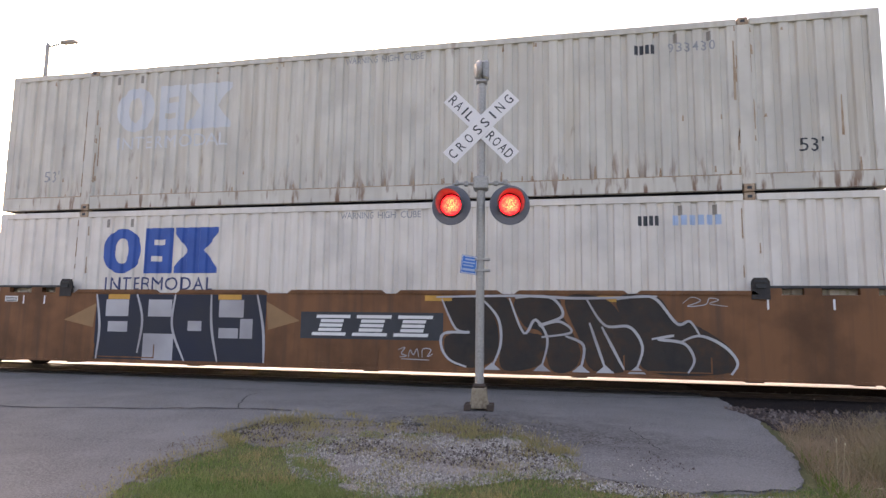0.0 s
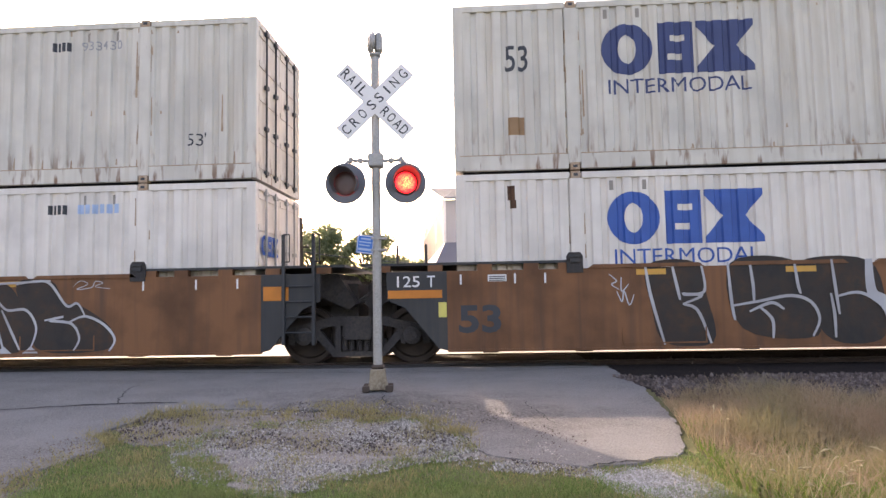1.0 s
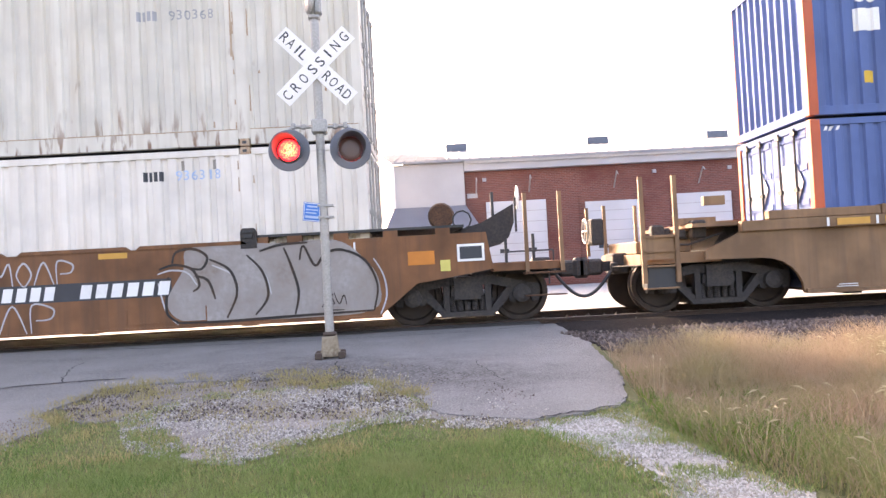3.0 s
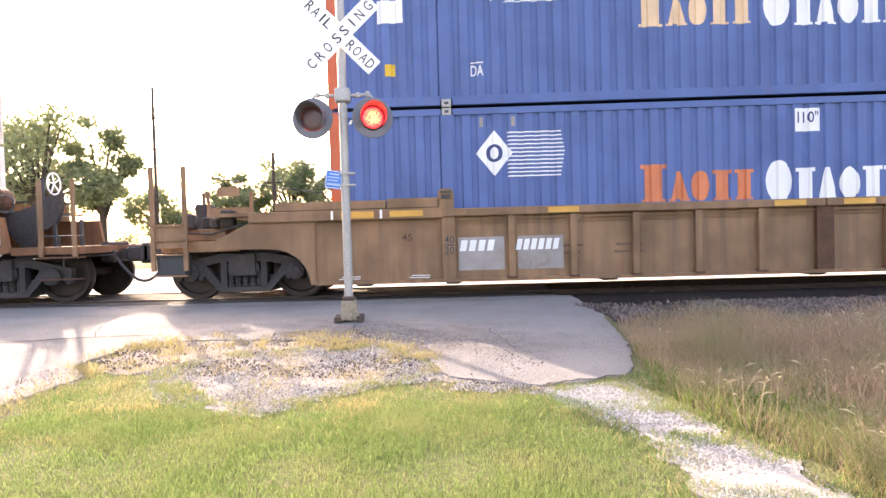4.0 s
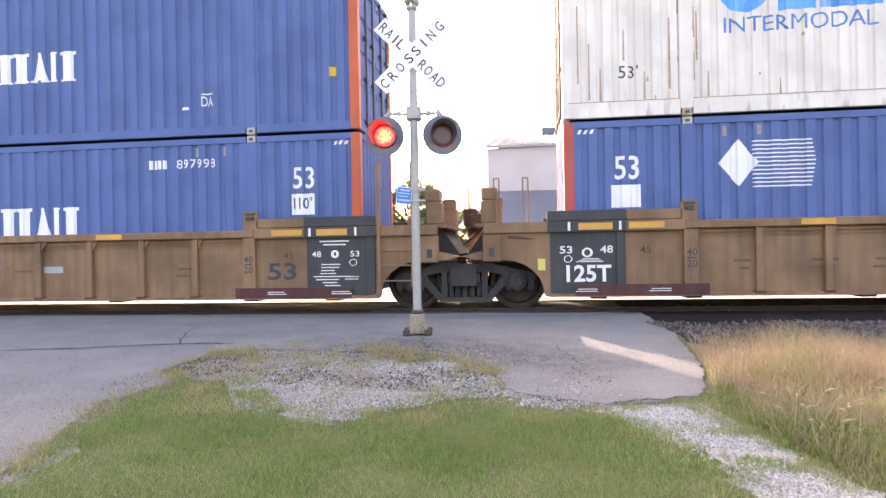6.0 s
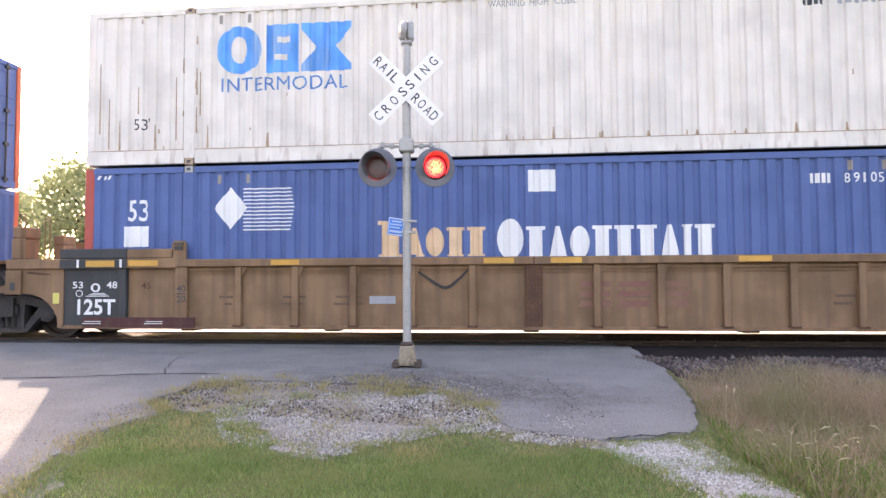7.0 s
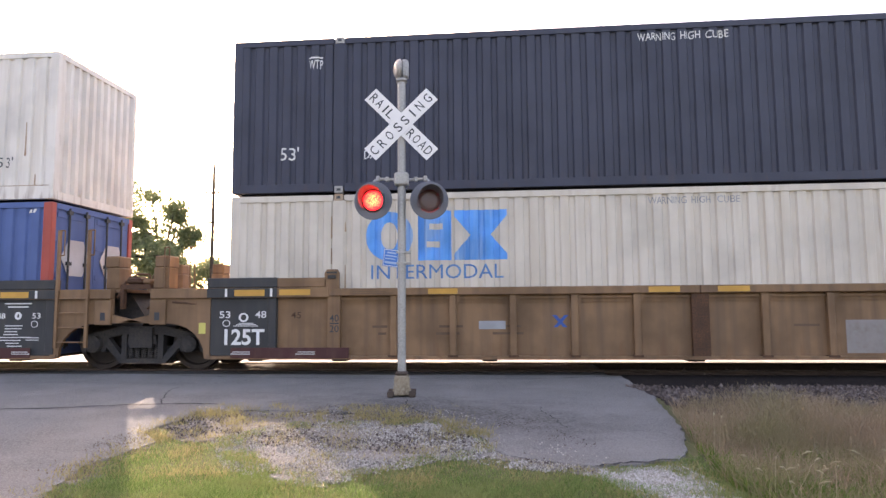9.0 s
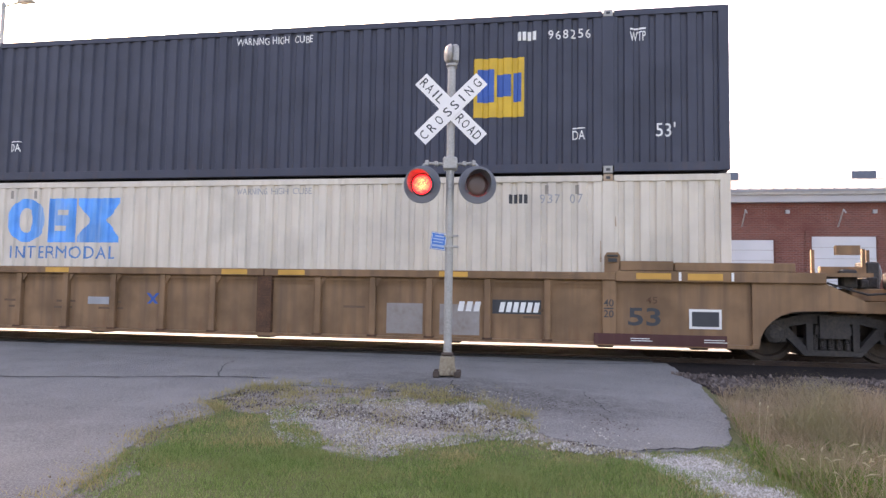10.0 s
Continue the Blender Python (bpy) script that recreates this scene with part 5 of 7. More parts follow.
def first_car_marks():
    B = (9.2, 13.9, zz(0.47), zz(1.67))
    bub = [[(0.02, 0.95), (0.10, 1.0), (0.17, 0.95), (0.22, 0.55), (0.21, 0.15), (0.13, 0.02), (0.05, 0.10), (0.03, 0.40), (0.07, 0.55)],
           [(0.17, 0.97), (0.25, 0.97), (0.31, 0.55), (0.38, 0.45), (0.38, 0.15), (0.32, 0.02), (0.23, 0.04), (0.23, 0.55)],
           [(0.28, 0.95), (0.42, 1.0), (0.44, 0.75), (0.47, 0.55), (0.50, 0.25), (0.47, 0.02), (0.40, 0.03), (0.37, 0.50), (0.31, 0.60)],
           [(0.45, 0.97), (0.58, 0.97), (0.65, 0.65), (0.69, 0.40), (0.67, 0.06), (0.54, 0.03), (0.50, 0.40)],
           [(0.62, 0.97), (0.75, 1.0), (0.80, 0.70), (0.86, 0.65), (0.97, 0.35), (0.97, 0.05), (0.72, 0.03), (0.67, 0.45)]]
    lines = [[(0.02, 0.95), (0.07, 0.55), (0.12, 0.50), (0.03, 0.48), (0.02, 0.30), (0.05, 0.12), (0.11, 0.03)], [(0.16, 0.97), (0.22, 0.70), (0.23, 0.35), (0.20, 0.04)],
             [(0.26, 0.97), (0.31, 0.50), (0.35, 0.68), (0.39, 0.42), (0.37, 0.06)], [(0.28, 0.97), (0.37, 1.0), (0.42, 0.93), (0.44, 0.73), (0.36, 0.60), (0.43, 0.66), (0.47, 0.52), (0.37, 0.45)], [(0.45, 0.47), (0.51, 0.35), (0.50, 0.04)],
             [(0.53, 0.65), (0.58, 0.05)], [(0.52, 0.97), (0.58, 0.62), (0.66, 0.60), (0.70, 0.35), (0.68, 0.06)], [(0.57, 0.60), (0.64, 0.05)], [(0.62, 0.96), (0.70, 1.0), (0.75, 0.95), (0.81, 0.65), (0.85, 0.68), (0.88, 0.50)],
             [(0.73, 0.45), (0.80, 0.50), (0.75, 0.45), (0.83, 0.40), (0.86, 0.20), (0.84, 0.03)], [(0.82, 0.42), (0.88, 0.50), (0.95, 0.38), (0.99, 0.18), (0.97, 0.02)], [(0.0, 0.98), (0.3, 1.0), (0.5, 0.97), (0.75, 1.0)]]
    feet = [[(p - 0.03, 0.0), (p + 0.03, 0.0), (p, 0.10)] for p in (0.20, 0.37, 0.50, 0.58, 0.68)]
    A = (2.6, 6.1, zz(0.47), zz(1.67))
    sil = [rect(0.06 + 0.26 * i, 0.20 + 0.26 * i, 0.66, 0.92) for i in (0, 1, 2.6)] + [rect(0.08, 0.20, 0.42, 0.58), rect(0.30, 0.48, 0.0, 0.40), rect(0.56, 0.64, 0.45, 0.60), rect(0.74, 0.85, 0.35, 0.50), rect(0.86, 0.93, 0.35, 0.64)]
    sil = [[(A[0] + p * (A[1] - A[0]), A[2] + q * (A[3] - A[2])) for p, q in s] for s in sil]
    bars = []
    for x, wd in ((6.98, 0.62), (7.72, 0.62), (8.46, 0.60)):
        for k in range(5):
            cut = 0.10 if k in (1, 2, 3) else 0.0
            z = zz(0.975) + 0.075 * k
            bars.append([(x + cut + 0.02 * k, z), (x + wd - cut + 0.02 * k, z), (x + wd - cut + 0.02 * k + 0.013, z + 0.055), (x + cut + 0.02 * k + 0.013, z + 0.055)])
    tag = graf(8.55, 9.15, zz(0.60), zz(0.80), [[(0, 0.8), (0.2, 1), (0.1, 0.5), (0.25, 0.3), (0.05, 0.2)], [(0.3, 0.2), (0.35, 0.8), (0.45, 0.4), (0.55, 0.9), (0.6, 0.2)], [(0.7, 0.2), (0.72, 0.9), (0.95, 0.85), (0.85, 0.3), (1, 0.5)], [(0.1, 0.05), (0.9, 0.0)]], 0.018)
    halo = graf(13.1, 13.75, zz(1.52), zz(1.66), [[(0, 0.3), (0.2, 1), (0.4, 0.6), (0.1, 0.0), (0.5, 0.2), (0.6, 0.9), (0.8, 0.7), (0.6, 0.3), (1.0, 0.0)]], 0.015)
    return [("company_panel", mark_poly(rect(6.77, 9.32, zz(0.92), zz(1.38))), INK, 0.003), ("company_bar", [mark_poly(b) for b in bars], CHALK, 0.006), ("spray_fill", blob(*B, bub), SPRAY_DARK, 0.003), ("spray_outline", graf(*B, lines, 0.045), SPRAY_WHITE, 0.006),
            ("spray_foot", mark_poly(*[[(B[0] + p * (B[1] - B[0]), B[2] + q * (B[3] - B[2])) for p, q in f] for f in feet]), SPRAY_WHITE, 0.008),
            ("spray_panel", mark_poly(rect(2.6, 6.1, zz(0.47), zz(1.67))), SPRAY_NAVY, 0.003), ("spray_block", [mark_poly(q) for q in sil], SPRAY_WHITE, 0.0035), ("spray_edge", graf(*A, [[(0.0, 1.0), (0.03, 0.5), (0.02, 0.0)], [(0.25, 1.0), (0.29, 0.6), (0.27, 0.1)], [(0.48, 1.0), (0.47, 0.5), (0.55, 0.0)], [(0.69, 1.0), (0.70, 0.5), (0.74, 0.0)], [(0.95, 1.0), (0.99, 0.5), (1.0, 0.0)]], 0.05), SPRAY_WHITE, 0.013),
            ("spray_spike", [mark_poly([(6.1, zz(1.55)), (6.75, zz(1.22)), (6.15, zz(1.05))]), mark_poly([(2.6, zz(1.50)), (1.9, zz(1.18)), (2.55, zz(1.05))])], SPRAY_TAN, 0.004), ("spray_tag", tag, SPRAY_WHITE, 0.009), ("spray_tag", halo, SPRAY_WHITE, 0.004)]


def second_car_marks():
    C = (2.95, 6.7, zz(0.45), zz(1.76))
    lines = [[(0.01, 1.0), (0.03, 0.6), (0.08, 0.02)], [(0.0, 0.99), (0.12, 0.96)], [(0.12, 1.0), (0.14, 0.70), (0.15, 0.55)], [(0.24, 1.0), (0.25, 0.65), (0.16, 0.62), (0.24, 0.60), (0.16, 0.50)], [(0.16, 0.50), (0.22, 0.42), (0.27, 0.03)],
             [(0.35, 1.0), (0.36, 0.5), (0.37, 0.30)], [(0.44, 1.0), (0.45, 0.70), (0.45, 0.52)], [(0.36, 0.47), (0.47, 0.52), (0.60, 0.58), (0.68, 0.50), (0.71, 0.3), (0.68, 0.10)], [(0.43, 0.40), (0.52, 0.50), (0.57, 0.42)], [(0.47, 0.46), (0.52, 0.30), (0.52, 0.08)],
             [(0.62, 1.0), (0.63, 0.72), (0.64, 0.60)], [(0.76, 0.60), (0.77, 0.35), (0.77, 0.08)], [(0.77, 1.0), (0.78, 0.65), (0.79, 0.35)], [(0.78, 0.56), (0.88, 0.60), (0.97, 0.40), (0.98, 0.05)]]
    heavy = [[(0.92, 1.0), (0.925, 0.62), (0.97, 0.50), (1.01, 0.30), (1.0, 0.0)]]
    fill = [[(0.02, 0.98), (0.22, 1.0), (0.26, 0.6), (0.28, 0.05), (0.08, 0.05), (0.03, 0.5)], [(0.36, 0.98), (0.62, 1.0), (0.66, 0.55), (0.70, 0.1), (0.40, 0.2)], [(0.64, 0.98), (0.92, 0.98), (0.98, 0.4), (0.95, 0.05), (0.76, 0.05), (0.66, 0.5)]]
    D = (12.8, 16.33, zz(0.47), zz(1.73))
    sil = [[(0.02, 0.30), (0.10, 0.70), (0.12, 0.95), (0.30, 1.0), (0.55, 0.97), (0.80, 0.97), (0.93, 0.70), (0.99, 0.40), (0.95, 0.05), (0.60, 0.0), (0.25, 0.02), (0.08, 0.05)]]
    dl = [[(-0.01, 0.71), (0.06, 0.76), (0.14, 0.69), (0.17, 0.49), (0.14, 0.41)],
          [(0.05, 0.78), (0.07, 0.92), (0.15, 0.95), (0.21, 0.84), (0.18, 0.69), (0.11, 0.73)],
          [(0.03, 0.61), (0.02, 0.37), (0.02, 0.14), (0.07, 0.02)],
          [(0.15, 0.61), (0.21, 0.54), (0.24, 0.3)],
          [(0.22, 0.81), (0.31, 0.66), (0.34, 0.37), (0.29, 0.05)],
          [(0.39, 0.84), (0.46, 0.61), (0.48, 0.3), (0.42, 0.07)],
          [(0.56, 0.91), (0.59, 0.68), (0.62, 0.34), (0.6, 0.05)],
          [(0.63, 0.74), (0.65, 0.92), (0.7, 0.66), (0.75, 0.81), (0.83, 0.84), (0.93, 0.69), (0.98, 0.37), (0.96, 0.05)],
          [(0.45, 0.88), (0.55, 0.95), (0.67, 0.96)],
          [(0.06, 0.02), (0.29, 0.01), (0.6, 0.03), (0.96, 0.05)]]
    small = [[(0.0, 0.0), (0.3, 0.8), (0.5, 0.2), (0.2, 0.4)], [(0.5, 1.0), (0.7, 0.2), (0.9, 0.8), (1.0, 0.1)], [(0.1, -0.2), (0.9, -0.25)], [(0.2, 1.0), (0.45, 0.9), (0.35, 0.6)]]
    arches = [[(0.0, 0.0), (0.02, 1.0), (0.10, 0.45), (0.20, 1.0), (0.24, 0.0)], [(0.35, 0.0), (0.29, 0.5), (0.38, 1.0), (0.47, 0.5), (0.40, 0.0), (0.35, 0.0)], [(0.50, 0.0), (0.62, 1.0), (0.74, 0.0)], [(0.78, 0.0), (0.79, 1.0), (0.97, 0.85), (0.95, 0.5), (0.82, 0.45)]]
    n = [("number_panel", mark_poly(rect(10.0, 12.95, zz(0.93), zz(1.22))), INK, 0.003), ("number_bar", bars_of(10.2, 11.1, zz(0.96), zz(1.18), 4, 0.2) + bars_of(11.45, 12.95, zz(0.96), zz(1.18), 6, 0.2), CHALK, 0.006)]
    n += [("spray_fill", blob(*C, fill), SPRAY_DARK, 0.003), ("spray_outline", graf(*C, lines, 0.05), SPRAY_WHITE, 0.006), ("spray_outline", graf(*C, heavy, 0.17), SPRAY_WHITE, 0.007)]
    n += [("spray_fill", blob(*D, sil), SPRAY_SILVER, 0.008), ("spray_outline", graf(*D, dl, 0.045), SPRAY_DARK, 0.011), ("spray_tag", graf(15.35, 15.75, zz(0.62), zz(0.85), small, 0.02), SPRAY_DARK, 0.011)]
    n += [("spray_edge", graf(12.74, 16.40, zz(0.44), zz(1.73), [[(0.95, 0.72), (0.99, 0.5), (1.0, 0.25), (0.97, 0.02)], [(0.0, 0.55), (0.03, 0.2), (0.08, 0.02)], [(0.0, 0.66), (0.06, 0.70), (0.13, 0.66), (0.17, 0.50)], [(0.24, 0.74), (0.33, 0.60), (0.35, 0.38)], [(0.41, 0.78), (0.47, 0.58), (0.495, 0.34)]], 0.03), SPRAY_WHITE, 0.012)]
    n += [("spray_tag", graf(10.1, 11.42, zz(1.22), zz(1.58), arches, 0.03), SPRAY_WHITE, 0.009), ("spray_tag", graf(9.25, 11.1, zz(0.45), zz(0.90), arches, 0.03), SPRAY_WHITE, 0.009), ("spray_tag", graf(9.05, 9.50, zz(0.95), zz(1.18), arches, 0.022), SPRAY_WHITE, 0.009), ("spray_tag", graf(9.85, 10.15, zz(1.40), zz(1.66), small, 0.022), SPRAY_WHITE, 0.009),
          ("spray_tag", graf(2.42, 2.80, zz(1.05), zz(1.60), [[(0, 1), (0.3, 0.8), (0.1, 0.7), (0.4, 0.55)], [(0.5, 0.9), (0.5, 0.5), (0.8, 0.7)], [(0.3, 0.5), (0.5, 0.2), (0.6, 0.5), (0.8, 0.1), (1, 0.4)]], 0.022), SPRAY_WHITE, 0.006),
          ("length_stencil", mark_text("53", 0.02, 0.70, zz(0.70), zz(1.15), 0.03), INK, 0.003)]
    return n


# ---- the crossing signal ----
def crossing_signal(label, m):
    sig = thing("crossing_signal", label, "railroad signal", m, "crossing signals")
    bm = bmesh.new()
    tube(bm, (0, 0, 0.10), (0, 0, 4.40), 0.057, n=20)
    part("mast", bm, GALV, sig, smooth=False)
    bm = bmesh.new()
    prism(bm, [(-0.135, 0.02), (0.135, 0.02), (0.125, 0.08), (0.095, 0.13), (0.085, 0.25), (0.10, 0.28), (-0.10, 0.28), (-0.085, 0.25), (-0.095, 0.13), (-0.125, 0.08)], -0.11, 0.11)
    part("base_casting", bm, CASTING, sig, "rust-stained cast pedestal", bevel=0.01)
    part("base_collar", boxes((-0.085, 0.085, -0.085, 0.085, 0.28, 0.335)), BOLT, sig, bevel=0.02)
    for x in (-0.145, 0.145):
        for y in (-0.11, 0.11):
            part("anchor_bolt", boxes((x - 0.045, x + 0.045, y - 0.045, y + 0.045, 0.0, 0.08)), BOLT, sig, bevel=0.01)
    # crossed blades, one behind the other
    for k, (ang, words, y) in enumerate(((45, ("CROS", "SING"), -0.085), (-45, ("RAIL", "ROAD"), -0.075))):
        rot = pose(0, y, 3.74, 0, -ang, 0)
        blade = part("blade", boxes((-0.61, 0.61, -0.004, 0.004, -0.114, 0.114)), SIGN_WHITE, sig, "white blade lettered in black", at=rot)
        spots = ((-0.53, -0.38, -0.23, -0.065, 0.075, 0.22, 0.36, 0.52), (-0.53, -0.42, -0.31, -0.21, 0.19, 0.30, 0.42, 0.53))[k]
        for ch, u in zip("".join(words), spots):
            w = 0.012 if ch == "I" else 0.044
            part("blade_letter", flat_on(mark_text(ch, u - w, u + w, -0.066, 0.066, 0.004), -0.0065), INK, blade)
    part("blade_clamp", boxes((-0.05, 0.05, -0.072, -0.03, 3.66, 3.82)), GALV, sig)
    # cross arm and lamps
    part("arm_clamp", boxes((-0.10, 0.10, -0.10, 0.09, 2.88, 3.06)), GALV, sig, bevel=0.02)
    for s in (-1, 1):
        bend = [(s * 0.10, 0, 2.97), (s * 0.31, 0, 2.98), (s * 0.365, -0.01, 2.965), (s * 0.39, -0.03, 2.92), (s * 0.39, -0.05, 2.84)]
        part("arm", tubes(0.021, *zip(bend, bend[1:]), n=10), GALV, sig)
        part("arm_hanger", boxes((s * 0.33 - 0.028, s * 0.33 + 0.028, -0.03, 0.03, 2.945, 3.025), (s * 0.20 - 0.03, s * 0.20 + 0.03, -0.032, 0.032, 2.94, 3.01)), GALV, sig, bevel=0.012)
        lamp = part("flashing_lamp", lathe(bmesh.new(), [(0.10, 0.14), (0.16, 0.10), (0.17, 0.0), (0.262, 0.0), (0.266, -0.012), (0.255, -0.02), (0.17, -0.022), (0.155, 0.015)], (0, 0, 0), n=40), LAMP_BLACK, sig, "black round flashing lamp with hood", at=pose(s * 0.385, -0.09, 2.66, 0, 0, 7 * s))
        bm = bmesh.new()
        n = 26
        rings = []
        for r, y, cut in ((0.165, -0.018, 0), (0.185, -0.30, 1), (0.172, -0.30, 1), (0.153, -0.018, 0)):
            ring = []
            for i in range(n + 1):
                a = radians(-42 + 264 * i / n)
                depth = y if not cut else -0.018 - 0.28 * (0.25 + 0.75 * max(0.0, math.sin(a) * 0.5 + 0.5))
                ring.append(bm.verts.new((r * math.cos(a), depth, r * math.sin(a))))
            rings.append(ring)
        for p, q in zip(rings, rings[1:]):
            for i in range(n):
                bm.faces.new((p[i], p[i + 1], q[i + 1], q[i]))
        part("hood", bm, LAMP_BLACK, lamp)
        part("lens", lathe(bmesh.new(), [(0.152, -0.012), (0.150, -0.022), (0.11, -0.030), (0.02, -0.034)], (0, 0, 0), n=32), LENS_OFF, lamp)
        part("bulb_disc", lathe(bmesh.new(), [(0.138, 0.0), (0.136, -0.006), (0.10, -0.010), (0.02, -0.012)], (0, 0, 0), n=32), LENS_ON, lamp, "glowing red lamp disc", at=pose(0, 0.02, 0))
    # bell on top
    part("bell_mount", boxes((-0.075, 0.075, -0.075, 0.075, 4.36, 4.42)), GALV, sig, bevel=0.02)
    bm = bmesh.new()
    lathe(bm, [(0.03, -0.075), (0.10, -0.06), (0.14, -0.02), (0.145, 0.0)], (0, 0, 0), n=26)
    part("bell", bm, GALV, sig, at=pose(-0.03, -0.02, 4.55, 0, 0, -72))
    part("bell_body", boxes((-0.005, 0.10, -0.07, 0.09, 4.42, 4.69)), GALV, sig, bevel=0.03)
    part("bell_striker", tubes(0.012, ((-0.03, -0.10, 4.44), (-0.07, -0.10, 4.60))), GALV, sig)
    # small blue notice
    notice = part("notice_plate", boxes((-0.11, 0.11, -0.004, 0.004, -0.12, 0.12)), SIGN_BLUE, sig, "small blue notice with white lines", at=pose(-0.145, -0.075, 1.87, 0, 6, 22))
    part("notice_rim", boxes((-0.104, 0.104, -0.006, -0.004, 0.105, 0.113), (-0.104, 0.104, -0.006, -0.004, -0.113, -0.105), (-0.104, -0.098, -0.006, -0.004, -0.11, 0.11), (0.098, 0.104, -0.006, -0.004, -0.11, 0.11)), CHALK, notice)
    part("notice_line", boxes((-0.06, 0.07, -0.006, -0.004, 0.06, 0.08), (-0.08, 0.08, -0.006, -0.004, 0.02, 0.035), (-0.08, 0.06, -0.006, -0.004, -0.02, -0.005), (-0.085, 0.085, -0.006, -0.004, -0.08, -0.05)), INK_SKY, notice)
    for z in (1.80, 1.95):
        part("notice_clamp", boxes((-0.07, 0.13, -0.065, 0.062, z - 0.012, z + 0.012)), GALV, sig)
    return sig


# ---- ground ----
def sheet(name, xs, ys, mat, zf, label, cat):
    v, f = [], []
    for y in ys:
        for x in xs:
            v.append((x, y, zf(x, y)))
    n = len(xs)
    for j in range(len(ys) - 1):
        for i in range(n - 1):
            a = j * n + i
            f.append((a, a + 1, a + n + 1, a + n))
    me = bpy.data.meshes.new(name)
    me.from_pydata(v, [], f)
    me.materials.append(mat)
    return tagged(new(name, me), label, cat, "", "structure")


def lawn_z(x, y):
    dip = 0.16 if 11.1 < y < 13.5 else 0.0
    return ground_z(y) - dip - 0.022 + 0.02 * noise.noise((x * 0.6, y * 0.6, 0.0)) * (1 if y < 8 else 0.3)


def inside(x, y, poly):
    hit, n = False, len(poly)
    for i in range(n):
        (x0, y0), (x1, y1) = poly[i], poly[(i + 1) % n]
        if (y0 > y) != (y1 > y) and x < (x1 - x0) * (y - y0) / (y1 - y0) + x0:
            hit = not hit
    return hit


def slab(name, outline, mat, lift, label, cat, rough=0.03, depth=0.12, cell=0.28):
    """A paved or strewn patch with a ragged edge, a little proud of the ground."""
    rng = random.Random(len(name))
    pts = []
    n = len(outline)
    for i in range(n):
        a, b = Vector(outline[i]), Vector(outline[(i + 1) % n])
        k = max(1, int((b - a).length / 0.05)) if (b - a).length < 8 else 1
        for j in range(k):
            p = a.lerp(b, j / k)
            d = Vector((noise.noise((p.x * 3.3, p.y * 3.3, 61.0)) + 0.6 * noise.noise((p.x * 9, p.y * 9, 62.0)), noise.noise((p.x * 3.3, p.y * 3.3, 71.0)) + 0.6 * noise.noise((p.x * 9, p.y * 9, 72.0)))) * rough * 1.6
            pts.append((p.x + d.x + rng.uniform(-rough, rough) * 0.25, p.y + d.y + rng.uniform(-rough, rough) * 0.25))
    bm = bmesh.new()
    bm.faces.new([bm.verts.new((x, y, 0)) for x, y in pts])
    for axis, lo, hi in ((1, 0.0, 28.0), (0, -8.0, 3.0)):
        c = lo
        while c < hi:
            bmesh.ops.bisect_plane(bm, geom=bm.verts[:] + bm.edges[:] + bm.faces[:], plane_co=(c, c, 0), plane_no=(1, 0, 0) if axis == 0 else (0, 1, 0))
            c += cell
    for v in bm.verts:
        v.co.z = ground_z(v.co.y) + lift + 0.008 * noise.noise((v.co.x * 0.9, v.co.y * 0.9, 3.0))
    r = bmesh.ops.extrude_face_region(bm, geom=bm.faces[:])
    for e in r["geom"]:
        if isinstance(e, bmesh.types.BMVert):
            e.co.z -= depth
    bmesh.ops.recalc_face_normals(bm, faces=bm.faces[:])
    me = bpy.data.meshes.new(name)
    bm.to_mesh(me)
    bm.free()
    me.materials.append(mat)
    return tagged(new(name, me), label, cat, "", "structure")


ROAD_EDGE = [(-40, 10.85), (-40, -8), (-3.3, -8), (-2.9, 2.0), (-3.05, 3.45), (-3.2, 3.9), (-3.6, 4.95), (-3.45, 5.9), (-3.8, 6.3), (-3.7, 7.3), (-3.0, 7.45), (-2.0, 7.32), (-1.0, 7.15), (-0.65, 6.9), (-0.23, 6.15), (-0.05, 5.6), (0.25, 5.45), (0.71, 5.22), (1.04, 5.34), (1.44, 5.5), (1.62, 5.85), (1.80, 6.8), (1.93, 8.7), (1.9, 10.85)]
VERGE_EDGE = [(-3.75, 7.32), (-3.70, 6.5), (-3.3, 6.0), (-2.6, 5.85), (0.0, 5.5), (0.3, 5.3), (0.75, 5.0), (0.70, 5.26), (0.0, 5.7), (-0.2, 6.3), (-0.6, 7.0), (-1.0, 7.2), (-2.0, 7.36), (-3.0, 7.48)]
GRAVEL_EDGE = [(-2.75, 5.95), (-2.2, 5.1), (-1.74, 4.75), (-1.4, 4.7), (-1.1, 5.05), (-0.7, 5.45), (-0.05, 5.7), (-0.2, 6.4), (-0.85, 7.0), (-1.5, 6.75), (-2.4, 6.65)]
GRAVEL_WIDE = [(-3.0, 6.05), (-2.35, 4.98), (-1.78, 4.6), (-1.35, 4.55), (-1.0, 4.95), (-0.6, 5.35), (0.1, 5.55), (-0.1, 6.5), (-0.8, 7.12), (-1.5, 6.9), (-2.5, 6.8)]
VERGE_BAND = [(-0.95, 6.95), (-0.2, 6.25), (0.1, 5.65), (0.78, 5.24), (0.80, 4.92), (0.0, 5.15), (-0.55, 5.45), (-1.1, 6.5)]
LIME_EDGE = [(0.72, 5.15), (1.44, 5.42), (1.56, 4.75), (1.68, 4.15), (1.85, 3.35), (1.9, 2.0), (1.95, -7.5), (1.15, -7.5), (1.18, 2.7), (1.25, 3.5), (1.0, 4.25), (0.72, 4.85)]
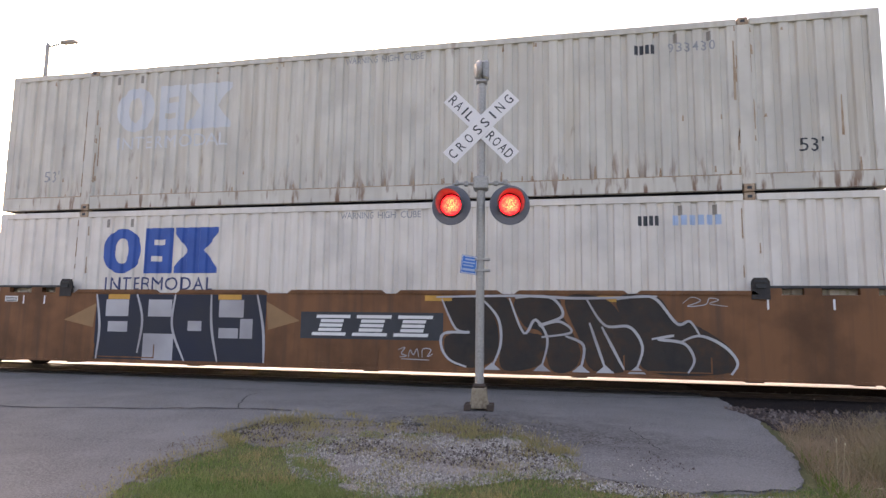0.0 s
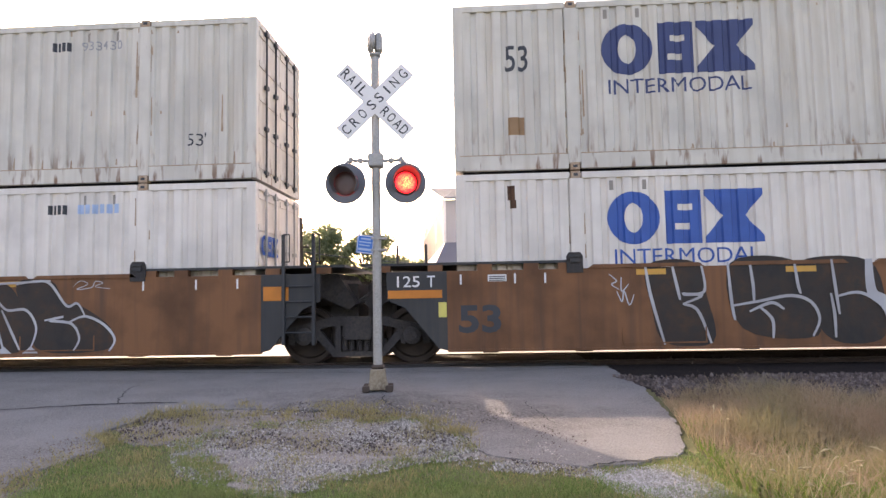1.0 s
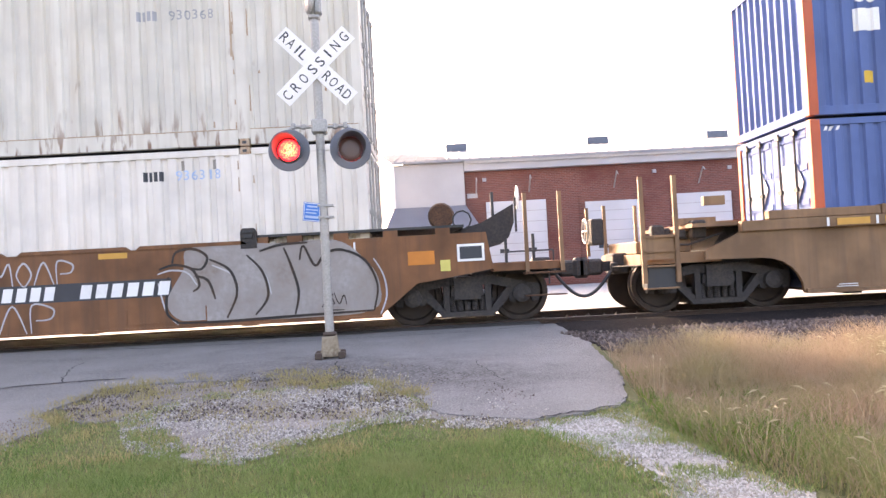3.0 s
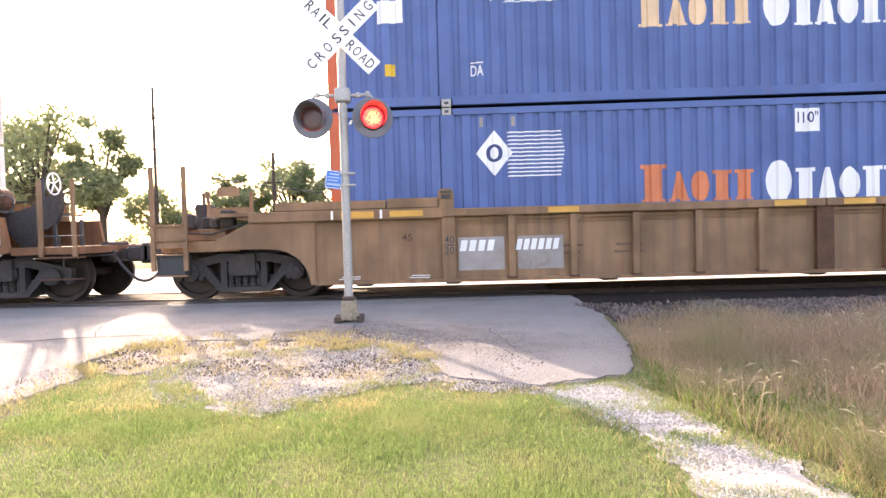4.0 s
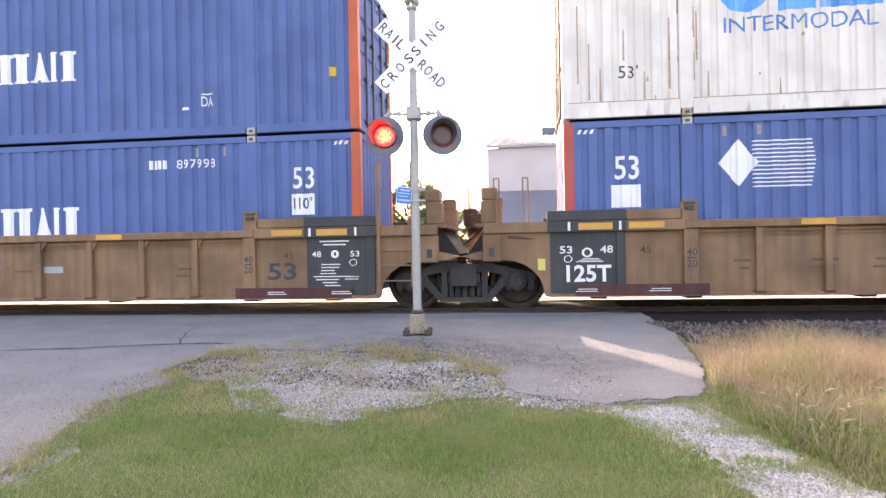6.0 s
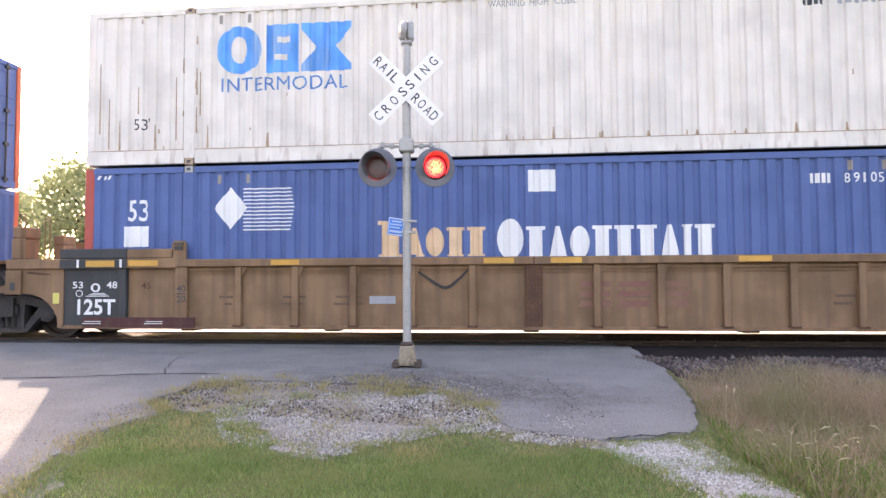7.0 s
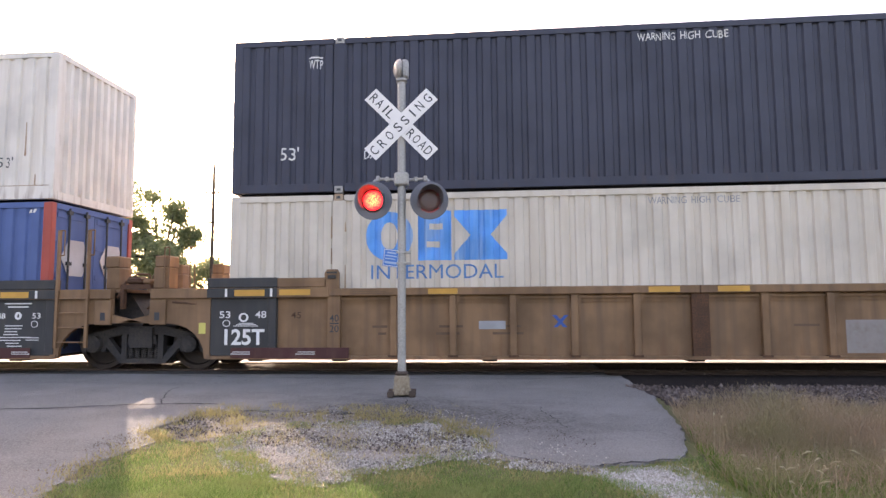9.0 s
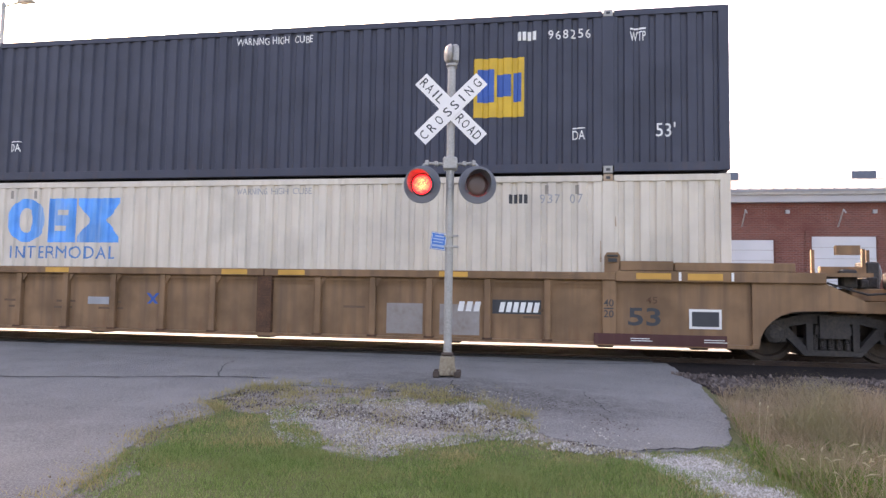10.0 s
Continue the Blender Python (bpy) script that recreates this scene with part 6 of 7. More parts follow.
TALL_EDGE = [(1.95, 7.7), (1.88, 7.1), (1.70, 5.84), (1.62, 4.6), (1.8, 3.9), (1.98, 3.4), (2.05, 1.7), (2.6, 1.25), (3.6, 1.55), (4.8, 1.1), (6.2, 1.5), (7.6, 1.15), (9.0, 1.5), (9.5, 7.3), (4.0, 7.4), (2.3, 7.8)]

xs = sorted({*np.round(np.arange(-8, 10.01, 0.25), 3).tolist(), *np.round(np.arange(-60, 61, 4.0), 3).tolist(), -2500.0, -500.0, -150.0, 150.0, 500.0, 2500.0})
ys = sorted({*np.round(np.arange(-2, 15.01, 0.25), 3).tolist(), *np.round(np.arange(-30, 101, 5.0), 3).tolist(), -2500.0, -400.0, 200.0, 600.0, 3000.0})
sheet("ground", xs, ys, SOIL, lawn_z, "short lawn and bare soil beside the tracks", "ground")
slab("road_fringe", [(-3.45, -2), (-3.05, 2.0), (-3.2, 3.45), (-3.35, 3.9), (-3.75, 4.95), (-3.6, 5.9), (-3.45, 5.9), (-3.35, 4.95), (-2.98, 3.9), (-2.85, 3.45), (-2.72, 2.0), (-3.1, -2)], DIRT, -0.017, "thin fringe of brown dirt along the asphalt", "dirt", 0.07)
slab("road", ROAD_EDGE, ASPHALT, 0.0, "worn grey asphalt crossing with ragged edges", "road", 0.028, 0.10)
slab("verge", VERGE_EDGE, DIRT, -0.012, "bare gritty dirt beside the road edge", "dirt", 0.12)
slab("gravel_bed", GRAVEL_EDGE, GRAVEL_DUST, -0.013, "patch of gritty dirt and pale gravel", "gravel", 0.14)
slab("limestone_bed", LIME_EDGE, LIMEDUST, -0.013, "worn path of crushed white limestone", "gravel", 0.11)
slab("ballast_bed", [(1.9, 9.45), (1.95, 8.9), (2.0, 7.9), (2.6, 7.5), (5.0, 7.3), (60, 7.3), (60, 9.45)], BALLAST_BED, -0.004, "dark stone ballast shoulder", "ballast", 0.06)
# near-black strip paints in the shade along the rail and tie ends
slab("track_shoulder", [(1.86, 9.45), (60, 9.45), (60, 10.95), (1.84, 10.95)], SHADED_BALLAST, -0.006, "ballast shoulder beside the rail, coloured dark for the shade", "ballast", 0.0)
slab("track_bed", [(1.72, 10.95), (60, 10.95), (60, 13.0), (1.72, 13.0)], BALLAST_BED, -0.115, "dark ballast under the rails", "ballast", 0.0)
slab("far_lot", [(-40, 13.6), (1.72, 13.6), (1.72, 13.0), (45, 13.0), (45, 27.8), (-40, 27.8)], CONCRETE, 0.0, "sunlit pale concrete lot", "lot", 0.0)
slab("crossing_panel", [(-40, 11.44), (1.7, 11.44), (1.7, 12.73), (-40, 12.73)], PANEL, 0.012, "dark asphalt between the rails of the crossing", "road", 0.0)
slab("approach_panel", [(-40, 10.86), (1.7, 10.86), (1.7, 11.25), (-40, 11.25)], PANEL, 0.004, "dark strip of asphalt against the rail", "road", 0.0)
# asphalt given the pale concrete colour to paint the sunlit line under the cars
slab("far_panel", [(-40, 12.92), (1.7, 12.92), (1.7, 13.59), (-40, 13.59)], CONCRETE, 0.004, "strip of road beyond the rail, coloured pale for sunlight", "road", 0.0)


def crack(pts, w, parent):
    bm = bmesh.new()
    line = smooth_line(pts, 8)
    rng = random.Random(7)
    line = [(x + rng.uniform(-0.03, 0.03), y + rng.uniform(-0.03, 0.03)) for x, y in line]
    a = []
    for i, (x, y) in enumerate(line):
        p, q = Vector(line[max(i - 1, 0)]), Vector(line[min(i + 1, len(line) - 1)])
        d = q - p
        d = Vector((-d.y, d.x)).normalized() * w * rng.uniform(0.3, 1.0) / 2
        a.append([bm.verts.new((x + s * d.x, y + s * d.y, ground_z(y) + 0.008 * noise.noise((x * 0.9, y * 0.9, 3.0)) + 0.005)) for s in (-1, 1)])
    for p, q in zip(a, a[1:]):
        bm.faces.new((p[0], p[1], q[1], q[0]))
    part("crack", bm, CRACK, parent)


road = bpy.data.objects["road"]
crack([(-9.5, 7.0), (-7.5, 7.15), (-5.7, 7.45), (-5.1, 7.58), (-4.4, 7.74), (-3.68, 7.80)], 0.075, road)
crack([(-4.97, 9.25), (-4.78, 8.5), (-4.42, 7.74)], 0.022, road)
crack([(-6.2, 10.9), (-5.0, 10.5), (-3.3, 10.4), (-1.1, 10.3), (0.6, 10.4), (1.8, 10.7)], 0.03, road)
crack([(0.40, 7.75), (0.48, 7.2), (0.62, 6.66)], 0.014, road)
crack([(-1.3, 8.2), (-1.15, 7.6), (-0.9, 7.25)], 0.03, road)
crack([(0.72, 5.24), (1.04, 5.36), (1.44, 5.52)], 0.05, road)


def strew(name, poly, n, size, mat, lift, label, seed, bounds):
    rng = np.random.default_rng(seed)
    V, F = [], []
    base = np.array([(1, 0, 0), (0, 1, 0), (-1, 0, 0), (0, -1, 0), (0, 0, 1), (0, 0, -1)], float)
    tri = [(0, 1, 4), (1, 2, 4), (2, 3, 4), (3, 0, 4), (1, 0, 5), (2, 1, 5), (3, 2, 5), (0, 3, 5)]
    k = 0
    while k < n:
        x, y = rng.uniform(bounds[0], bounds[1]), rng.uniform(bounds[2], bounds[3])
        if not inside(x, y, poly):
            continue
        s = min(size * rng.lognormal(0, 0.45), size * 2.1)
        if noise.noise((x * 1.7, y * 1.7, seed * 3.1)) < -0.02 and rng.uniform() < 0.85:
            continue
        m = np.array(Euler(rng.uniform(0, 6.28, 3)).to_matrix())
        p = (base * rng.uniform(0.6, 1.2, (6, 3)) * (s, s * 0.8, s * 0.6)) @ m.T
        p += (x, y, ground_z(y) + lift + s * 0.25)
        F += [tuple(i + len(V) for i in t) for t in tri]
        V += p.tolist()
        k += 1
    me = bpy.data.meshes.new(name)
    me.from_pydata(V, [], F)
    me.materials.append(mat)
    return tagged(new(name, me), label, "gravel", "", "stuff")


strew("loose_gravel", GRAVEL_WIDE, 22000, 0.0072, GRAVEL, -0.013, "pale loose gravel strewn over dirt", 1, (-2.9, 0.1, 4.6, 7.1))
strew("limestone_chips", LIME_EDGE, 21000, 0.0070, LIME, -0.013, "white limestone chips on a worn path", 2, (0.6, 2.0, 1.5, 5.5))
strew("edge_crumbs", [(-3.55, 2.0), (-3.35, 3.4), (-3.75, 4.4), (-4.05, 4.9), (-3.9, 5.3), (-4.1, 6.0), (-3.6, 6.5), (-3.3, 5.8), (-3.4, 4.9), (-3.05, 4.0), (-2.85, 3.4), (-2.75, 2.0)], 1100, 0.0060, EARTH, -0.002, "brown crumbs of dirt washed over the asphalt edge", 9, (-4.2, -2.7, 1.9, 6.6))
strew("verge_gravel", VERGE_BAND, 4200, 0.0085, GRAVEL, -0.012, "grit and gravel between asphalt and lawn", 10, (-1.2, 0.9, 4.8, 7.0))
strew("road_grit", [(-3.9, 7.6), (-0.6, 7.5), (0.2, 6.2), (0.9, 5.5), (0.2, 5.3), (-0.4, 5.6), (-0.8, 6.9), (-3.6, 7.3)], 700, 0.008, GRAVEL, 0.0, "grit along the ragged road edge", 3, (-4, 1, 5.2, 7.7))
strew("asphalt_crumbs", VERGE_EDGE, 2600, 0.009, BALLAST, -0.008, "dark asphalt crumbs and grit on bare dirt", 4, (-3.8, 0.8, 4.9, 7.5))
strew("asphalt_crumbs", [(-2.6, 7.3), (-0.4, 7.0), (0.3, 6.3), (0.6, 5.7), (0.9, 5.9), (0.2, 7.1), (-0.6, 7.9), (-2.3, 7.8)], 900, 0.006, BALLAST, 0.002, "dark crumbs broken from the asphalt", 8, (-2.7, 1.0, 5.6, 8.0))
strew("ballast_stones", [(1.75, 9.60), (1.95, 8.8), (2.2, 7.4), (14, 7.1), (14, 9.60)], 15000, 0.024, BALLAST, -0.003, "grey crushed ballast stones", 5, (1.4, 14, 7.1, 11.2))
strew("ballast_stones", [(1.8, 11.2), (30, 11.2), (30, 13.5), (1.8, 13.5)], 2500, 0.034, BALLAST, -0.112, "dark ballast stones between the rails", 6, (1.7, 30, 11.2, 13.5))


# ---- rails ----
def build_track():
    tr = thing("railway_track", "worn steel rails on dark timber ties", "railway track", None, "", "structure")
    for s in (-1, 1):
        y = AXIS_Y + s * 0.755
        bm = bmesh.new()
        prof = [(-0.07, RAIL_Z - 0.18), (0.07, RAIL_Z - 0.18), (0.07, RAIL_Z - 0.165), (0.012, RAIL_Z - 0.14), (0.012, RAIL_Z - 0.045), (0.036, RAIL_Z - 0.035), (0.036, RAIL_Z - 0.004), (0.03, RAIL_Z), (-0.03, RAIL_Z), (-0.036, RAIL_Z - 0.004), (-0.036, RAIL_Z - 0.035), (-0.012, RAIL_Z - 0.045), (-0.012, RAIL_Z - 0.14), (-0.07, RAIL_Z - 0.165)]
        a = [bm.verts.new((-120, y + p, z)) for p, z in prof]
        b = [bm.verts.new((120, y + p, z)) for p, z in prof]
        for i in range(len(prof)):
            bm.faces.new((a[i], a[(i + 1) % len(prof)], b[(i + 1) % len(prof)], b[i]))
        part("rail", bm, RAIL_RUST, tr, "rusty steel rail")
        part("rail_head", boxes((-120, 120, y - 0.028, y + 0.028, RAIL_Z - 0.001, RAIL_Z + 0.001)), RAILTOP, tr)
    bm = boxes((-0.11, 0.11, -1.3, 1.3, -0.17, 0.0))
    first = part("tie", bm, TIMBER, tr, at=pose(2.3, AXIS_Y, RAIL_Z - 0.185))
    for i in range(1, 60):
        t = new("tie", first.data)
        t.parent = tr
        t.matrix_basis = pose(2.3 + 0.52 * i, AXIS_Y, RAIL_Z - 0.185)
    return tr


build_track()


# ---- grasses ----
def blades(name, spots, height, width, lean, mat, label, seed, cat="grass"):
    rng = np.random.default_rng(seed)
    V, F = [], []
    for x, y, k in spots:
        h = height * k * rng.uniform(0.55, 1.25)
        a, b = rng.uniform(0, 6.283), rng.uniform(0, 6.283)
        w = width * rng.uniform(0.7, 1.3)
        dx, dy = math.cos(a) * w, math.sin(a) * w
        l = lean * h * rng.uniform(0.2, 1.2)
        lx, ly = math.cos(b) * l, math.sin(b) * l
        z = lawn_z(x, y)
        n = len(V)
        V += [(x - dx, y - dy, z), (x + dx, y + dy, z), (x + lx * 0.4 + dx * 0.7, y + ly * 0.4 + dy * 0.7, z + h * 0.6), (x + lx * 0.4 - dx * 0.7, y + ly * 0.4 - dy * 0.7, z + h * 0.6), (x + lx, y + ly, z + h)]
        F += [(n, n + 1, n + 2, n + 3), (n + 3, n + 2, n + 4)]
    me = bpy.data.meshes.new(name)
    me.from_pydata(V, [], F)
    me.materials.append(mat)
    return tagged(new(name, me), label, cat, "", "stuff")


def scatter(n, x0, x1, y0, y1, seed, keep):
    rng = np.random.default_rng(seed)
    out = []
    while len(out) < n:
        x, y = rng.uniform(x0, x1), rng.uniform(y0, y1)
        k = keep(x, y)
        if k > 0 and rng.uniform() < min(k, 1.0):
            out.append((x, y, max(0.5, min(k, 1.3))))
    return out


def bare(x, y):
    u = x + 0.18 * noise.noise((x * 2.1, y * 2.1, 20.0)) + 0.16 * noise.noise((x * 9.0, y * 9.0, 21.0))
    v = y + 0.18 * noise.noise((x * 2.1, y * 2.1, 30.0)) + 0.16 * noise.noise((x * 9.0, y * 9.0, 31.0))
    return inside(u, v, ROAD_EDGE) or (inside(u, v, LIME_EDGE) and noise.noise((x * 1.6, y * 1.6, 6.0)) < 0.16)


def lawn_keep(x, y):
    if bare(x, y) or inside(x, y, TALL_EDGE):
        return 0
    k = 0.75 + 0.6 * noise.noise((x * 1.3, y * 1.3, 5.0))
    if inside(x + 0.3 * noise.noise((x * 1.5, y * 1.5, 41.0)) + 0.2 * noise.noise((x * 8, y * 8, 42.0)), y + 0.35 * noise.noise((x * 1.5, y * 1.5, 51.0)) + 0.25 * noise.noise((x * 8, y * 8, 52.0)), GRAVEL_EDGE):
        return 0.03 if noise.noise((x * 2.0, y * 2.0, 1.0)) > 0.2 else 0
    if inside(x, y, VERGE_EDGE):
        return 0.10 if noise.noise((x * 1.8, y * 1.8, 8.0)) > 0.0 else 0
    if inside(x + 0.15 * noise.noise((x * 6, y * 6, 91.0)), y + 0.15 * noise.noise((x * 6, y * 6, 92.0)), VERGE_BAND):
        return 0.12
    if y > 4.6:
        k *= max(0.2, 1 - (y - 4.6) * 0.5)
    return k


blades("lawn_grass", scatter(118000, -3.9, 1.7, 1.9, 6.4, 11, lawn_keep), 0.048, 0.0023, 0.8, GRASS, "short mown green lawn grass", 12)
blades("dry_grass", scatter(9000, -3.9, 1.6, 4.0, 7.8, 13, lambda x, y: 0 if bare(x, y) else 0.25 + 0.9 * noise.noise((x * 2.2, y * 2.2, 9.0))), 0.075, 0.003, 0.9, DRY, "dry straw-coloured grass at the gravel edge", 14)
def creeping(x, y):
    """Nearer than a hand to the rim of the gravel or the limestone path, on either side."""
    u, v = x + 0.10 * noise.noise((x * 5, y * 5, 81.0)), y + 0.10 * noise.noise((x * 5, y * 5, 82.0))
    for edge in (GRAVEL_EDGE, LIME_EDGE):
        near = [inside(u + a, v + b, edge) for a, b in ((0.16, 0), (-0.16, 0), (0, 0.16), (0, -0.16))]
        if any(near) and not all(near):
            return 0.8 if noise.noise((x * 3.1, y * 3.1, 83.0)) > -0.12 else 0.1
    return 0


blades("creeping_grass", scatter(7500, -3.2, 2.1, 1.9, 7.0, 85, lambda x, y: 0 if inside(x, y, ROAD_EDGE) else creeping(x, y)), 0.050, 0.0024, 1.0, GRASS, "grass creeping over the rim of the gravel", 86)
blades("creeping_grass", scatter(2600, -3.2, 2.1, 3.0, 7.0, 87, lambda x, y: 0 if inside(x, y, ROAD_EDGE) else creeping(x, y)), 0.060, 0.0026, 1.1, DRY, "dry grass creeping over the rim of the gravel", 88)
blades("verge_grass", scatter(1300, -3.9, -0.6, 6.0, 7.75, 15, lambda x, y: (0.9 if noise.noise((x * 4.4, y * 5.0, 2.0)) > 0.22 else 0.06) if (not bare(x, y) or y > 7.1) and not inside(x, y, GRAVEL_EDGE) else 0), 0.085, 0.0028, 0.8, DRY, "yellowed tufts along the road edge", 16)
blades("lawn_grass", scatter(125000, -3.6, 9.5, -6.0, 2.05, 17, lambda x, y: 0 if bare(x, y) else 0.8), 0.06, 0.008, 0.7, GRASS, "short mown green lawn grass", 18)
blades("tall_grass", scatter(78000, 1.6, 9.5, 1.0, 9.4, 19, lambda x, y: (0.70 + 0.7 * noise.noise((x * 0.9, y * 0.9, 4.0)) + min(0.5, (x - 1.9) * 0.3)) if inside(x, y, TALL_EDGE) else 0), 0.27, 0.0026, 1.1, TALL, "tall tan summer grass beside the path", 20)
blades("weeds", scatter(2300, 1.6, 3.4, 2.2, 6.6, 21, lambda x, y: (0.35 + 1.5 * noise.noise((x * 1.2, y * 1.2, 14.0)) - max(0, x - 2.2) * 0.8) if inside(x, y, TALL_EDGE) else 0), 0.22, 0.006, 0.8, WEED, "bright green weeds at the foot of the grass", 22)


blades("green_stems", scatter(13000, 1.65, 5.0, 1.8, 6.0, 61, lambda x, y: (0.55 + 0.9 * noise.noise((x * 1.1, y * 1.1, 17.0)) - max(0, y - 4.8) * 0.5) if inside(x, y, TALL_EDGE) else 0), 0.21, 0.0032, 0.9, STEM, "yellow-green grass stems in front of the tall grass", 62)


def tuft_spots():
    rng = np.random.default_rng(77)
    line = [(-3.75, 7.25), (-3.0, 7.35), (-2.0, 7.25), (-1.2, 7.1), (-0.7, 6.85), (-0.35, 6.3), (-0.1, 5.7)]
    out = []
    for cx, cy in ((-3.15, 2.6), (-3.2, 3.2), (-3.35, 3.75), (-3.45, 4.3), (-3.7, 4.9), (-3.65, 5.4), (-3.6, 5.9), (-3.85, 6.3), (-3.8, 6.8), (-3.3, 5.3), (-3.1, 3.5), (-3.5, 4.6)):
        for j in range(70):
            out.append((cx + rng.normal() * 0.09, cy + rng.normal() * 0.11, rng.uniform(0.4, 0.9)))
    rim = [(-2.9, 2.0), (-3.05, 3.45), (-3.2, 3.9), (-3.6, 4.95), (-3.45, 5.9), (-3.8, 6.3), (-3.7, 7.3)]
    for i in range(1500):
        u = rng.uniform(0, len(rim) - 1)
        k = min(int(u), len(rim) - 2)
        f = u - k
        cx, cy = rim[k][0] * (1 - f) + rim[k + 1][0] * f, rim[k][1] * (1 - f) + rim[k + 1][1] * f
        if noise.noise((cx * 2.5, cy * 2.5, 95.0)) > -0.25:
            out.append((cx + rng.normal() * 0.07 - 0.01, cy + rng.normal() * 0.05, rng.uniform(0.4, 0.85)))
    for i in range(34):
        u = rng.uniform(0, len(line) - 1) ** 0.95
        k = min(int(u), len(line) - 2)
        f = u - k
        cx = line[k][0] * (1 - f) + line[k + 1][0] * f + rng.normal() * 0.12
        cy = line[k][1] * (1 - f) + line[k + 1][1] * f + rng.normal() * 0.14
        for j in range(rng.integers(25, 95)):
            out.append((cx + rng.normal() * 0.07, cy + rng.normal() * 0.05, rng.uniform(0.5, 1.3)))
    return out


blades("edge_tufts", tuft_spots(), 0.10, 0.0028, 1.0, DRY, "yellow-green tufts in the crumbling road edge", 78)


def seed_heads():
    rng = np.random.default_rng(31)
    V, F = [], []
    for x, y, k in scatter(430, 1.75, 4.6, 2.4, 6.4, 32, lambda x, y: (0.10 + 1.8 * noise.noise((x * 1.1, y * 1.1, 15.0))) if inside(x, y, TALL_EDGE) else 0):
        h = rng.uniform(0.22, 0.36)
        a, l = rng.uniform(0, 6.28), rng.uniform(0.05, 0.22)
        z = lawn_z(x, y)
        p0, p1 = Vector((x, y, z)), Vector((x + math.cos(a) * l, y + math.sin(a) * l, z + h))
        d = Vector((math.cos(a) * 0.7, math.sin(a) * 0.7, 0.25)).normalized()
        p2 = p1 + d * rng.uniform(0.06, 0.10)
        side = Vector((-math.sin(a), math.cos(a), 0)) * 0.0013
        n = len(V)
        V += [tuple(p0 - side), tuple(p0 + side), tuple(p1 + side), tuple(p1 - side)]
        F.append((n, n + 1, n + 2, n + 3))
        n = len(V)
        m, r = (p1 + p2) / 2 + Vector((0, 0, 0.008)), 0.0068
        up = Vector((0, 0, 1))
        V += [tuple(p1), tuple(m + side * r / 0.0013), tuple(m + up * r), tuple(m - side * r / 0.0013), tuple(m - up * r), tuple(p2)]
        F += [(n, n + 1, n + 2), (n, n + 2, n + 3), (n, n + 3, n + 4), (n, n + 4, n + 1), (n + 5, n + 2, n + 1), (n + 5, n + 3, n + 2), (n + 5, n + 4, n + 3), (n + 5, n + 1, n + 4)]
    me = bpy.data.meshes.new("foxtail_heads")
    me.from_pydata(V, [], F)
    me.materials.append(SEED)
    tagged(new("foxtail_heads", me), "nodding pale foxtail seed heads", "grass", "", "stuff")


seed_heads()


# ---- beyond the track ----
FRONT = 28.0


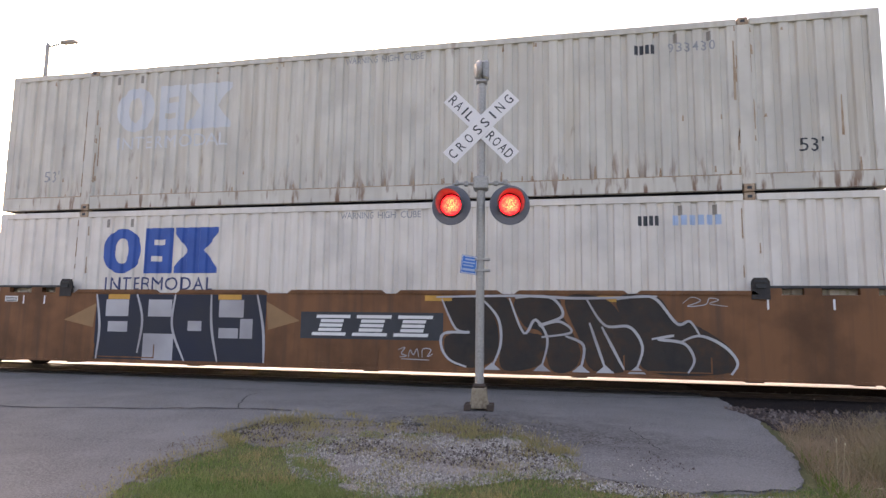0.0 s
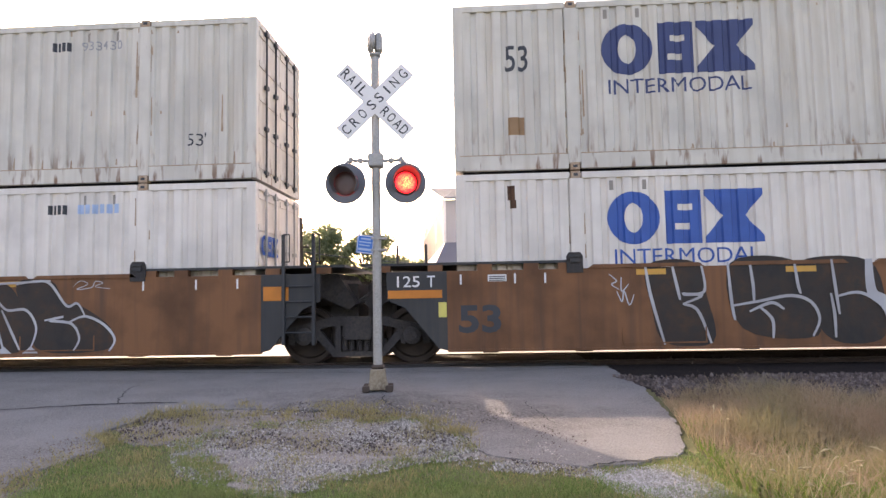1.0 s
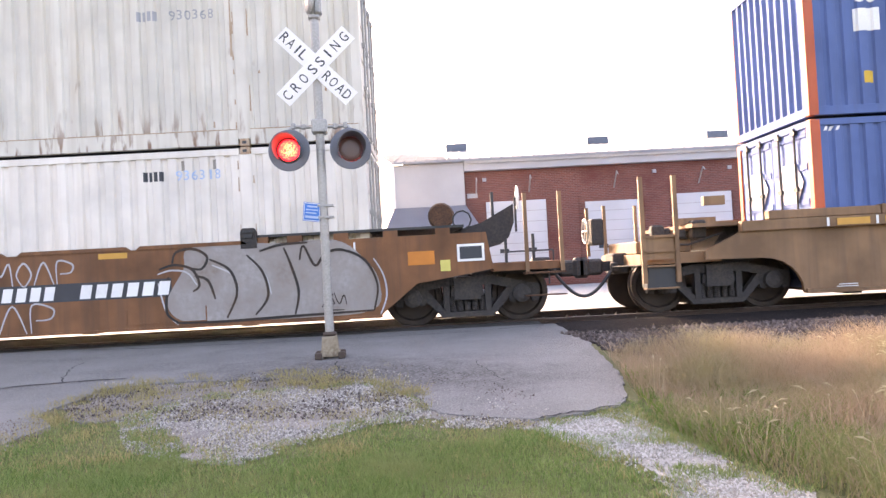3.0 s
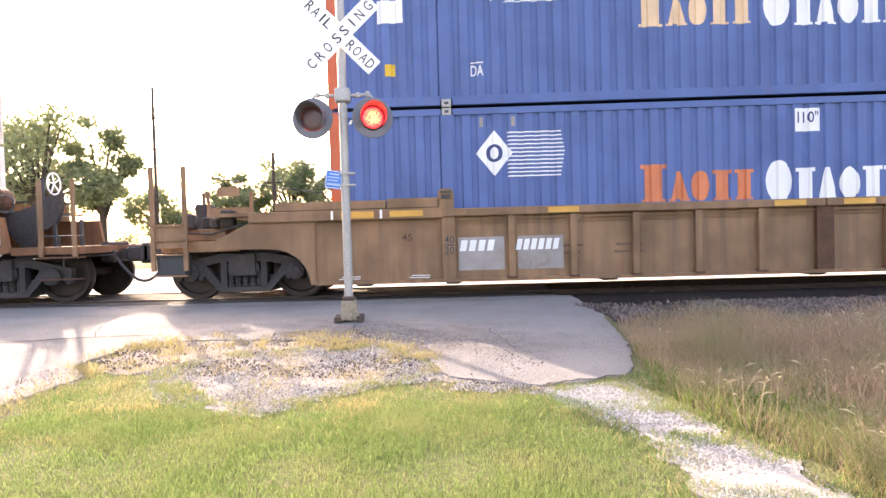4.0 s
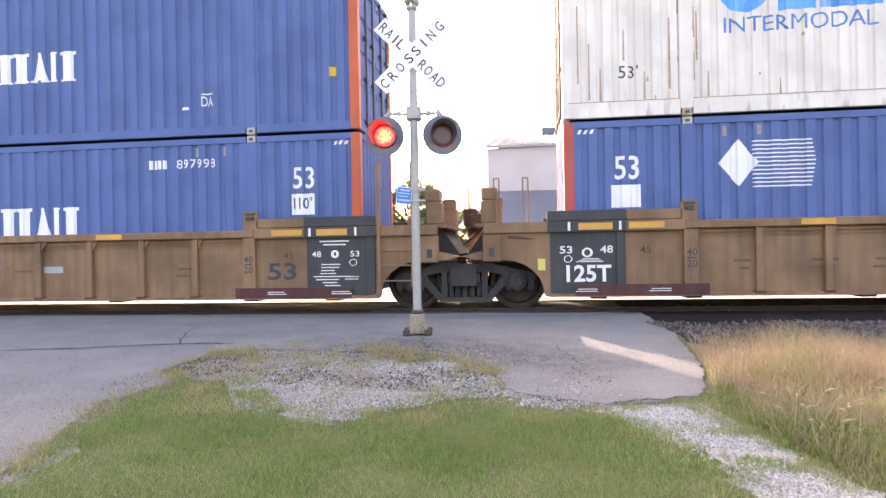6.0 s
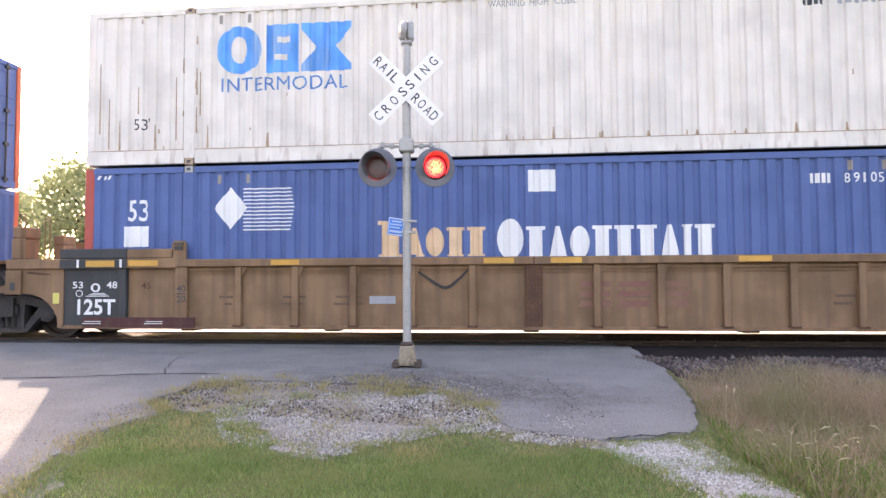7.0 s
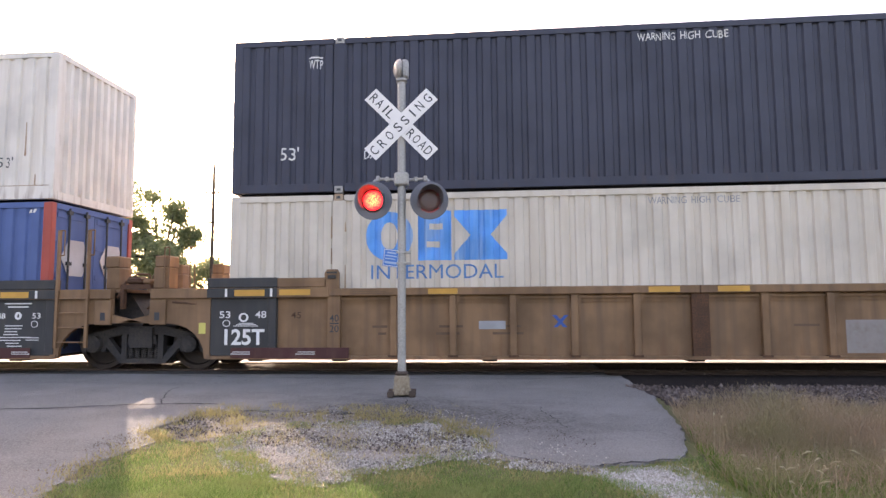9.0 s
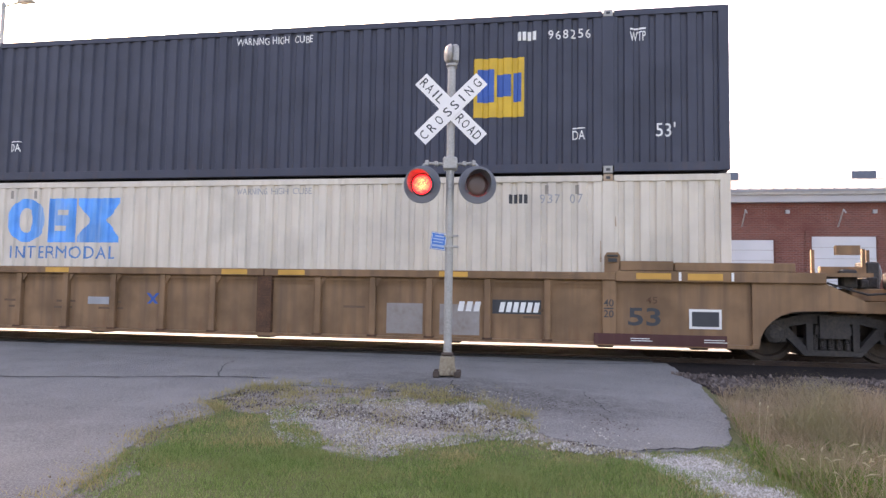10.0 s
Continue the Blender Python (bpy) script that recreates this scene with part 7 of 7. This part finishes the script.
def warehouse():
    w = thing("warehouse", "red-brick warehouse with pale metal roof and white overhead doors", "building")
    x0, x1, eave = 1.42, 46.0, 5.10
    part("wall", boxes((x0, x1, FRONT, FRONT + 0.4, 0.0, eave)), BRICK, w, "red brick wall")
    part("wall", boxes((x1 - 0.4, x1, FRONT + 0.4, FRONT + 20, 0.0, eave)), BRICK, w)
    part("fascia", boxes((x0, x1 + 0.3, FRONT - 0.35, FRONT + 0.05, eave, eave + 0.45)), SIDING, w)
    part("gutter", boxes((x0, x1 + 0.3, FRONT - 0.45, FRONT - 0.35, eave + 0.30, eave + 0.50)), GALV, w)
    ry, rz = FRONT + 10, 7.75
    roof = part("roof", prism_x([(FRONT - 0.5, eave + 0.50), (ry, rz), (ry + 10, eave + 0.5), (ry + 10, eave + 0.4), (ry, rz - 0.12), (FRONT - 0.5, eave + 0.40)], -1.70, x1 + 0.5), ROOFING, w, "pale ribbed metal roof")
    for i in range(100):
        x = -1.6 + i * 0.46
        part("roof_seam", prism_x([(FRONT - 0.5, eave + 0.50), (ry, rz), (ry, rz + 0.05), (FRONT - 0.5, eave + 0.55)], x, x + 0.05), ROOFING, roof)
    for x in (1.55, 9.85, 16.9, 25.5):
        part("roof_vent", boxes((x - 0.62, x + 0.62, ry - 0.4, ry + 0.5, rz - 0.1, rz + 0.38)), VENT, w, "dark ridge vent")
    for xa, xb, zt in ((2.30, 4.90, 3.75), (6.60, 9.12, 3.55), (10.6, 13.0, 3.70), (15.2, 17.8, 3.60), (20.5, 23.1, 3.6), (26, 28.6, 3.6)):
        d = part("overhead_door", boxes((xa, xb, FRONT - 0.02, FRONT + 0.03, 0.95, zt)), DOOR_WHITE, w, "white overhead door")
        for k in range(1, 6):
            z = 0.95 + k * (zt - 0.95) / 6
            part("door_joint", boxes((xa, xb, FRONT - 0.028, FRONT - 0.021, z, z + 0.025)), GALV, d)
        part("door_lintel", boxes((xa - 0.25, xb + 0.25, FRONT - 0.05, FRONT, zt + 0.02, zt + 0.25)), BRICK, w)
        for xe in (xa - 0.28, xb + 0.02):
            for k in range(18):
                part("quoin", boxes((xe + (0.05 if k % 2 else 0), xe + 0.26, FRONT - 0.05, FRONT, zt - 0.16 * k - 0.13, zt - 0.16 * k)), BRICK, w)
        part("door_pane", boxes((xa + 0.5, xa + 0.9, FRONT - 0.03, FRONT - 0.021, 1.5, 1.68), (xb - 0.9, xb - 0.5, FRONT - 0.03, FRONT - 0.021, 1.5, 1.68)), GLASS, d)
    for x in (1.9, 4.2, 7.9, 11.6):
        part("wall_lamp", tubes(0.03, ((x, FRONT - 0.02, 4.1), (x, FRONT - 0.55, 4.75)), ((x, FRONT - 0.55, 4.75), (x, FRONT - 0.75, 4.6))), GALV, w)
    for x in (2.2, 9.6, 12.9, 17.5):
        part("alarm_box", boxes((x, x + 0.16, FRONT - 0.08, FRONT, 4.65, 4.80)), SIDING, w)
    part("wall_notice", boxes((1.5, 1.95, FRONT - 0.03, FRONT, 3.95, 4.15)), SIDING, w)
    return w


def prism_x(outline, x0, x1):
    bm = bmesh.new()
    a = [bm.verts.new((x0, y, z)) for y, z in outline]
    b = [bm.verts.new((x1, y, z)) for y, z in outline]
    n = len(outline)
    bm.faces.new(a)
    bm.faces.new(b[::-1])
    for i in range(n):
        bm.faces.new((a[i], b[i], b[(i + 1) % n], a[(i + 1) % n]))
    return bm


def quad(*p):
    bm = bmesh.new()
    bm.faces.new([bm.verts.new(q) for q in p])
    bmesh.ops.solidify(bm, geom=bm.faces[:], thickness=0.12)
    return bm


def office_end():
    """The white-sided end of the warehouse with its flared grey skirt roof; its gable wall runs back askew."""
    o = thing("office_wing", "white-sided gabled wing with flared grey skirt roof", "building")
    xl, xr, z0, z1 = -1.65, 1.40, 3.65, 5.50
    bl = (-4.45, FRONT + 20)
    pk = (-3.05, FRONT + 10)
    part("front_siding", boxes((xl, xr, FRONT - 0.30, FRONT - 0.02, z0, z1)), SIDING, o, "white siding")
    part("brick_base", boxes((xl, xr, FRONT - 0.05, FRONT + 0.2, 0.0, z0)), BRICK, o)
    part("skirt_roof", quad((xl, FRONT - 0.3, z0), (xr, FRONT - 0.3, z0), (xr + 0.75, FRONT - 1.5, 2.25), (xl - 0.55, FRONT - 1.5, 2.25)), SKIRT, o, "grey sloping skirt roof")
    part("side_siding", quad((xl, FRONT - 0.3, z0), (bl[0], bl[1], z0), (bl[0], bl[1], z1), (xl, FRONT - 0.3, z1)), SIDING, o)
    part("gable", quad((xl, FRONT - 0.3, z1), (bl[0], bl[1], z1), (pk[0], pk[1], 7.72)), SIDING, o, "white gable")
    part("side_skirt", quad((xl, FRONT - 0.3, z0), (bl[0], bl[1], z0), (bl[0] - 1.2, bl[1], 2.25), (xl - 0.55, FRONT - 1.5, 2.25)), SKIRT, o)
    part("side_base", quad((xl, FRONT - 0.1, 0), (bl[0], bl[1], 0), (bl[0], bl[1], z0), (xl, FRONT - 0.1, z0)), BRICK, o)
    part("corner_trim", boxes((xl - 0.06, xl + 0.06, FRONT - 0.37, FRONT - 0.25, z0, z1)), CHALK, o)
    part("roof_edge", quad((xl - 0.1, FRONT - 0.5, z1 + 0.1), (pk[0] - 0.1, pk[1], 7.80), (pk[0] + 1.5, pk[1], 7.80), (xr, FRONT - 0.5, z1 + 0.1)), ROOFING, o)
    part("side_window", quad((-2.35, FRONT + 4.6, 4.1), (-2.55, FRONT + 6.0, 4.1), (-2.55, FRONT + 6.0, 5.2), (-2.35, FRONT + 4.6, 5.2)), CHALK, o)
    part("side_trim", quad((xl - 0.03, FRONT - 0.3, z1 - 0.1), (bl[0] - 0.03, bl[1], z1 - 0.1), (bl[0] - 0.03, bl[1], z1 + 0.05), (xl - 0.03, FRONT - 0.3, z1 + 0.05)), CHALK, o)
    return o


warehouse()
office_end()


def tree(x, y, h, r, seed, label, low=0.35, leaves=5200, size=0.17):
    t = thing("tree", label, "tree", pose(x, y, 0), "trees beyond the crossing")
    rng = np.random.default_rng(seed)
    bm = bmesh.new()
    trunk_top = h * 0.45
    tube(bm, (0, 0, -0.1), (0.1, 0, trunk_top), h * 0.03, h * 0.02, n=9)
    part("trunk", bm, BARK, t)
    clumps = []
    for i in range(22):
        a = i * 2.399 + rng.uniform(-0.3, 0.3)
        rr = r * rng.uniform(0.35, 1.0)
        z = h * rng.uniform(low + 0.12, 0.93)
        rr *= 1.0 - max(0, (z / h - 0.6)) * 0.9
        e = Vector((math.cos(a) * rr, math.sin(a) * rr, z))
        s = Vector((0.05, 0, h * rng.uniform(0.25, 0.45)))
        bm = bmesh.new()
        mid = s.lerp(e, 0.5) + Vector((0, 0, 0.2))
        tube(bm, s, mid, h * 0.013, h * 0.009, n=6)
        tube(bm, mid, e, h * 0.009, h * 0.003, n=6)
        part("limb", bm, BARK, t)
        clumps.append((e, r * rng.uniform(0.26, 0.46)))
    V, F = [], []
    for k in range(leaves):
        c, cr = clumps[rng.integers(len(clumps))]
        d = rng.normal(size=3)
        d /= np.linalg.norm(d)
        p = np.array(c) + d * cr * rng.uniform(0.3, 1.15) * (1, 1, 0.75)
        u, v = rng.normal(size=3), rng.normal(size=3)
        u = u / np.linalg.norm(u) * size * rng.uniform(0.6, 1.3)
        v = v / np.linalg.norm(v) * size * rng.uniform(0.5, 1.0)
        n = len(V)
        V += [tuple(p - u), tuple(p + v * 0.6), tuple(p + u), tuple(p - v * 0.6)]
        F.append((n, n + 1, n + 2, n + 3))
    me = bpy.data.meshes.new("crown")
    me.from_pydata(V, [], F)
    me.materials.append(LEAF)
    c = new("crown", me)
    c.parent = t
    return t


tree(-23.2, 35, 9.2, 3.6, 41, "tall open-crowned tree with green leaves", 0.3, 7000, 0.16)
tree(-21.3, 38, 9.2, 2.2, 52, "tall leafy tree in hazy backlight", 0.25, 9000, 0.16)
tree(-31.0, 44, 10.5, 4.2, 42, "broad leafy tree in hazy light", 0.3, 6000, 0.2)
tree(-15.8, 60, 8.6, 3.2, 43, "rounded green tree beyond the lot", 0.12, 9000, 0.2)
tree(-11.0, 60, 8.0, 3.0, 44, "dark green tree beyond the lot", 0.12, 9000, 0.2)
tree(-7.5, 62, 5.6, 2.8, 45, "low bushy tree beyond the lot", 0.05, 6000, 0.2)
tree(-28.5, 60, 6.4, 3.2, 46, "small round tree near a utility pole", 0.1, 6500, 0.2)
tree(-21.4, 60, 7.6, 2.2, 47, "slender leafy tree by the roadside", 0.1, 6000, 0.2)
tree(-18.6, 58, 5.4, 2.4, 50, "low bushy tree beside taller ones", 0.05, 6000, 0.2)
tree(-24.6, 66, 4.6, 3.2, 51, "low bushy tree by the roadside", 0.05, 5000, 0.22)
tree(-13.4, 66, 5.4, 3.4, 48, "low spreading shrub beyond the lot", 0.03, 6000, 0.2)
tree(-42.0, 50, 9.0, 4.5, 49, "broad leafy tree in hazy light", 0.2, 5000, 0.24)


def utility_pole(x, y, h, label, arms=1):
    p = thing("utility_pole", label, "utility pole", pose(x, y, 0), "utility poles")
    bm = bmesh.new()
    tube(bm, (0, 0, -0.2), (0, 0, h), 0.16, 0.10, n=12)
    part("pole", bm, TIMBER, p)
    for i in range(arms):
        part("cross_arm", boxes((-0.6, 0.6, -0.15, -0.05, h - 2.2 - 2.2 * i, h - 2.1 - 2.2 * i)), TIMBER, p)
        for a in (-0.5, 0.5):
            part("insulator", tubes(0.04, ((a, -0.1, h - 2.1 - 2.2 * i), (a, -0.1, h - 1.95 - 2.2 * i))), GALV, p)
    return p


utility_pole(-21.3, 45, 12.0, "tall weathered wooden utility pole", 2)
utility_pole(30.2, 60, 14.5, "bare wooden utility pole behind the warehouse", 1)
utility_pole(-12.9, 45, 7.2, "short wooden service pole", 1)


def wire(name, a, b, sag, label):
    bm = bmesh.new()
    a, b = Vector(a), Vector(b)
    pts = [a.lerp(b, i / 14) - Vector((0, 0, sag * 4 * (i / 14) * (1 - i / 14))) for i in range(15)]
    for p, q in zip(pts, pts[1:]):
        tube(bm, p, q, 0.035, n=5)
    me = bpy.data.meshes.new(name)
    bm.to_mesh(me)
    bm.free()
    me.materials.append(INK)
    tagged(new(name, me), label, "cable", "overhead wires")


for dz in (9.0, 8.6, 6.4):
    wire("overhead_wire", (-70, 38, dz + 1.2), (-21.3, 44.9, dz), 0.8, "thin dark overhead wire between poles")
    wire("overhead_wire", (-21.3, 44.9, dz), (-1.0, 62, dz - 2.0), 0.6, "thin dark overhead wire between poles")


def street_lamp(x, y, h):
    s = thing("street_lamp", "tall grey street lamp with one arm", "street lamp", pose(x, y, 0))
    bm = bmesh.new()
    tube(bm, (0, 0, -0.1), (0, 0, h), 0.10, 0.07, n=12)
    part("pole", bm, GALV, s)
    part("arm", tubes(0.035, ((0, 0, h - 0.15), (0.75, 0, h - 0.02))), GALV, s)
    part("lamp_head", boxes((0.6, 1.15, -0.12, 0.12, h - 0.08, h + 0.02)), GALV, s, bevel=0.02)
    return s


street_lamp(-18.25, 18.0, 10.75)
shed = thing("brown_shed", "small flat-roofed brown shed across the road", "shed", pose(-27.0, 40, 0))
part("wall", boxes((-1.6, 1.6, -1.5, 1.5, -0.05, 3.7)), BROWN, shed)
part("roof", boxes((-1.75, 1.75, -1.65, 1.65, 3.7, 3.85)), GRIME, shed)

# ---- signals and train ----
SIGNAL_AT = pose(-1.41, 8.46, 0.10, 0, 0, 6)
signal = crossing_signal("galvanised crossing signal with crossbuck and two red lamps", SIGNAL_AT)
far_signal = copy_thing(signal, pose(-16.15, 18.2, 0.10, 0, 0, 20))
far_signal["label"] = "second crossing signal across the tracks"

wheels = []
containers = build_containers()
cars = [
    brown_well_car(first_car_marks(), wheels, "own", "joint", "rusty brown well car covered in spray paint"),
    brown_well_car(second_car_marks(), wheels, "joint", "coupler", "rusty brown well car with silver spray paint"),
    yellow_well_car(wheels, "coupler", "joint", [("number_bar", bars_of(2.12, 2.72, zz(0.92), zz(1.10), 4, 0.2) + bars_of(3.05, 3.78, zz(0.92), zz(1.10), 6, 0.2), CHALK, 0.080), ("pale_patch", mark_poly(rect(2.12, 2.88, zz(0.60), zz(1.15)), rect(3.1, 3.85, zz(0.60), zz(1.15))), SPRAY_SILVER, 0.086), ("sprayed_cross", [mark_poly(rect(9.05, 9.13, zz(0.95), zz(1.15), 0.9)), mark_poly(rect(9.23, 9.31, zz(0.95), zz(1.15), -0.9))], LOGO_BLUE, 0.084), ("label_panel", mark_poly(rect(10.15, 10.55, zz(0.93), zz(1.05))), INK_PALE, 0.084)], "weathered yellow well car with ribbed sides"),
    yellow_well_car(wheels, "joint", "joint", [("company_bar", [mark_poly(rect(x, x + 0.5, zz(0.80 + 0.16 * k), zz(0.90 + 0.16 * k), 0.3)) for x in (8.80, 9.42, 10.04) for k in range(3)], GHOST_RED, 0.084), ("hanging_strap", mark_poly(*stroke([(6.1, zz(1.42)), (6.3, zz(1.28)), (6.6, zz(1.12)), (6.85, zz(1.28)), (6.98, zz(1.42))], 0.05)), GRIME, 0.060), ("label_panel", mark_poly(rect(5.3, 5.75, zz(0.85), zz(0.98))), INK_PALE, 0.084)], "weathered yellow well car with ribbed sides"),
    yellow_well_car(wheels, "joint", "coupler", [("number_panel", mark_poly(rect(12.22, 13.05, zz(0.90), zz(1.14))), INK, 0.087), ("number_bar", bars_of(11.6, 12.02, zz(0.93), zz(1.10), 3, 0.2) + bars_of(12.32, 13.02, zz(0.93), zz(1.10), 6, 0.2), CHALK, 0.082), ("pale_patch", mark_poly(rect(10.35, 11.0, zz(0.52), zz(1.05)), rect(11.3, 12.0, zz(0.52), zz(1.05))), SPRAY_SILVER, 0.086), ("sprayed_cross", [mark_poly(rect(5.70, 5.77, zz(0.95), zz(1.15), 0.9)), mark_poly(rect(5.86, 5.93, zz(0.95), zz(1.15), -0.9))], LOGO_BLUE, 0.084), ("label_panel", mark_poly(rect(4.45, 4.9, zz(0.92), zz(1.06))), INK_PALE, 0.084)], "weathered yellow well car with dark lettered panels", True),
]


# ---- what moves ----
LEFT_ON = [(-0.2, 0.55), (1.40, 1.95), (2.87, 3.42), (4.28, 4.86), (5.68, 6.28), (7.08, 7.66), (8.56, 9.06), (9.90, 10.4)]
RIGHT_ON = [(-0.5, 0.06), (0.65, 1.44), (2.05, 2.92), (3.48, 4.34), (4.95, 5.74), (6.38, 7.12), (7.75, 8.52), (9.15, 9.96)]


def motions():
    times = [0.5 * i for i in range(21)]
    for unit, upper, c in containers:
        z = 3.33 if upper else 0.44
        walk(c, [(t, pose(train_x(t) + UNIT[unit], AXIS_Y, z)) for t in times])
    for unit, car in enumerate(cars):
        walk(car, [(t, pose(train_x(t) + UNIT[unit], AXIS_Y, RAIL_Z)) for t in times])
    for w, ax in wheels:
        walk(w, [(i / 15, pose(ax, 0, 0.48, 0, math.degrees((train_x(i / 15) - train_x(0)) / 0.475) % 360, 0)) for i in range(151)])
    for sig in (signal, far_signal):
        lamps = sorted((o for o in sig.children if o.name.startswith("flashing_lamp")), key=lambda o: o.location.x)
        for lamp, spans in zip(lamps, (LEFT_ON, RIGHT_ON)):
            disc = [o for o in lamp.children if o.name.startswith("bulb_disc")][0]
            rows = []
            for i in range(0, 301):
                t = i / 30
                on = any(a <= t <= b for a, b in spans)
                rows.append((t, pose(0, -0.030 if on else 0.02, 0)))
            keep = [r for k, r in enumerate(rows) if k in (0, 300) or rows[k - 1][1] != r[1] or rows[k + 1][1] != r[1]]
            walk(disc, keep)


motions()
